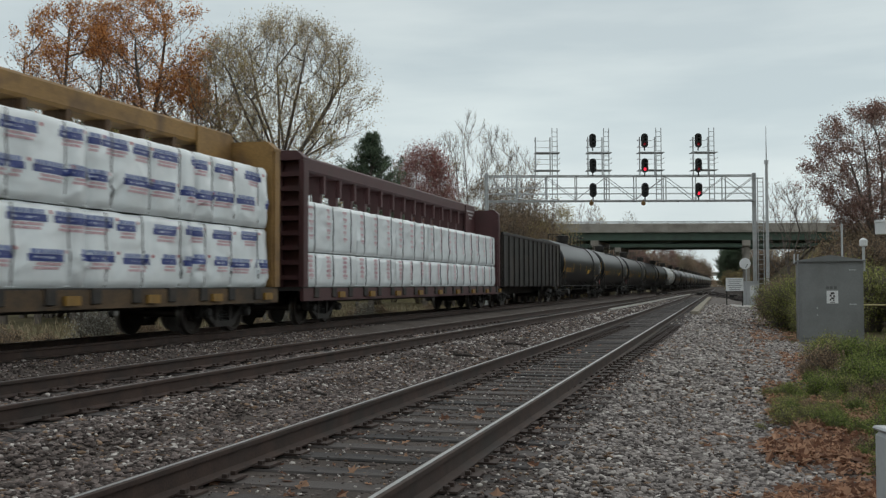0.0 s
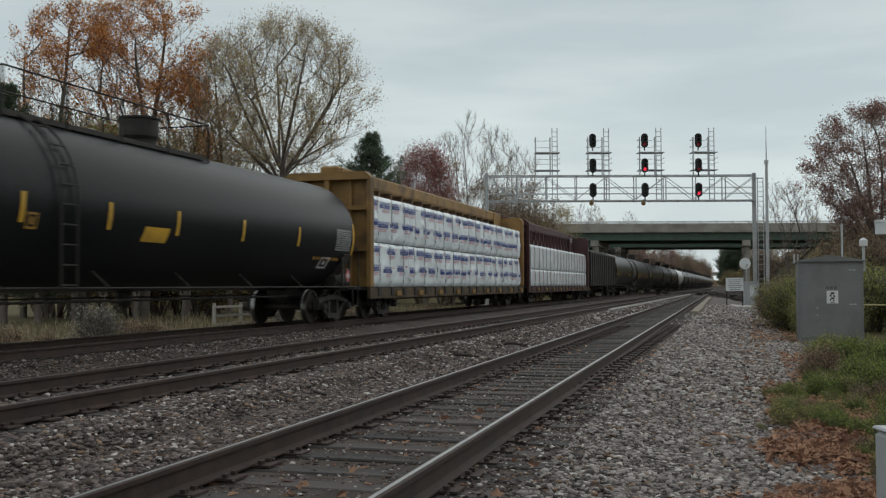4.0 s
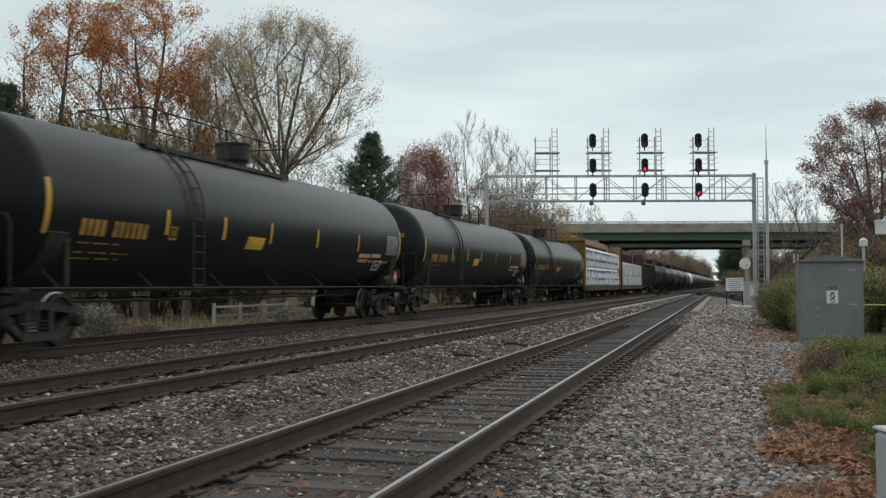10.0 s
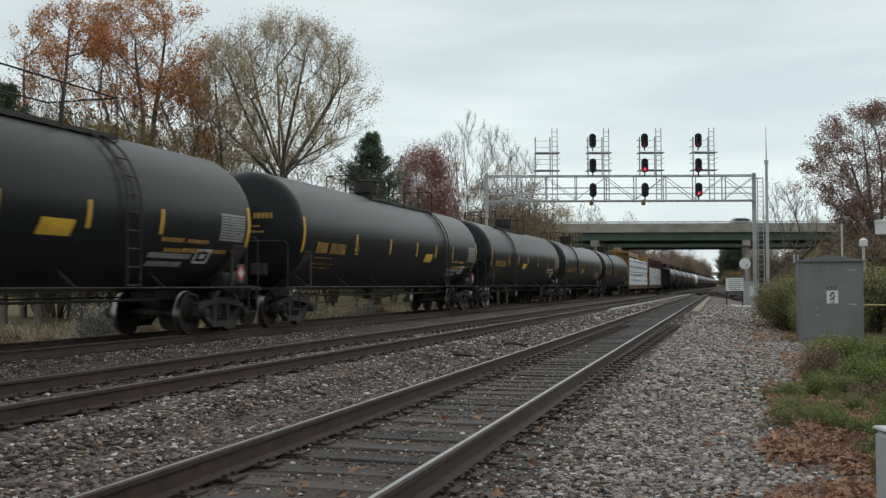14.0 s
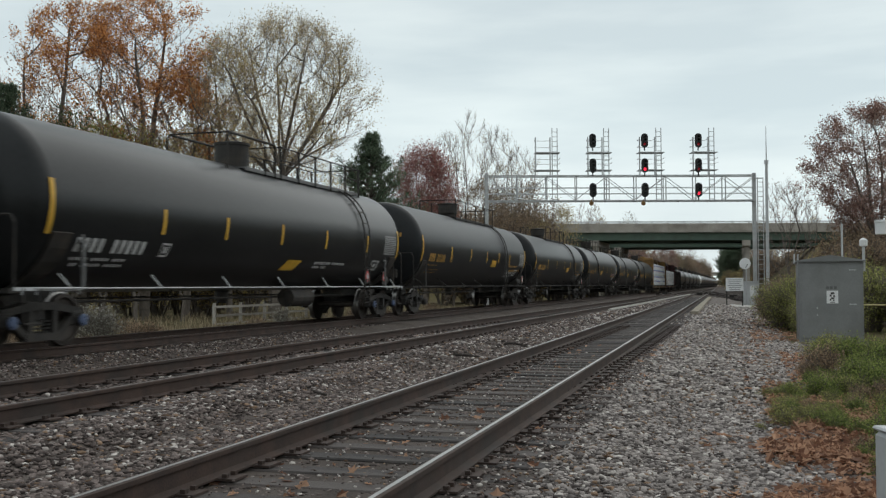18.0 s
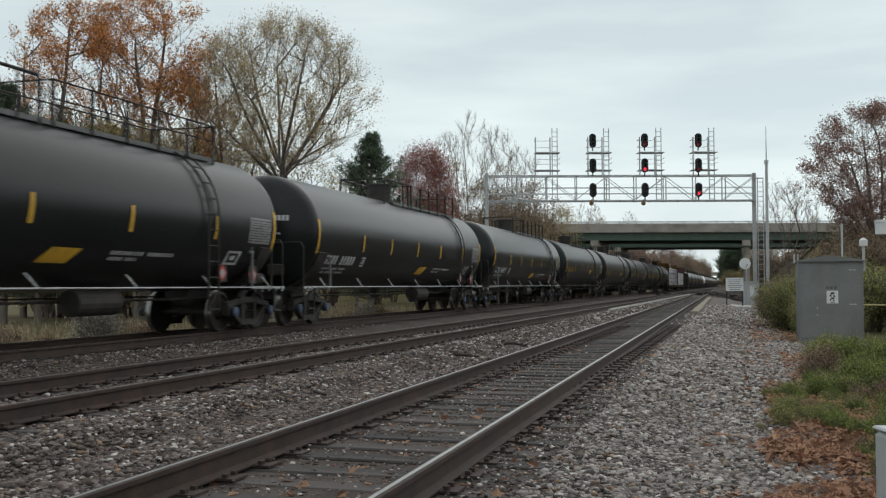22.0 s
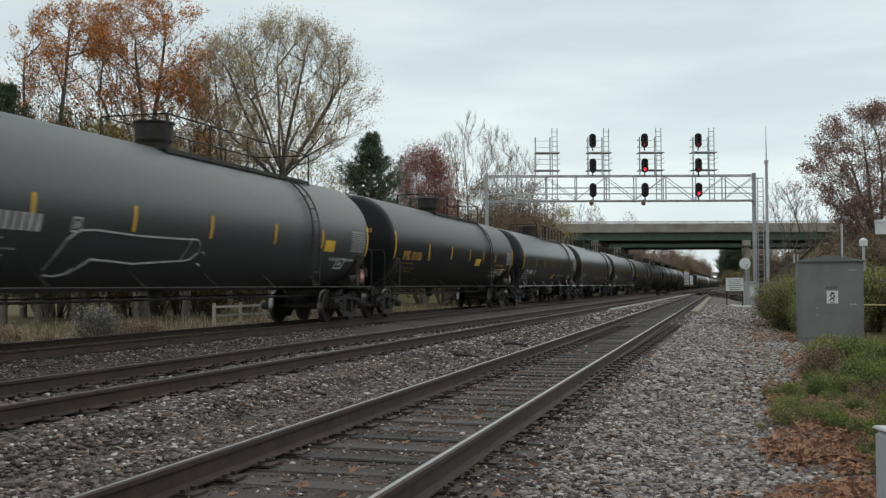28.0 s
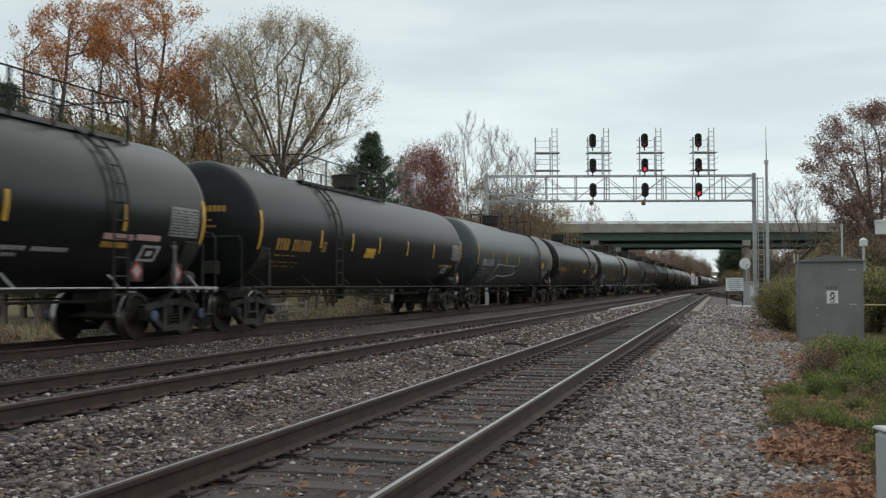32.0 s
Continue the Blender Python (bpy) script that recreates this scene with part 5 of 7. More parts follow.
# road embankments that carry the overpass on either side
left_line = [(-60, 8.5), (6, 8.5), (13, 6.8), (19.5, 0.5), (20.3, -1.3)]
right_line = [(44.3, -1.3), (45.2, 0.3), (53, 6.8), (60, 8.5), (140, 8.5)]
for nm, line in (("embankment_west", left_line), ("embankment_east", right_line)):
    ridge(nm, "grassy road embankment under the overpass", [(126, [(x - 18 * SKEW, -1.6) for x, z in line]), (143, line), (184, [(x + 40 * SKEW, z) for x, z in line]), (202, [(x + 58 * SKEW, -1.6) for x, z in line])], M["grass"])


def build_cabinet():
    c = thing("relay_cabinet", None, None, "grey metal relay cabinet standing in brush", "cabinet", m=pose(1.49, 28.0, -0.47))
    G = M["grey_paint"]
    w, d, h = 1.57, 1.3, 2.08
    part("body", box(NB(), 0, w, 0, d, 0, h, bevel=0.012), G, c)
    bm = NB()
    extrude(bm, [(-0.06, h), (w + 0.06, h), (w + 0.06, h + 0.03), (w / 2, h + 0.17), (-0.06, h + 0.03)], -0.07, d + 0.07)
    bmesh.ops.recalc_face_normals(bm, faces=bm.faces)
    part("roof", bm, G, c)
    dr = part("door", box(NB(), 0.06, w - 0.05, -0.02, 0.0, 0.1, h - 0.08, bevel=0.006), G, c)
    bm = box(NB(), 0.68, 0.96, -0.026, -0.021, 1.0, 1.33)
    part("notice", bm, M["white_paint"], dr, "small white notice")
    bm = NB()
    for x0, x1, z0, z1 in ((0.78, 0.87, 1.235, 1.285), (0.755, 0.8, 1.18, 1.23), (0.84, 0.885, 1.165, 1.21), (0.78, 0.86, 1.115, 1.155), (0.755, 0.79, 1.075, 1.115), (0.83, 0.87, 1.06, 1.1), (0.77, 0.88, 1.02, 1.035)):
        box(bm, x0, x1, -0.031, -0.0285, z0, z1)
    part("notice_print", bm, M["frame_black"], dr)
    bm = NB()
    for x in (0.67, 0.76, 0.86):
        box(bm, x, x + 0.07, -0.028, -0.021, 1.37, 1.44)
    part("nameplate", bm, M["bracket_grey"], dr)
    for z in (0.98, 1.86):
        bm = NB()
        for x in (1.25, 1.36):
            lathe(bm, [(-0.05, 0.018), (-0.02, 0.022)], "Y", 8, 0, (x, 0, z))
        box(bm, 1.24, 1.4, -0.03, -0.021, z - 0.012, z + 0.012)
        part("latch", bm, M["galvanised"], dr)
    for x, z in ((0.45, 0.88), (0.45, 0.7)):
        part("bolt", lathe(NB(), [(-0.04, 0.015), (-0.02, 0.02)], "Y", 8, 0, (x, 0, z)), M["galvanised"], dr)
    for x in (-0.09, 0.0):
        part("vent_stub", beam(NB(), (x, 0.1, h - 0.06), (x, 0.1, h + 0.2), 0.02, 6), M["light_grey"], c)
    part("antenna", beam(NB(), (1.12, 0.5, h + 0.1), (1.12, 0.5, h + 1.0), 0.025, 6), M["light_grey"], c)
    bm = NB()
    beam(bm, (w + 0.03, 0.1, h - 0.25), (w + 0.03, 0.1, h + 0.38), 0.035, 8)
    part("conduit", bm, M["light_grey"], c)
    part("conduit_head", lathe(NB(), [(h + 0.38, 0.05), (h + 0.4, 0.1), (h + 0.55, 0.1), (h + 0.6, 0.03)], "Z", 12, 0, (w + 0.03, 0.1, 0)), M["white_paint"], c)
    part("base", box(NB(), -0.12, w + 0.12, -0.12, d + 0.12, -0.25, 0.0, bevel=0.02), M["concrete"], c)
    bm = NB()
    pipe(bm, [(w, 0.03, 0.97), (w + 1.0, 0.0, 0.955), (w + 2.4, 0.0, 0.96)], 0.022, 6)
    part("tape", bm, M["cream"], c, "pale yellow cable strung away from the cabinet")


build_cabinet()


def build_sign():
    s = thing("notice_sign", None, None, "white notice board with rows of lines on two posts", "sign", m=pose(*site(0, 66), 0, 0, TURN))
    x0, x1, z0, z1 = 18.33, 19.47, 0.62, 1.46
    board = part("board", box(NB(), x0, x1, -0.02, 0.02, z0, z1, bevel=0.006), M["white_paint"], s)
    for k in range(6):
        a = 0.12 + 0.05 * (k % 3)
        part("line", box(NB(), x0 + a, x1 - a, -0.026, -0.021, z1 - 0.145 - k * 0.125, z1 - 0.105 - k * 0.125), M["grey_paint"], board)
    for x in (x0 + 0.06, x1 - 0.06):
        part("post", box(NB(), x - 0.03, x + 0.03, 0.02, 0.07, -0.7, 1.4), M["truck"], s)


build_sign()


def build_dish():
    d = thing("antenna_dish", None, None, "white round antenna dish on a grey pole", "dish antenna", m=pose(*site(20.75, 70), 0, 0, TURN))
    bm = NB()
    lathe(bm, [(-0.02, 0.39), (0.0, 0.385), (0.06, 0.25), (0.09, 0.02)], "Y", 32)
    part("reflector", bm, M["white_paint"], d, at=pose(0, -0.1, 2.47))
    part("feed_arm", pipe(NB(), [(0, 0, 2.15), (0.05, -0.35, 2.3), (0.08, -0.38, 2.42)], 0.02, 6), M["signal_black"], d)
    part("pole", beam(NB(), (0.12, 0.02, -0.7), (0.12, 0.02, 2.5), 0.045, 10), M["galvanised"], d)


build_dish()


def build_mast():
    m = thing("antenna_mast", None, None, "tall grey pole with a thin whip on top", "antenna mast", m=pose(*site(22.35, 70)))
    part("pole", beam(NB(), (0, 0, -0.7), (0, 0, 9.5), 0.13, 14, 0, 0.09), M["galvanised"], m)
    part("whip", beam(NB(), (0, 0, 9.5), (0, 0, 12.0), 0.045, 8, 0, 0.015), M["galvanised"], m)
    part("sleeve", beam(NB(), (0, 0, 9.35), (0, 0, 9.6), 0.14, 12), M["galvanised"], m)


build_mast()


def build_case():
    c = thing("signal_case", None, None, "small grey trackside case with a white notice", "cabinet", m=pose(*site(21.9, 72, -0.55), 0, 0, TURN))
    part("body", box(NB(), -0.5, 0.42, 0, 0.6, 0, 1.75, bevel=0.02), M["light_grey"], c)
    part("lid", box(NB(), -0.54, 0.46, -0.04, 0.64, 1.75, 1.82, bevel=0.01), M["light_grey"], c)
    part("notice", box(NB(), -0.2, 0.08, -0.012, -0.004, 0.75, 1.5), M["white_paint"], c)


build_case()
bm = box(NB(), 18.2, 20.4, 0, 8.0, -0.62, -0.36, bevel=0.03)
thing("concrete_pad", bm, M["pale_concrete"], "pale concrete pad at the foot of the signal bridge", "concrete pad", m=pose(*site(0, 65), 0, 0, TURN))
bm = box(NB(), 2.31, 2.71, 0, 0.3, -0.6, 0.24, bevel=0.025)
mk = thing("junction_box", None, None, "light grey metal post box near the camera, edge worn", "post box", m=pose(*site(0, 5.2), 0, 0, TURN))
part("body", bm, M["light_grey"], mk)
part("cap", box(NB(), 2.305, 2.72, -0.01, 0.31, 0.24, 0.262, bevel=0.01), M["light_grey"], mk)

can = thing("white_canister", None, None, "white canister on a grey pole above the brush", "canister", m=pose(*site(15.1, 35), 0, 0, TURN))
part("shell", lathe(NB(), [(2.72, 0.05), (2.74, 0.2), (3.12, 0.2), (3.16, 0.22), (3.22, 0.22), (3.24, 0.05)], "Z", 20), M["white_paint"], can)
part("pole", beam(NB(), (0.3, 0.1, -0.6), (0.3, 0.1, 3.4), 0.06, 8), M["galvanised"], can)
part("arm", beam(NB(), (0.0, 0.05, 2.95), (0.3, 0.1, 2.95), 0.03, 6), M["galvanised"], can)


def build_fence():
    f = thing("rail_fence", None, None, "pale weathered rail fence in dry grass behind the tracks", "fence", m=pose(-21.5, 0, -0.95))
    wood = material("weathered_fence_wood", (0.16, 0.145, 0.125), (0.36, 0.335, 0.3), 0.9, scale=3, fine=40, bump=0.3, each=0.4, dirt=(0.09, 0.08, 0.065), amount=0.5)
    post = slat = None
    y = 39.0
    while y < 50:
        if post is None:
            post = part("post", box(NB(), -0.06, 0.06, -0.06, 0.06, -0.2, 1.25, bevel=0.01), wood, f, at=pose(0, y, 0))
            slat = part("slat", box(NB(), 0.06, 0.09, 0.0, 2.4, -0.05, 0.05), wood, f, at=pose(0, y, 1.1))
        else:
            again(post, f, pose(0, y, 0, random.uniform(-1, 1), random.uniform(-1, 1), 0))
            again(slat, f, pose(0, y, 1.1, random.uniform(-0.4, 0.4)))
        for z in (0.72, 0.36):
            again(slat, f, pose(0, y, z, random.uniform(-0.4, 0.4)))
        y += 2.4


build_fence()
# small things on the ballast
tan = material("weathered_plank", (0.19, 0.165, 0.125), (0.34, 0.3, 0.235), 0.9, scale=2, fine=30, bump=0.2, stretch=(3, 0.3, 3))
bm = NB()
ys = [46, 60, 75, 101]
for a, b in zip(ys, ys[1:]):
    bar(bm, (XA + 1.32 + swing(a), a, -0.2), (XA + 1.32 + swing(b), b, -0.2), 0.34, 0.12)
thing("crossing_plank", bm, tan, "weathered tan plank walkway beside the near rail", "plank")
# added strip in concrete colour: stands in for the shine of the middle rail
bm = NB()
bar(bm, (-5.58, 46, -0.08), (-5.58, 125, -0.08), 0.13, 0.08)
thing("cable_trough", bm, M["pale_concrete"], "pale added strip that imitates a shiny stretch of rail on the middle track", "cable trough")
bm = box(NB(), -0.13, 0.13, -0.12, 0.12, 0, 0.2, bevel=0.05)
thing("stone_block", bm, M["pale_stone"], "pale stone block lying in the ballast", "stone", m=pose(-4.95, 36.8, -0.32, 0, 6, 20))
bm = box(NB(), -0.2, 0.2, -0.3, 0.3, 0, 0.2, bevel=0.02)
thing("track_box", bm, M["frame_black"], "dark low box beside the rail", "box", m=pose(-5.3, 35.6, -0.32))


def siding(name, label, pts):
    tr = thing(name, None, None, label, "railway track", kind="structure")
    for s in (-0.7525, 0.7525):
        part("rail", rail_bm([p[0] + s for p in pts], [p[1] for p in pts], True), [M["rail_side"], M["rail_dull"]], tr, at=pose(0, 0, -0.06))
    bm = box(NB(), -1.29, 1.29, -0.115, 0.115, -0.2, 0.0)
    one = None
    for (xa, ya), (xb, yb) in zip(pts, pts[1:]):
        k = ya
        while k < yb:
            m = pose(xa + (xb - xa) * (k - ya) / (yb - ya), k, -0.2)
            one = part("tie", bm, M["tie"], tr, at=m) if one is None else again(one, tr, m)
            k += 0.6


siding("siding_track", "dark siding leaving the near track behind the sign", [(3.6, 76), (1.6, 88), (-0.6, 108), (-2.6, 135), (-4.6, 170), (-6.2, 205)])
siding("crossover_track", "dark crossover between the main tracks", [(-6.8, 112), (-8.2, 126), (-10.2, 146), (-12.0, 165)])
for k, (x, y) in enumerate(((-0.5, 100), (-4.6, 128), (-9.4, 138))):
    sm = thing("switch_machine", None, None, "dark low switch machine beside the rails", "switch machine", "switch machines", m=pose(x, y, -0.25))
    part("housing", box(NB(), -0.35, 0.35, -0.5, 0.5, 0, 0.35, bevel=0.05), M["frame_black"], sm)
    part("throw_rod", beam(NB(), (-1.6, 0, 0.1), (-0.35, 0, 0.1), 0.03, 6), M["frame_black"], sm)

# ---- trees, brush and ground cover ----
def leaf_material(name, low, high, spread=0.9):
    m = material(name, low, high, 0.75, scale=1.5, fine=20, bump=0.0, island=spread, spec=0.2)
    n, l = m.node_tree.nodes, m.node_tree.links
    b = n["Principled BSDF"]
    colour = b.inputs["Base Color"].links[0].from_socket
    thin, mix = n.new("ShaderNodeBsdfTranslucent"), n.new("ShaderNodeMixShader")
    l.new(colour, thin.inputs["Color"])
    mix.inputs[0].default_value = 0.58         # thin blades let light through
    l.new(b.outputs[0], mix.inputs[1])
    l.new(thin.outputs[0], mix.inputs[2])
    l.new(mix.outputs[0], n["Material Output"].inputs["Surface"])
    return m


BARK = material("grey_brown_bark", (0.085, 0.07, 0.06), (0.2, 0.17, 0.146), 0.95, scale=4, fine=40, bump=0.4, stretch=(2, 2, 0.5))
TWIG = material("tan_twigs", (0.2, 0.155, 0.12), (0.4, 0.325, 0.255), 0.95, scale=3, fine=30, bump=0.0)
PALE_BARK = material("pale_bark", (0.11, 0.092, 0.08), (0.25, 0.215, 0.187), 0.95, scale=3, fine=40, bump=0.3)
LEAF = {
    "orange": leaf_material("russet_orange_leaves", (0.33, 0.13, 0.052), (0.74, 0.37, 0.14)),
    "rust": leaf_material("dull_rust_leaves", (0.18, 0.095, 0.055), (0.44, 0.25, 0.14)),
    "tan": leaf_material("tan_olive_leaves", (0.32, 0.24, 0.13), (0.6, 0.47, 0.27)),
    "darkgreen": leaf_material("dark_green_leaves", (0.04, 0.06, 0.028), (0.13, 0.16, 0.07)),
    "weed": leaf_material("weed_leaves", (0.16, 0.175, 0.06), (0.43, 0.42, 0.165)),
    "olive": leaf_material("olive_yellow_leaves", (0.26, 0.2, 0.09), (0.55, 0.45, 0.21)),
    "maroon": leaf_material("maroon_leaves", (0.2, 0.085, 0.078), (0.44, 0.22, 0.19)),
    "redbrown": leaf_material("red_brown_leaves", (0.17, 0.098, 0.085), (0.42, 0.27, 0.225)),
    "pine": leaf_material("pine_needles", (0.06, 0.088, 0.058), (0.19, 0.24, 0.16)),
    "green": leaf_material("fresh_green_leaves", (0.1, 0.135, 0.04), (0.31, 0.36, 0.115)),
    "brown": leaf_material("dry_brown_leaves", (0.17, 0.122, 0.085), (0.39, 0.29, 0.2)),
    "yellowgreen": leaf_material("yellow_green_leaves", (0.165, 0.155, 0.055), (0.42, 0.39, 0.145)),
    "litter": leaf_material("fallen_leaves", (0.2, 0.1, 0.065), (0.56, 0.34, 0.225)),
    "aster": leaf_material("pale_seed_heads", (0.2, 0.19, 0.16), (0.4, 0.385, 0.34)),
    "straw": leaf_material("dry_grass_blades", (0.15, 0.122, 0.078), (0.36, 0.3, 0.2)),
}


class Growth:
    """Collects tapered limbs and leaf blades of one plant."""

    def __init__(self, seed):
        self.r = random.Random(seed)
        self.v, self.f, self.tips, self.fine = [], [], [], 10 ** 9

    def tube(self, pts, radii, sides):
        base = len(self.v)
        for k, p in enumerate(pts):
            d = (pts[min(k + 1, len(pts) - 1)] - pts[max(k - 1, 0)]).normalized()
            u = d.orthogonal().normalized()
            w = d.cross(u)
            for i in range(sides):
                a = 2 * math.pi * i / sides
                self.v.append(p + (u * math.cos(a) + w * math.sin(a)) * radii[k])
        for k in range(len(pts) - 1):
            for i in range(sides):
                j = (i + 1) % sides
                self.f.append((base + k * sides + i, base + k * sides + j, base + (k + 1) * sides + j, base + (k + 1) * sides + i))

    def limb(self, p, d, length, radius, level, plan):
        """plan: per level (children, angle, length ratio, wobble, lift)."""
        r = self.r
        last = level == len(plan) - 1
        segs = 6 if level == 0 else 4 if level < 3 else 3
        pts, radii = [p.copy()], [radius]
        kids, angle, ratio, wobble, lift = plan[level]
        end = 0.35 if not last else 0.2
        for k in range(segs):
            d = (d + Vector((r.gauss(0, wobble), r.gauss(0, wobble), r.gauss(0, wobble) + lift))).normalized()
            p = p + d * (length / segs)
            pts.append(p)
            radii.append(max(0.013, radius * (1 - (1 - end) * (k + 1) / segs)))
        self.tube(pts, radii, 8 if level == 0 else 6 if level == 1 else 4 if level == 2 else 3)
        if last:
            self.tips += [(pts[-1], d), (pts[len(pts) // 2], d)]
            return
        turn = r.uniform(0, 6.3)
        for k in range(kids):
            f = r.uniform(0.3 if level else 0.42, 1.0) if k else 1.0
            x = f * segs
            i = min(int(x), segs - 1)
            q = pts[i].lerp(pts[i + 1], x - i)
            ax = (pts[i + 1] - pts[i]).normalized()
            side = ax.orthogonal().normalized()
            turn += 2.4 + r.uniform(-0.5, 0.5)
            side = Matrix.Rotation(turn, 3, ax) @ side
            a = radians(angle) * r.uniform(0.7, 1.3) * (0.5 if k == 0 else 1.0)
            nd = (ax * math.cos(a) + side * math.sin(a)).normalized()
            rr = radii[i] + (radii[i + 1] - radii[i]) * (x - i)
            self.limb(q, nd, length * ratio * r.uniform(0.75, 1.2), rr * (0.75 if k == 0 else 0.6), level + 1, plan)

    def crown(self, height, base, outline, n, trunk, lean=(0.0, 0.0), twigs=6, reach=0.6, lumps=0.3, forks=0.42, rise=0.8, limbs=0, sweep=(25, 80)):
        """Fills an outline of (height, radius) with limbs that branch towards it, then sets twigs on them."""
        r = self.r
        rng = np.random.default_rng(r.randrange(10 ** 6))
        hs, rs = [o[0] for o in outline], [o[1] for o in outline]
        nodes, parent, path = [np.array((0.0, 0.0, 0.0))], [-1], [0.0]
        steps = max(3, int(base / 0.7))
        for k in range(steps):
            f = (k + 1) / steps
            nodes.append(np.array((lean[0] * f * base / height + 0.05 * r.gauss(0, 1), lean[1] * f * base / height + 0.05 * r.gauss(0, 1), base * f)))
            parent.append(len(nodes) - 2)
            path.append(path[-1] + base / steps)
        top = len(nodes) - 1
        for k in range(limbs):                  # main limbs radiate from the fork and curve up
            az = 2 * math.pi * (k + r.uniform(-0.3, 0.3)) / limbs
            el = radians(sweep[0] + (sweep[1] - sweep[0]) * ((k * 0.618) % 1.0))
            d = np.array((math.cos(az) * math.cos(el), math.sin(az) * math.cos(el), math.sin(el)))
            prev, p = top - (k % 2), nodes[top - (k % 2)]
            for q in range(40):
                d = d + np.array((r.gauss(0, 0.05), r.gauss(0, 0.05), 0.035))
                d /= np.linalg.norm(d)
                p = p + d * 0.5
                z = p[2]
                if z > height * 0.93 or math.hypot(p[0] - lean[0] * z / height, p[1] - lean[1] * z / height) > 0.8 * float(np.interp(z, hs, rs)):
                    break
                nodes.append(p)
                parent.append(prev)
                path.append(path[prev] + 0.25)
                prev = len(nodes) - 1
        goals = []
        while len(goals) < n:
            z = r.uniform(hs[0], hs[-1])
            a = r.uniform(0, 2 * math.pi)
            full = float(np.interp(z, hs, rs)) * (1 + lumps * noise.noise((math.cos(a) * 1.6 + 5 * n, math.sin(a) * 1.6, z * 0.35)))
            q = full * math.sqrt(r.uniform(0.03, 1.0))
            if r.random() > (q / max(rs)) ** 0.6 + 0.15:
                continue
            goals.append(np.array((q * math.cos(a) + lean[0] * z / height, q * math.sin(a) + lean[1] * z / height, z)))
        root = np.array((lean[0] * base / height, lean[1] * base / height, base * 0.8))
        goals.sort(key=lambda p: float(np.linalg.norm(p - root)) + r.uniform(0, 1.2))
        buf = np.zeros((n * 14 + 900, 3))
        plen = np.zeros(n * 14 + 900)
        cnt = len(nodes)
        buf[:cnt] = nodes
        plen[:cnt] = path
        par = list(parent)
        ends = []
        first = max(1, int(steps * 0.55))
        for p in goals:
            d = p - buf[first:cnt]
            dist = np.linalg.norm(d, axis=1)
            cost = dist + forks * plen[first:cnt] + np.maximum(0, 0.5 * dist - d[:, 2]) * rise
            i = int(np.argmin(cost)) + first
            q = buf[i].copy()
            span = float(np.linalg.norm(p - q))
            m = min(12, max(1, int(span / 0.55)))
            prev = i
            side = rng.normal(0, 0.03 * span, 3)
            for k in range(1, m + 1):
                f = k / m
                x = q + (p - q) * f + (side + np.array((0, 0, -0.035 * span))) * math.sin(math.pi * f)
                buf[cnt], plen[cnt] = x, plen[prev] + span / m
                par.append(prev)
                prev = cnt
                cnt += 1
            ends.append((prev, p - q))
        # straighten the limbs a little
        lead = {}
        for i in range(cnt - 1, 0, -1):
            lead[par[i]] = i
        for _ in range(4):
            old = buf[:cnt].copy()
            for i in range(2, cnt):
                if i in lead:
                    buf[i] = 0.5 * old[i] + 0.25 * (old[par[i]] + old[lead[i]])
        load = np.zeros(cnt)
        for e, _ in ends:
            load[e] += 1
        for i in range(cnt - 1, 0, -1):
            load[par[i]] += load[i]
        rad = np.maximum(0.009, trunk * (np.maximum(load, 0.4) / n) ** 0.56)
        for i in range(1, cnt):
            j = par[i]
            w = rad[i]
            self.tube([Vector(buf[j]), Vector(buf[i])], [min(rad[j], w * 1.25), w], 8 if w > 0.1 else 5 if w > 0.035 else 3)
        self.fine = len(self.f)
        for e, d in ends:
            p = Vector(buf[e])
            d = Vector(d).normalized()
            out = (p - Vector(root)).normalized()
            for k in range(twigs):
                u = (d * 0.45 + out * 0.75 + Vector((r.gauss(0, 0.36), r.gauss(0, 0.36), r.gauss(0.3, 0.3)))).normalized()
                ln = reach * r.uniform(0.5, 1.3)
                m = p + u * ln * 0.5
                u2 = (u + Vector((r.gauss(0, 0.2), r.gauss(0, 0.2), r.gauss(0.2, 0.2)))).normalized()
                t = m + u2 * ln * 0.5
                self.tube([p, m, t], [0.008, 0.006, 0.004], 3)
                self.tips += [(t, u2), (m, u2)]
        return self

    def fit(self, height, width, lean=(0, 0)):
        """Scales the plant to its true height and spread."""
        zs = [v.z for v in self.v]
        xs = sorted(math.hypot(v.x, v.y) for v in self.v)
        sz, sx = height / max(zs), width / 2 / xs[int(len(xs) * 0.985)]
        g = lambda v: Vector((v.x * sx + lean[0] * v.z * sz / height, v.y * sx + lean[1] * v.z * sz / height, v.z * sz))
        self.v = [g(v) for v in self.v]
        self.tips = [(g(p), d) for p, d in self.tips]

    def wood(self, name):
        me = bpy.data.meshes.new(name)
        me.from_pydata([v[:] for v in self.v], [], self.f)
        me.polygons.foreach_set("use_smooth", [True] * len(self.f))
        me.polygons.foreach_set("material_index", [1 if i >= self.fine else 0 for i in range(len(self.f))])
        return me

    def leaves(self, name, per, size, spread, keep=None, droop=0.0, aspect=0.6):
        rng = np.random.default_rng(self.r.randrange(10 ** 6))
        pts = [p for p, d in self.tips if keep is None or keep(p)]
        n = len(pts) * per
        if not n:
            pts, n = [self.tips[0][0]], per
        c = np.repeat(np.array([p[:] for p in pts]), per, axis=0) + rng.normal(0, spread, (n, 3))
        return leaf_mesh(name, c, size, rng, aspect)


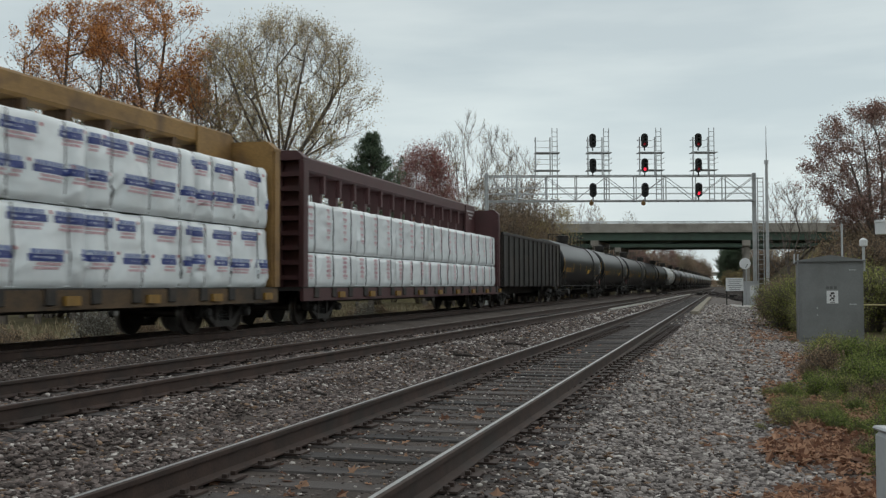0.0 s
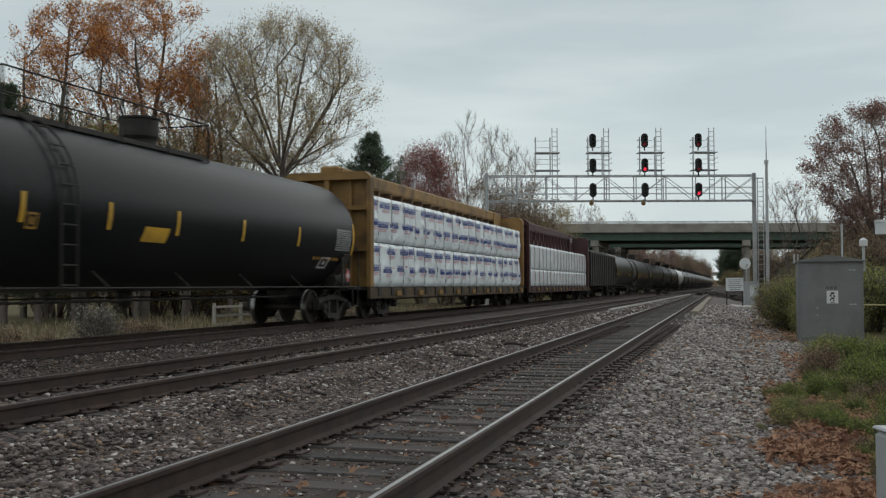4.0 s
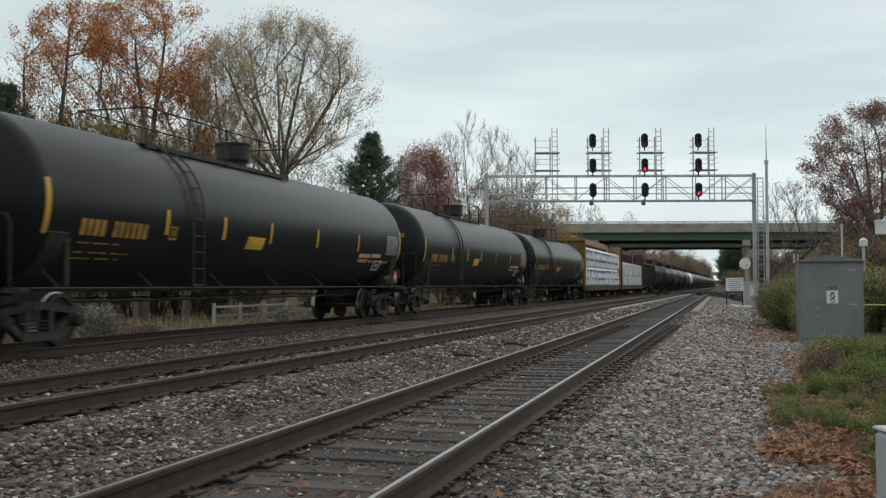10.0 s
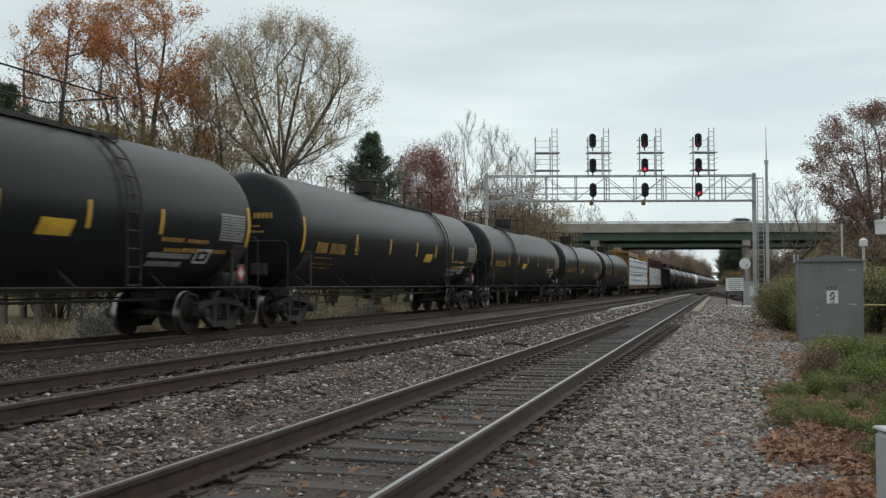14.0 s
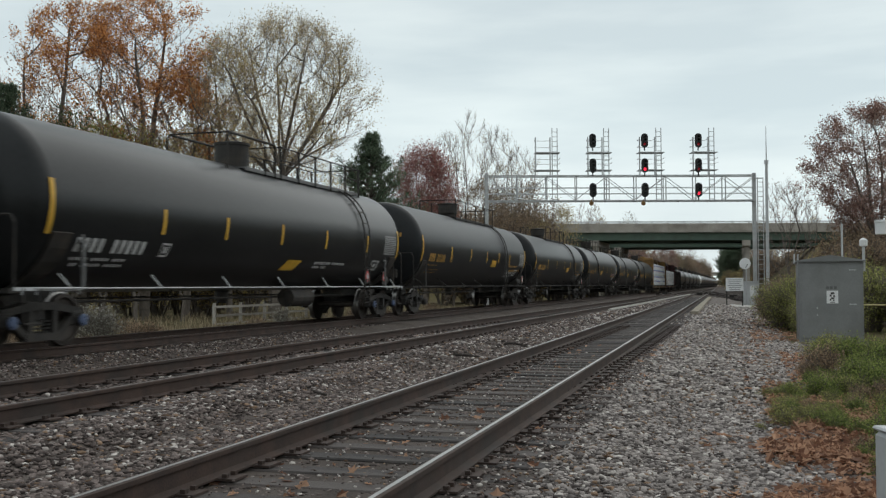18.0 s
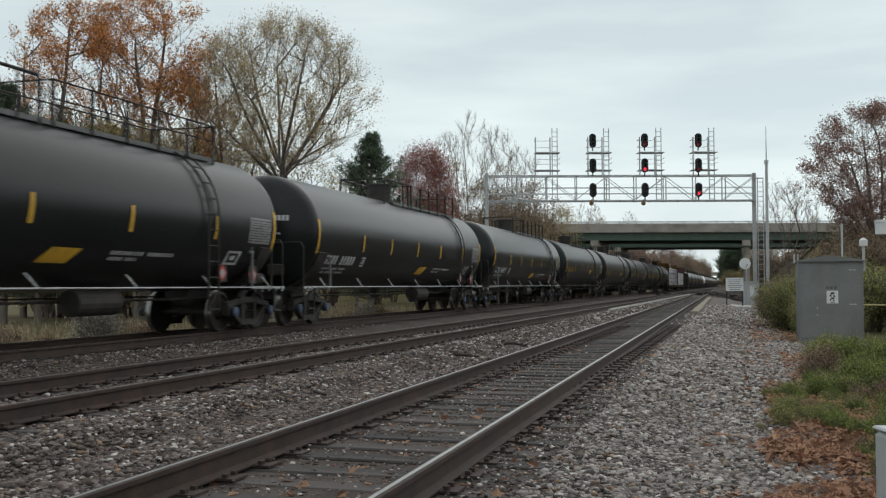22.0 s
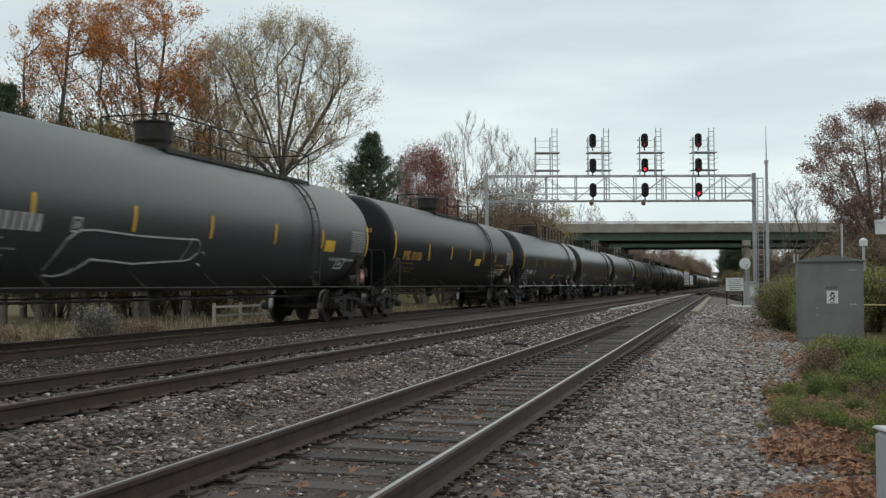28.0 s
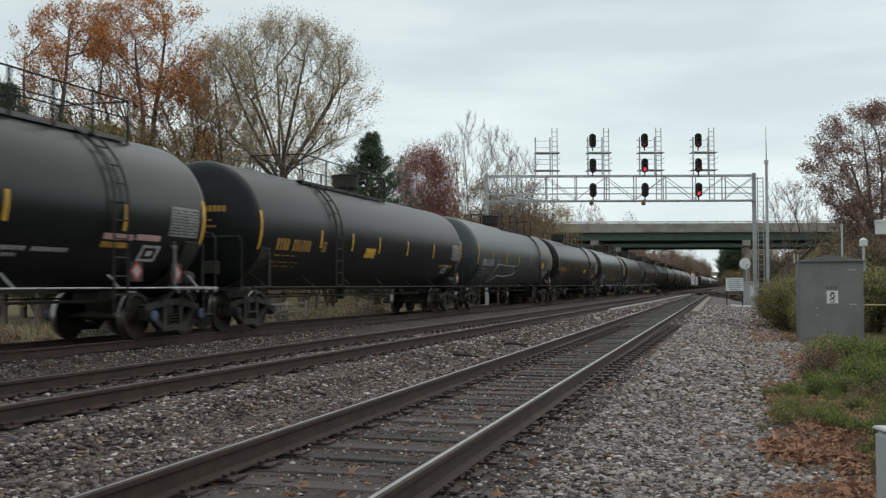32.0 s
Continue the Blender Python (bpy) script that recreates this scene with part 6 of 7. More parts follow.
def leaf_mesh(name, c, size, rng, aspect=0.6, upright=0.0, lie=1.0):
    n = len(c)
    u = rng.normal(size=(n, 3))
    u[:, 2] += upright * 4
    u /= np.linalg.norm(u, axis=1, keepdims=True)
    w = np.cross(u, rng.normal(size=(n, 3)))
    w /= np.linalg.norm(w, axis=1, keepdims=True)
    s = size * rng.uniform(0.6, 1.35, (n, 1))
    u, w = u * s, w * s * aspect
    u[:, 2] *= lie
    w[:, 2] *= lie
    quad = np.stack([c - u * 0.5, c + w * 0.5 + u * 0.1, c + u * 0.55, c - w * 0.5 + u * 0.1], 1).reshape(-1, 3)
    me = bpy.data.meshes.new(name)
    me.vertices.add(4 * n)
    me.vertices.foreach_set("co", quad.reshape(-1).astype(np.float32))
    me.loops.add(4 * n)
    me.loops.foreach_set("vertex_index", np.arange(4 * n, dtype=np.int32))
    me.polygons.add(n)
    me.polygons.foreach_set("loop_start", np.arange(0, 4 * n, 4, dtype=np.int32))
    me.update(calc_edges=True)
    return me


def curled_leaves(name, c, size, rng):
    """Dry leaves lying about: five-pointed halves folded along the midrib and curled at the edge."""
    n = len(c)
    half = np.array([(-0.5, 0, 0), (-0.22, 0.3, 0.1), (-0.05, 0.2, 0.04), (0.16, 0.42, 0.2), (0.22, 0.16, 0.05), (0.55, 0, 0.06)])
    shape = np.concatenate([half, half * np.array([1, -1, 1])])
    a = rng.uniform(0, 2 * math.pi, n)
    tilt, roll = rng.normal(0, 0.3, n), rng.normal(0, 0.35, n)
    s = size * rng.uniform(0.5, 1.5, n)
    p = shape[None] * s[:, None, None] * np.stack([np.ones(n), rng.uniform(0.7, 1.2, n), rng.uniform(-0.4, 1.6, n)], 1)[:, None, :]
    y, z = p[..., 1] * np.cos(roll)[:, None] - p[..., 2] * np.sin(roll)[:, None], p[..., 1] * np.sin(roll)[:, None] + p[..., 2] * np.cos(roll)[:, None]
    x, z = p[..., 0] * np.cos(tilt)[:, None] - z * np.sin(tilt)[:, None], p[..., 0] * np.sin(tilt)[:, None] + z * np.cos(tilt)[:, None]
    q = np.stack([x * np.cos(a)[:, None] - y * np.sin(a)[:, None], x * np.sin(a)[:, None] + y * np.cos(a)[:, None], z], -1) + c[:, None, :]
    faces = [[0, 2, 1], [0, 5, 4, 2], [2, 4, 3], [6, 7, 8], [6, 8, 10, 11], [8, 9, 10]]
    out = []
    for k in range(n):
        out += [[12 * k + i for i in f] for f in faces]
    me = bpy.data.meshes.new(name)
    me.from_pydata(q.reshape(-1, 3).tolist(), [], out)
    return me


def plant(name, growth, bark, crowns, label, category, m, group=""):
    t = thing(name, None, None, label, category, group, m=m)
    wood = growth.wood("trunk")
    wood.materials.append(bark)
    wood.materials.append(PALE_BARK if bark is PALE_BARK else TWIG)
    child("trunk", wood, t)
    for nm, me, mat in crowns:
        me.materials.append(mat)
        child(nm, me, t)
    return t


def clumps(seed, level, also=None):
    """Leaves stay in uneven patches of the crown."""
    return lambda p: noise.noise((p.x * 0.42 + seed * 9, p.y * 0.42, p.z * 0.46)) > level and (also is None or also(p))


def tree_at(r, a):
    p = site(r, a)
    return pose(p.x, p.y, ground_z(p.x, p.y) - 0.1)


DOME = lambda h, b, w: [(b, w * 0.25), (b + (h - b) * 0.2, w * 0.38), (b + (h - b) * 0.45, w * 0.48), (b + (h - b) * 0.68, w * 0.46), (b + (h - b) * 0.86, w * 0.33), (b + (h - b) * 0.96, w * 0.17), (h, 0.1)]


def grown(seed, height, base, width, n, trunk, lean=(0, 0), outline=None, **more):
    return Growth(seed).crown(height, base * 0.8, outline or DOME(height, base, width), n, trunk, lean, **more)


# big russet oaks behind the train
def oak(seed, h, base, w, n, trunk, at, label, top, share, lower, **more):
    """top: height over which the crown is leafy throughout; below it the leaves stay at the rim."""
    g = grown(seed, h, base, w, n, trunk, limbs=10, sweep=(24, 78), reach=0.55, twigs=6, **more)
    rim = lambda p: p.z > top or math.hypot(p.x, p.y) > w * 0.36
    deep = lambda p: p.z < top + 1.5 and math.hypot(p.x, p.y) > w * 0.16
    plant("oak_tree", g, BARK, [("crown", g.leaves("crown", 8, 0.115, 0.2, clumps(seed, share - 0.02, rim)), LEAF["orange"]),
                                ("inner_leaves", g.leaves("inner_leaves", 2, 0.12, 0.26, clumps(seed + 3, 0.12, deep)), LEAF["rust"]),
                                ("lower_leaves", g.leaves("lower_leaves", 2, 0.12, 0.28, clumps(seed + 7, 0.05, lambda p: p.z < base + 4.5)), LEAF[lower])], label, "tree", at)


oak(11, 18.6, 5.2, 9.0, 620, 0.34, tree_at(-20.6, 58), "tall oak with russet orange leaves, half bare inside", 13.5, -0.06, "olive", lean=(-0.6, 0))
oak(23, 19.6, 5.6, 8.6, 620, 0.32, tree_at(-17.3, 59), "tall oak with dense orange top leaves", 12.6, -0.14, "rust")
oak(27, 15.2, 5.0, 7.0, 380, 0.24, tree_at(-15.6, 62), "smaller oak with dull rust leaves", 11.5, 0.15, "olive")
g = grown(24, 15.0, 4.0, 8.5, 420, 0.24, reach=0.8, limbs=6)
plant("oak_tree", g, BARK, [("crown", g.leaves("crown", 2, 0.14, 0.25, clumps(15, -0.1)), LEAF["redbrown"])], "smaller oak with thin brown leaves", "tree", tree_at(-27.2, 66))
# spreading tree with sparse olive leaves
g = grown(37, 17.8, 11.2, 11.0, 760, 0.36, (0.7, 0), outline=[(9.0, 2.2), (10.0, 4.0), (11.5, 4.8), (13.5, 5.0), (15.3, 4.3), (16.6, 3.0), (17.4, 1.4)], reach=0.85, twigs=6, forks=0.3, rise=0.5, limbs=16, sweep=(6, 76), lumps=0.4)
plant("maple_tree", g, BARK, [("crown", g.leaves("crown", 4, 0.085, 0.2, clumps(9, -0.3)), LEAF["tan"]), ("inner_leaves", g.leaves("inner_leaves", 2, 0.1, 0.25, clumps(19, 0.05)), LEAF["olive"])], "spreading tree with thin olive yellow leaves", "tree", tree_at(-9.9, 60))
g = grown(41, 17.2, 6.0, 5.8, 380, 0.2, (-0.6, 0), reach=0.85, twigs=6, forks=0.25, rise=1.0, limbs=7, sweep=(45, 82))
plant("young_maple_tree", g, BARK, [("crown", g.leaves("crown", 3, 0.1, 0.2, clumps(4, -0.25)), LEAF["olive"])], "slender tree with thin olive leaves", "tree", tree_at(-13.2, 63))
# smaller trees that fill the wood below the crowns
def young(seed, h, w, n, leaf, per, at, label, size=0.13):
    g = grown(seed, h, h * 0.22, w, n, 0.13, reach=0.7, twigs=5, limbs=5, sweep=(35, 80))
    plant("young_tree", g, BARK, [("crown", g.leaves("crown", per, size, 0.34, clumps(seed, -0.12)), LEAF[leaf])], label, "tree", at, "young trees in the wood")


for k, (r, a, h, w, leaf) in enumerate(((-20.0, 55, 11.4, 4.6, "darkgreen"), (-16.9, 56, 11.2, 5.0, "yellowgreen"), (-18.4, 55, 10.6, 4.6, "yellowgreen"), (-14.6, 57, 10.4, 4.4, "olive"), (-25.0, 68, 13.0, 6.0, "darkgreen"), (-22.2, 66, 12.4, 5.6, "yellowgreen"), (-19.8, 70, 12.4, 6.2, "darkgreen"), (-18.6, 64, 11.4, 5.0, "yellowgreen"),
                                       (-16.6, 68, 12.6, 6.0, "brown"), (-15.0, 66, 11.2, 5.2, "olive"), (-13.4, 69, 11.8, 5.6, "olive"), (-11.6, 72, 11.4, 5.4, "brown"), (-9.2, 74, 10.8, 5.0, "olive"), (-6.6, 78, 11.0, 5.4, "brown"))):
    young(200 + k, h, w, 200, leaf, 3, tree_at(r, a), {"darkgreen": "young tree with dark green leaves", "yellowgreen": "young tree with yellow-green leaves", "rust": "young tree with rust brown leaves",
                                                        "brown": "young tree with dry brown leaves", "olive": "young tree with thin olive leaves"}[leaf])
for k, (r, a, h, w, leaf) in enumerate(((3.4, 98, 10.8, 6.5, "brown"), (6.2, 99, 11.6, 6.5, "brown"), (8.8, 101, 11.0, 6.0, "brown"), (1.0, 97, 9.4, 6.0, "brown"), (-1.6, 99, 9.0, 5.5, "olive"), (11.4, 104, 9.6, 5.5, "olive"))):
    young(220 + k, h + 0.8, w, 220, leaf, 7, tree_at(r, a), "young tree with dry brown leaves" if leaf == "brown" else "young tree with thin olive leaves", 0.11)
# red round tree
g = grown(53, 13.9, 4.0, 6.0, 460, 0.22, reach=0.5, lumps=0.15)
plant("red_maple_tree", g, BARK, [("crown", g.leaves("crown", 9, 0.12, 0.5, clumps(7, -0.95, lambda p: p.z > 4.5)), LEAF["maroon"])], "rounded tree with dark red leaves", "tree", tree_at(-1.6, 90))
# bare pale trees
BARE = []
for k, (r, a, h, w, s) in enumerate(((2.8, 100, 17.9, 6.4, 61), (0.3, 104, 16.4, 5.5, 67), (5.6, 103, 16.6, 5.2, 71), (7.9, 106, 15.4, 5.6, 73))):
    g = grown(s, h + 1.2, 4.0, w, 320, 0.15, reach=0.75, twigs=6, forks=0.3, limbs=8, sweep=(55, 85), rise=1.5)
    BARE.append(plant("bare_tree", g, PALE_BARK, [("crown", g.leaves("crown", 1, 0.1, 0.15, clumps(2, 0.12)), LEAF["olive"])], "tall thin tree, almost bare, with pale bark", "tree", tree_at(r, a), "bare trees behind the train"))


def build_pine(seed, height, width, label, m):
    r = random.Random(seed)
    g = Growth(seed)
    g.tube([Vector((0, 0, 0)), Vector((0.05, 0, height * 0.5)), Vector((0, 0.05, height))], [0.2, 0.13, 0.03], 8)
    pts = []
    z = height * 0.12
    while z < height * 0.98:
        f = (z / height - 0.12) / 0.86
        reach = width / 2 * (0.75 + 1.3 * f - 1.95 * f ** 2 + 0.25 * (f < 0.5)) * r.uniform(0.75, 1.15)
        for k in range(9):
            a = r.uniform(0, 6.3)
            ln = reach * r.uniform(0.6, 1.12)
            d = Vector((math.cos(a), math.sin(a), r.uniform(0.05, 0.55)))
            p0 = Vector((0, 0, z))
            p1 = p0 + d * ln * 0.6
            p2 = p1 + (d + Vector((0, 0, 0.35))) * ln * 0.4
            g.tube([p0, p1, p2], [0.05, 0.03, 0.012], 4)
            for q in range(9):
                t = r.uniform(0.35, 1.0)
                c = p0.lerp(p1, t / 0.6) if t < 0.6 else p1.lerp(p2, (t - 0.6) / 0.4)
                for _ in range(14):
                    pts.append(c + Vector((r.gauss(0, 0.11), r.gauss(0, 0.11), r.gauss(0.08, 0.1))))
        z += height * 0.03
    rng = np.random.default_rng(seed)
    me = leaf_mesh("needles", np.array([p[:] for p in pts]), 0.22, rng, 0.16, 0.25)
    return plant("pine_tree", g, BARK, [("needles", me, LEAF["pine"])], label, "tree", m)


build_pine(5, 10.3, 5.0, "dark green pine with ragged outline", tree_at(-3.9, 55))
build_pine(8, 13.0, 6.0, "large dark pine behind the train", tree_at(-23.3, 54))
build_pine(9, 10.6, 5.0, "dark pine at the edge of the woods", tree_at(-21.5, 54))

# right bank tree
g = grown(83, 13.4, 5.0, 9.4, 640, 0.3, reach=0.6, limbs=10, sweep=(20, 80))
plant("oak_tree", g, BARK, [("crown", g.leaves("crown", 8, 0.12, 0.2, clumps(6, -0.2, lambda p: p.z > 4)), LEAF["redbrown"])], "broad tree with faded red-brown leaves", "tree", tree_at(29.9, 70))
g = grown(85, 9.0, 2.2, 5.0, 200, 0.16, reach=0.7)
plant("bare_tree", g, PALE_BARK, [("crown", g.leaves("crown", 1, 0.12, 0.16, clumps(6, 0.1)), LEAF["brown"])], "small bare grey tree on the bank", "tree", tree_at(26.0, 76))


# brush: a few shrubs, copied
def shrub(seed, height, width, leaf, per, size, label, name="shrub", stems=9, bark=None):
    g = Growth(seed)
    for k in range(stems):
        a = g.r.uniform(0, 6.3)
        d = Vector((math.cos(a) * 0.45, math.sin(a) * 0.45, 1)).normalized()
        g.limb(Vector((math.cos(a) * 0.12, math.sin(a) * 0.12, 0)), d, 1.0, 0.018, 1, [None, (6, 38, 0.55, 0.15, 0.02), (4, 42, 0.6, 0.2, 0.02), (0, 0, 0, 0.2, 0)])
    g.fit(height, width)
    return plant(name, g, bark or BARK, [("foliage", g.leaves("foliage", per, size, 0.09 * height ** 0.5), LEAF[leaf])], label, "shrub", pose(0, 0, -60), "")


def scatter(master, spots, group):
    """Sets the first at the first spot and copies it to the others: (x, y, scale)."""
    tagged(master, group=group)
    for k, (x, y, s) in enumerate(spots):
        m = pose(x, y, ground_z(x, y) - 0.05, 0, 0, (x * 137 + y * 71) % 360) @ Matrix.Diagonal((s, s, s * (0.85 + 0.3 * ((x * 7.3 + y * 3.1) % 1)), 1))
        if k == 0:
            master.matrix_basis = m
        else:
            copy_thing(master, m)


def spread(seed, n, x0, x1, y0, y1, s0, s1):
    r = random.Random(seed)
    return [(r.uniform(x0, x1), r.uniform(y0, y1), r.uniform(s0, s1)) for _ in range(n)]


def verge(seed, n, y0, y1, off0, off1, s0, s1):
    """Spots along the bank, whose edge draws away from the track as it goes on."""
    r = random.Random(seed)
    out = []
    for _ in range(n):
        y = r.uniform(y0, y1)
        out.append((0.095 * y + r.uniform(off0, off1), y, r.uniform(s0, s1)))
    return out


green = shrub(101, 1.0, 1.3, "green", 6, 0.055, "leafy green shrub on the bank")
scatter(green, spread(75, 16, 1.55, 2.7, 14, 23, 0.6, 1.0) + spread(72, 6, 0.85, 1.5, 11.6, 16, 0.32, 0.6) + spread(74, 8, 0.45, 1.1, 10.8, 14, 0.25, 0.4) + verge(61, 16, 12.5, 23, -0.5, 0.7, 0.3, 0.6) + verge(64, 10, 10.6, 13, -0.3, 0.5, 0.12, 0.25) + [(0.95, 11.0, 0.42), (1.12, 10.7, 0.36), (1.05, 11.4, 0.4), (1.2, 9.1, 0.5), (1.08, 8.7, 0.34), (1.14, 9.6, 0.46), (0.95, 9.3, 0.26), (0.92, 8.5, 0.2), (1.3, 10.2, 0.62)] + verge(51, 8, 11, 19, 0.7, 2.4, 0.95, 1.3) + verge(41, 4, 8.8, 11.5, 0.3, 1.0, 0.35, 0.6) + verge(42, 6, 9, 12.5, 0.55, 1.6, 0.55, 0.9) + verge(2, 6, 18, 27, 1.5, 3.2, 0.8, 1.2) + verge(43, 3, 10, 15, -0.3, 0.3, 0.16, 0.28), "shrubs along the bank")
weedy = shrub(102, 0.85, 1.2, "weed", 3, 0.05, "olive green weed in leaf litter")
scatter(weedy, spread(76, 12, 1.5, 2.8, 14, 24, 0.6, 1.0) + spread(73, 16, 0.25, 1.05, 10.8, 14.8, 0.28, 0.5) + verge(62, 12, 12, 22, -0.5, 0.7, 0.35, 0.6) + verge(52, 5, 11, 20, 0.8, 2.6, 0.95, 1.3) + spread(53, 4, -18.5, -16.2, 12, 60, 0.6, 1.0) + verge(44, 5, 10.3, 14.5, -0.85, 0.2, 0.16, 0.34) + spread(43, 8, 3.0, 3.8, 22, 25, 0.4, 0.7) + verge(45, 4, 14, 18, 0.0, 0.6, 0.2, 0.3) + verge(46, 5, 10, 14, 0.4, 0.9, 0.4, 0.6) + verge(47, 4, 10.5, 16, 0.1, 0.7, 0.26, 0.42), "shrubs along the bank")
twig = shrub(103, 1.0, 1.0, "brown", 3, 0.06, "dry brown twiggy shrub")
scatter(twig, verge(63, 9, 11.5, 23, -0.7, 0.6, 0.3, 0.65) + verge(5, 8, 9.5, 15, -0.4, 0.7, 0.2, 0.38) + verge(15, 8, 12, 20, 0.7, 1.6, 0.6, 0.9) + verge(48, 5, 10.5, 15, 0.0, 0.7, 0.3, 0.45) + spread(6, 24, -19, -15.4, 12, 62, 0.9, 1.5) + verge(54, 3, 11, 20, 0.9, 2.0, 0.8, 1.1), "shrubs along the bank")
aster = shrub(108, 1.3, 0.9, "aster", 3, 0.05, "weed with pale seed heads beside the track")
scatter(aster, [(-15.9, 22.5, 1.1), (-16.3, 23.4, 1.0), (-16.0, 34, 0.8), (-16.6, 44, 0.9)], "weeds behind the tracks")
tallb = shrub(104, 3.2, 2.6, "brown", 12, 0.075, "tall brown autumn shrub", stems=14)
scatter(tallb, spread(20, 6, 1.1, 2.0, 35, 43, 0.45, 0.75) + spread(19, 7, 2.2, 3.8, 31, 46, 0.5, 0.8) + spread(7, 8, 4.4, 8, 32, 46, 0.65, 0.95) + spread(8, 7, 4.0, 9, 46, 72, 0.6, 0.9) + spread(9, 7, 9, 17, 34, 60, 0.9, 1.3), "brush on the bank")
tallo = shrub(105, 3.0, 2.4, "weed", 6, 0.075, "tall yellow-green autumn shrub", stems=14)
scatter(tallo, spread(10, 12, 2.8, 5, 33, 52, 0.7, 1.05) + spread(11, 6, 3.0, 8, 29.5, 40, 0.6, 0.9) + spread(13, 8, 1.9, 3.0, 29.5, 35, 0.5, 0.7) + spread(14, 8, 1.25, 2.1, 34, 41, 0.5, 0.85) + spread(17, 5, 1.9, 2.7, 32, 38, 0.6, 0.85), "brush on the bank")
wood_a = shrub(106, 6.5, 5.0, "olive", 9, 0.14, "thicket of small olive-brown trees", name="thicket", stems=16)
spots = []
r7 = random.Random(77)
for k in range(14):
    p = site(r7.uniform(9, 18), r7.uniform(112, 136))
    spots.append((p.x, p.y, r7.uniform(0.75, 1.15)))
for k in range(16):
    p = site(r7.uniform(-8, 10), r7.uniform(112, 140))
    spots.append((p.x, p.y, r7.uniform(0.9, 1.5)))
for k in range(16):
    p = site(r7.uniform(-34, -12), r7.uniform(72, 92))
    spots.append((p.x, p.y, r7.uniform(0.8, 1.3)))
for k in range(11):
    p = site(r7.uniform(-27, -12.5), r7.uniform(62, 70))
    spots.append((p.x, p.y, r7.uniform(1.35, 1.65)))
for k in range(10):
    p = site(r7.uniform(47, 66), r7.uniform(100, 138))
    spots.append((p.x, p.y, r7.uniform(0.9, 1.4)))
for k in range(10):
    a = r7.uniform(92, 118)
    p = site(a * r7.uniform(0.365, 0.44), a)
    spots.append((p.x, p.y, r7.uniform(0.75, 1.1)))
for k in range(7):
    spots.append((r7.uniform(-1.6, 2.5), r7.uniform(192, 235), r7.uniform(0.8, 1.15)))
scatter(wood_a, spots, "thickets by the line")
wood_b = shrub(107, 6.0, 5.0, "brown", 9, 0.14, "thicket of small brown trees", name="thicket", stems=16)
spots = []
for k in range(18):
    p = site(r7.uniform(-30, 8), r7.uniform(92, 125))
    spots.append((p.x, p.y, r7.uniform(0.9, 1.5)))
for k in range(16):
    p = site(r7.uniform(4, 9.5), r7.uniform(108, 122))
    spots.append((p.x, p.y, r7.uniform(1.05, 1.55)))
for k in range(34):
    spots.append((r7.uniform(-36, -17.5), r7.uniform(188, 480), r7.uniform(0.9, 1.5)))
for k in range(26):
    spots.append((r7.uniform(4.5, 18), r7.uniform(188, 480), r7.uniform(0.9, 1.5)))
for k in range(14):
    a = r7.uniform(58, 80)
    p = site(a * r7.uniform(0.392, 0.46), a)
    spots.append((p.x, p.y, r7.uniform(0.5, 0.78)))
for k in range(30):
    spots.append((r7.uniform(14, 40), r7.uniform(-75, 30), r7.uniform(0.7, 1.2)))
for k in range(12):
    spots.append((r7.uniform(-17.5, -15.2), r7.uniform(330, 560), r7.uniform(1.2, 1.7)))
scatter(wood_b, spots, "thickets by the line")

# trees further off, copied from the near ones
far_kinds = [o for o in bpy.data.objects if o.parent is None and o.name.split(".")[0] in ("bare_tree", "oak_tree", "young_maple_tree") and "orange" not in o["label"] and "rust" not in o["label"]]
r8 = random.Random(8)
far = []
# the wood behind the camera, on the far side of the bank
for k in range(30):
    x, y, s = r8.uniform(24, 60), r8.uniform(-75, 34), r8.uniform(0.6, 0.9)
    copy_thing(far_kinds[k % len(far_kinds)], pose(x, y, ground_z(x, y) - 0.1, 0, 0, r8.uniform(0, 360)) @ Matrix.Diagonal((s, s, s, 1)))
for k in range(34):
    a = r8.uniform(200, 520)
    far.append((a * r8.uniform(-0.42, 0.19), a))
for k in range(16):
    a = r8.uniform(200, 520)
    far.append((a * r8.uniform(0.315, 0.5), a))
beyond = [(r8.uniform(-28, -18), r8.uniform(190, 470)) for k in range(44)] + [(r8.uniform(6, 20), r8.uniform(188, 480)) for k in range(12)] + [(r8.uniform(0.5, 8), r8.uniform(265, 480)) for k in range(12)] + [(r8.uniform(-19, -16.5), r8.uniform(330, 520)) for k in range(9)]
for k, (x, y) in enumerate(beyond):
    s = r8.uniform(0.6, 0.9)
    copy_thing(far_kinds[(k * 3) % len(far_kinds)], pose(x, y, ground_z(x, y) - 0.1, 0, 0, r8.uniform(0, 360)) @ Matrix.Diagonal((s, s, s, 1)))
for k in range(10):
    far.append((r8.uniform(-36, -14), r8.uniform(78, 110)))
for k in range(6):
    far.append((r8.uniform(44, 56), r8.uniform(80, 110)))
for k, (r, a) in enumerate(far):
    p = site(r, a)
    src = far_kinds[k % len(far_kinds)]
    s = r8.uniform(0.55, 0.95)
    copy_thing(src, pose(p.x, p.y, ground_z(p.x, p.y) - 0.1, 0, 0, r8.uniform(0, 360)) @ Matrix.Diagonal((s, s, s, 1)))
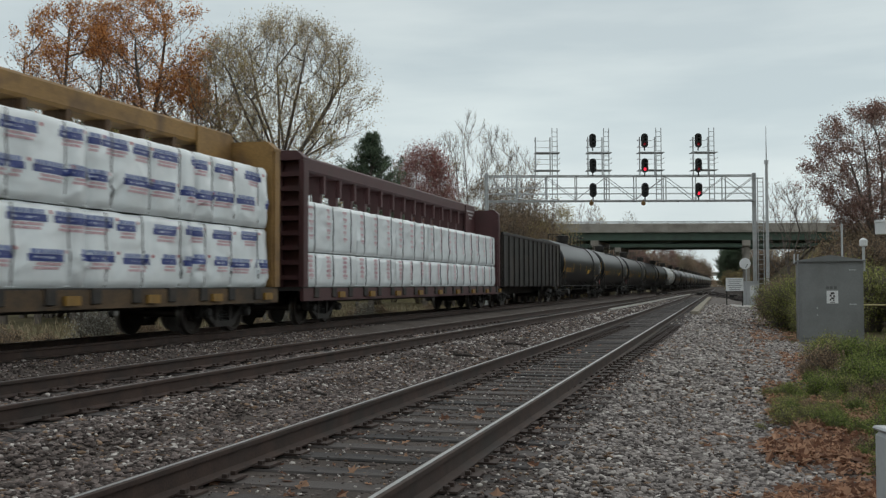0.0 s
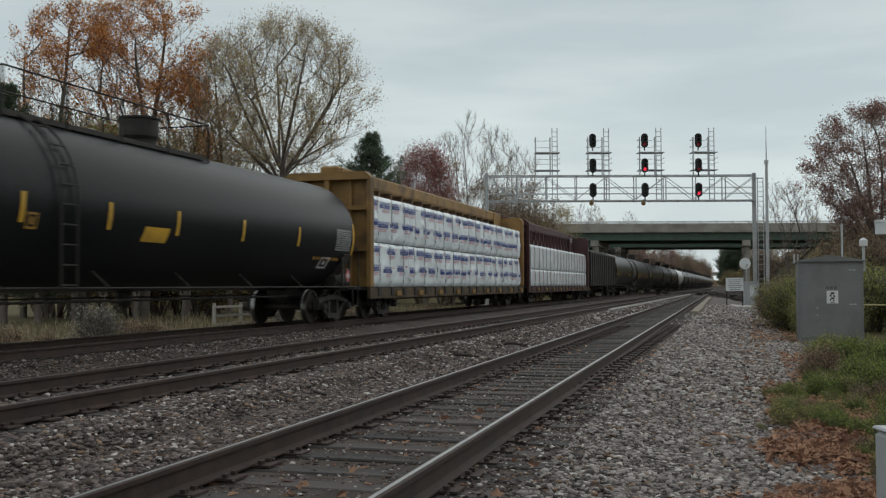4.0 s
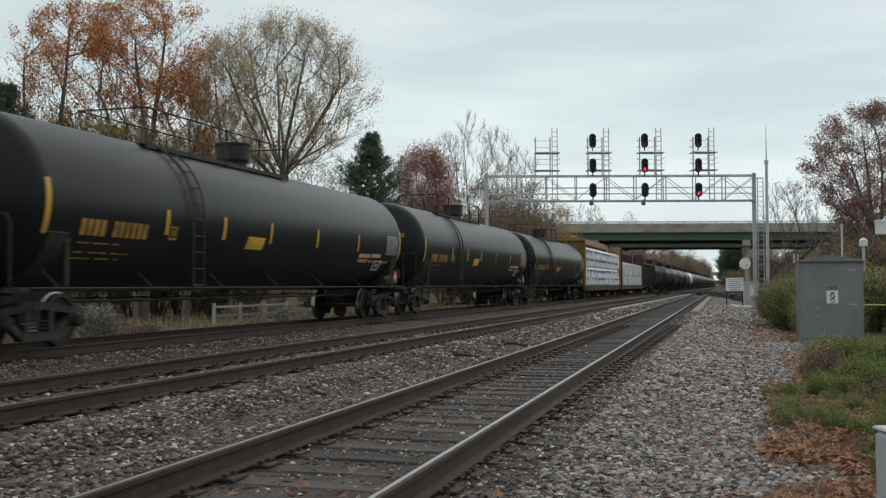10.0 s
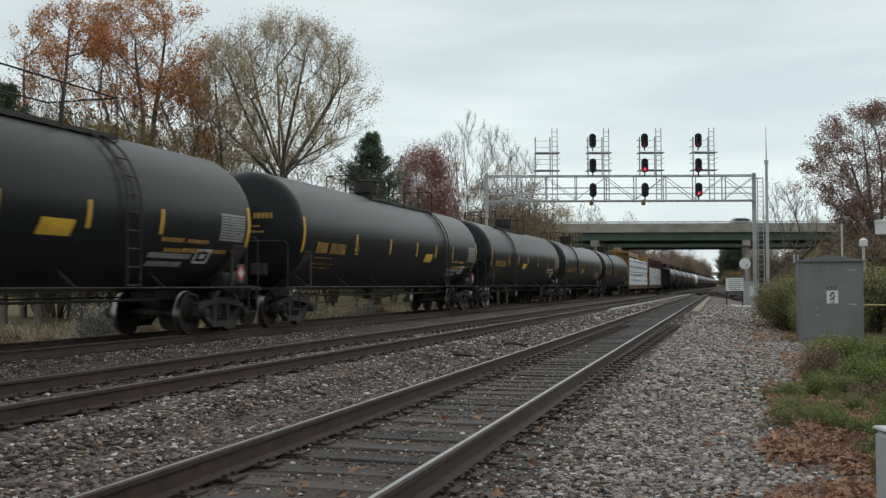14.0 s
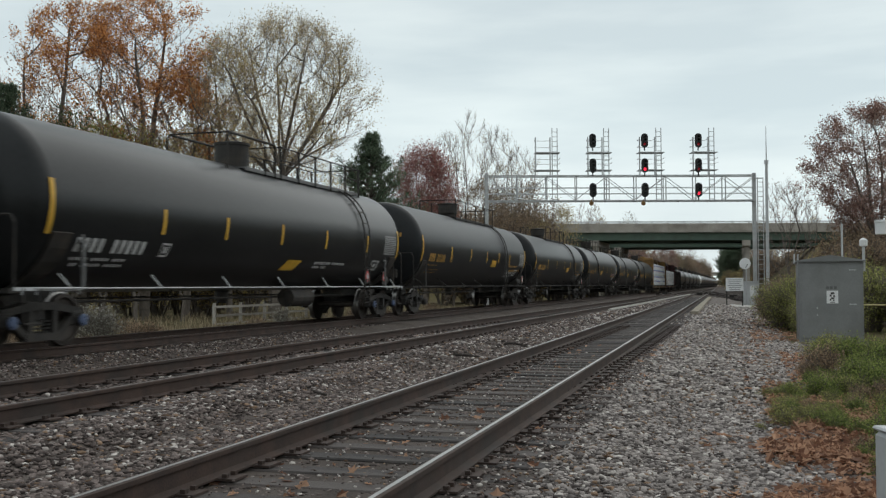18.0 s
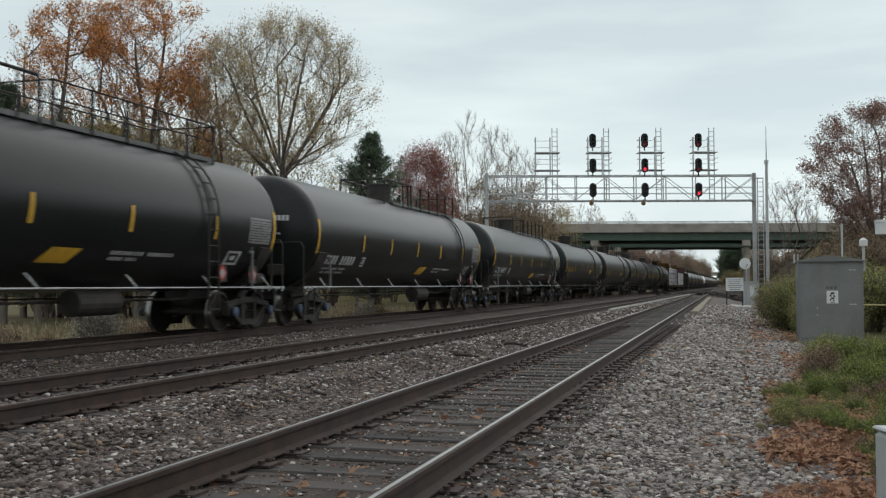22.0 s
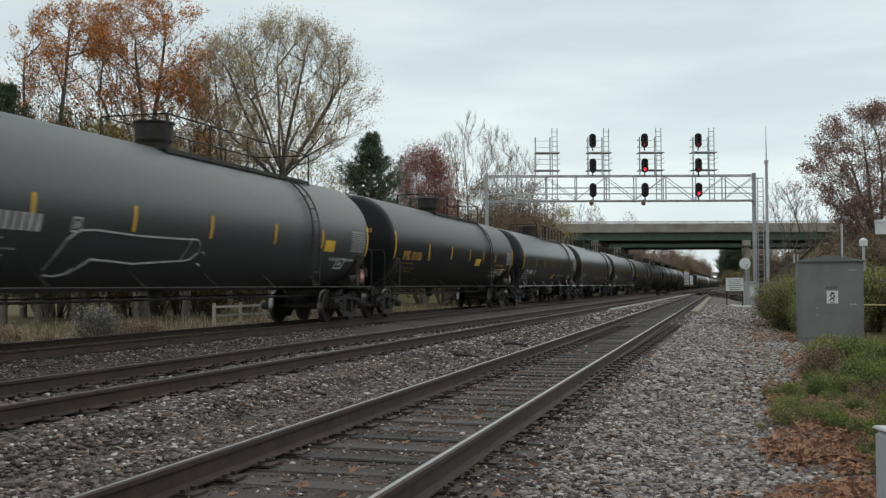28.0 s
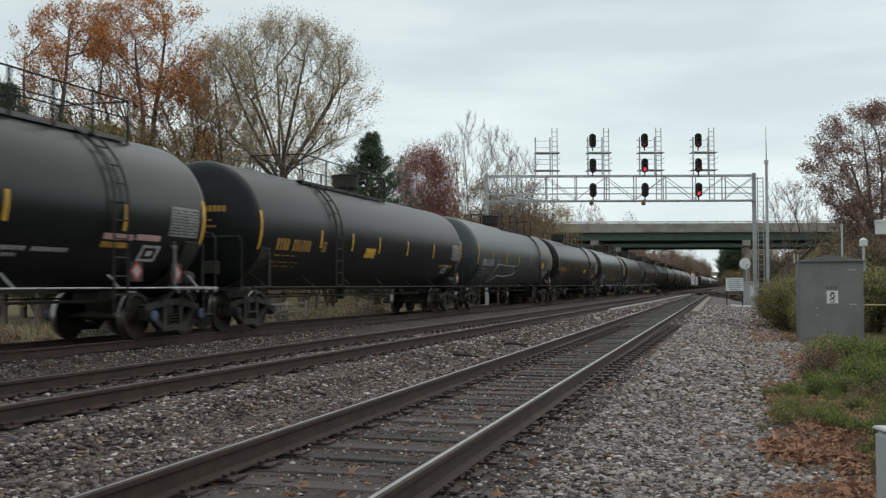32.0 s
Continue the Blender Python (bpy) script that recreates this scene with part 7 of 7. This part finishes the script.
for k, (r, a, s) in enumerate(((31, 226, 1.05), (34, 228, 1.12), (36.5, 232, 1.0), (41, 236, 0.98), (44, 240, 1.0), (27, 226, 1.05))):
    p = site(r, a)
    copy_thing(far_kinds[(2 * k) % len(far_kinds)], pose(p.x, p.y, ground_z(p.x, p.y), 0, 0, 70 * k) @ Matrix.Diagonal((s, s, s, 1)))


green_kind = [o for o in bpy.data.objects if o.parent is None and o.name.split(".")[0] == "pine_tree"][0]
for k, (r, a, s) in enumerate(((57.7, 206, 0.8), (58.5, 209, 0.92), (59.4, 212, 1.0), (60.5, 215, 1.05), (61.5, 218, 1.05), (62.5, 214, 1.0), (59.0, 207, 0.85), (60.2, 206, 0.95), (63.5, 222, 1.1))):
    p = site(r, a)
    copy_thing(green_kind, pose(p.x, p.y, ground_z(p.x, p.y), 0, 0, 70 * k) @ Matrix.Diagonal((s, s, s, 1)))


def far_woods():
    """The wood line on the horizon, one rough mass of leaf clumps."""
    rng = np.random.default_rng(4)
    pts = []
    for k in range(340):
        ang = rng.uniform(-0.75, 0.8)
        gap = 0.261 < math.tan(ang) < 0.284       # low scrub where the line goes on
        a = rng.uniform(520, 700)
        h = rng.uniform(3, 4.5) if gap else rng.uniform(8, 14)
        p = site(math.tan(ang) * a, a)
        n = 380
        q = rng.normal(size=(n, 3)).clip(-2.2, 2.2) * np.array([3.4, 3.4, h * 0.24]) + np.array([p.x, p.y, h * 0.52])
        q[:, 2] = np.clip(q[:, 2], -0.5, None)
        pts.append(q)
    me = leaf_mesh("far_woods", np.concatenate(pts), 0.85, rng, 0.8)
    me.materials.append(LEAF["brown"])
    tagged(new("far_woods", me), "distant line of brown autumn woods", "woods", kind="stuff")


far_woods()


def ground_cover():
    rng = np.random.default_rng(12)

    def band(n, x0, x1, y0, y1, lift):
        x, y = rng.uniform(x0, x1, n), y0 + (y1 - y0) * rng.uniform(0, 1, n) ** 1.4
        return np.array([(a, b, ground_z(a, b) + lift * rng.uniform(0.3, 1)) for a, b in zip(x, y)])
    # fallen leaves along the bank and blown onto the stone
    c = np.concatenate([band(3000, 0.3, 2.6, 6.5, 16, 0.03), band(1900, 0.15, 1.35, 6.3, 9.8, 0.07), band(3200, 0.3, 1.9, 9, 14, 0.06), band(1500, 0.75, 2.4, 11, 23, 0.05), band(900, 0.3, 1.6, 28, 46, 0.04), band(900, -0.5, 0.6, 7, 40, 0.03), band(260, -4.0, -1.2, 5, 22, 0.02)])
    keep = [0.6 * noise.noise((p[0] * 1.3, p[1] * 0.8, 0)) + 0.6 * min(1.0, (p[0] - 0.02)) > rng.uniform(-0.15, 0.55) or p[0] < -1 for p in c]
    me = curled_leaves("fallen_leaves", c[np.array(keep)], 0.1, rng)
    me.materials.append(LEAF["litter"])
    tagged(new("fallen_leaves", me), "brown fallen leaves over the bank and ballast", "leaves", kind="stuff")
    # dry grass behind the far track and on the bank
    c = np.concatenate([band(16000, -21, -14.9, 6, 75, 0.25), band(5000, -32, -20, 12, 80, 0.35)])
    me = leaf_mesh("dry_grass", c, 0.42, rng, 0.09, 0.9)
    me.materials.append(LEAF["straw"])
    tagged(new("dry_grass", me), "dry straw-coloured grass beside the line", "grass", kind="stuff")
    c = np.concatenate([band(5000, -21, -15.2, 6, 60, 0.18), band(1600, 1.6, 4, 9, 30, 0.05)])
    me = leaf_mesh("green_grass", c, 0.2, rng, 0.1, 0.9)
    me.materials.append(LEAF["yellowgreen"])
    tagged(new("green_grass", me), "patches of green grass beside the line", "grass", kind="stuff")


ground_cover()


def build_stones():
    r = random.Random(3)
    grey, pale, gravel, brown = [], [], [], []

    def lay(n, x0, x1, y0, y1, s0, s1, share, sink=0.0):
        for _ in range(n):
            y = r.uniform(y0, y1)
            x = r.uniform(x0, x1)
            if not -0.74 * y - 1.2 < x - 0.0 < 0.2 * y + 1.0:
                continue
            s = r.uniform(s0, s1) * r.choice((0.7, 0.85, 1, 1, 1.2))
            for c in (XA + swing(y), XB, XC):
                if abs(abs(x - c) - 0.7525) < 0.1:
                    s = 0
            if abs(x - XA - swing(y)) < 1.3:
                s *= 0.62
            if s:
                (brown if r.random() < 0.07 else pale if r.random() < share else gravel if x > -1.3 + swing(y) else grey).append((x, y, ground_z(x, y) + s * 0.25 - sink, s))
    lay(25000, -1.35, 1.1, 5.0, 13, 0.012, 0.034, 0.16)
    lay(17000, -1.7, 1.25, 13, 34, 0.02, 0.042, 0.4)
    lay(6000, 0.6, 2.0, 17, 27.5, 0.016, 0.028, 0.5)
    lay(7000, -2.3, 1.2, 34, 70, 0.04, 0.065, 0.34)
    lay(26000, -5.9, -3.9, 4.5, 15, 0.012, 0.034, 0.1)
    lay(12000, -5.9, -3.9, 15, 40, 0.024, 0.042, 0.18)
    lay(4000, -5.8, -4.0, 40, 80, 0.045, 0.07, 0.3)
    lay(16000, -11.2, -8.0, 8, 26, 0.019, 0.032, 0.1)
    lay(5000, -7.4, -6.0, 7, 30, 0.028, 0.042, 0.08)
    lay(2200, -3.9, -1.3, 4.5, 18, 0.014, 0.026, 0.3, -0.03)
    lay(6000, -3.9, -1.3, 4.5, 16, 0.018, 0.04, 0.14, 0.004)
    lay(5000, -1.8, -1.15, 4.8, 32, 0.016, 0.034, 0.2, -0.012)
    lay(2500, -3.9, -1.3, 16, 40, 0.03, 0.05, 0.12, 0.012)
    lay(2500, -13.6, -10.6, 10, 30, 0.03, 0.045, 0.06)
    stones("ballast_stones", "broken grey ballast stone", M["stone"], grey)
    stones("gravel_stones", "grey gravel beside the near track", M["gravel_stone"], gravel)
    stones("brown_ballast_stones", "rust-stained brown stones among the ballast", M["brown_stone"], brown)
    stones("pale_ballast_stones", "pale stones among the ballast", M["pale_stone"], pale)


build_stones()
dark_wood = material("dark_dead_wood", (0.018, 0.014, 0.012), (0.06, 0.048, 0.04), 0.9, scale=4, fine=40, bump=0.4)
stick = NB()
for a, b, r0, r1 in (((-0.62, 0.05, 0.03), (-0.36, 0.1, 0.08), 0.02, 0.032), ((-0.36, 0.1, 0.08), (-0.02, 0.03, 0.09), 0.032, 0.034), ((-0.02, 0.03, 0.09), (0.34, 0.02, 0.06), 0.034, 0.028),
                     ((0.34, 0.02, 0.06), (0.64, -0.07, 0.03), 0.028, 0.014), ((-0.36, 0.1, 0.08), (-0.55, 0.22, 0.1), 0.02, 0.01), ((0.2, 0.02, 0.07), (0.36, 0.14, 0.12), 0.016, 0.008)):
    beam(stick, a, b, r0, 7, 0, r1)
stick = thing("fallen_branch", stick, dark_wood, "dark crooked branch lying on the ballast", "branch", "fallen branches", m=pose(-5.22, 11.18, -0.27, 0, 0, -11))
copy_thing(stick, pose(-4.75, 17.4, -0.27, 0, 0, 40) @ Matrix.Diagonal((0.6, 0.6, 0.8, 1)))
copy_thing(stick, pose(-4.55, 21.0, -0.27, 0, 0, -25) @ Matrix.Diagonal((0.6, 0.6, 0.8, 1)))


def motions():
    steps = [k for k in range(0, 33)]
    for ob, y in TRAIN:
        m = ob.matrix_basis.copy()
        rows = []
        for t in steps:
            r = m.copy()
            r.translation = (m.translation.x, y + travelled(t), m.translation.z)
            rows.append((t, r))
        walk(ob, rows)
    for n, (ob, passing, speed) in enumerate(ROAD_CARS):
        t0, t1 = passing - (32 + 55) / speed, passing + (118 - 12 * n - 32) / speed
        times = sorted({0.0, 32.0} | {t for t in [t0 + (t1 - t0) * k / 12 for k in range(13)] if 0 < t < 32})
        rows = []
        for t in times:
            r = ob.matrix_basis.copy()
            r.translation = site(32 + (min(max(t, t0), t1) - passing) * speed, 148.5, 8.77)
            rows.append((t, r))
        walk(ob, rows)
    spin = [(k / 15, travelled(k / 15) / WHEEL_R) for k in range(0, 481)]
    for ob, y in TRAIN:
        if not -260 < y < 70:
            continue
        for ws in ob.children_recursive:
            if ws.name.startswith("wheelset"):
                p = ws.matrix_basis.translation.copy()
                walk(ws, [(t, Matrix.Translation(p) @ Matrix.Rotation(-a, 4, "X")) for t, a in spin])


motions()
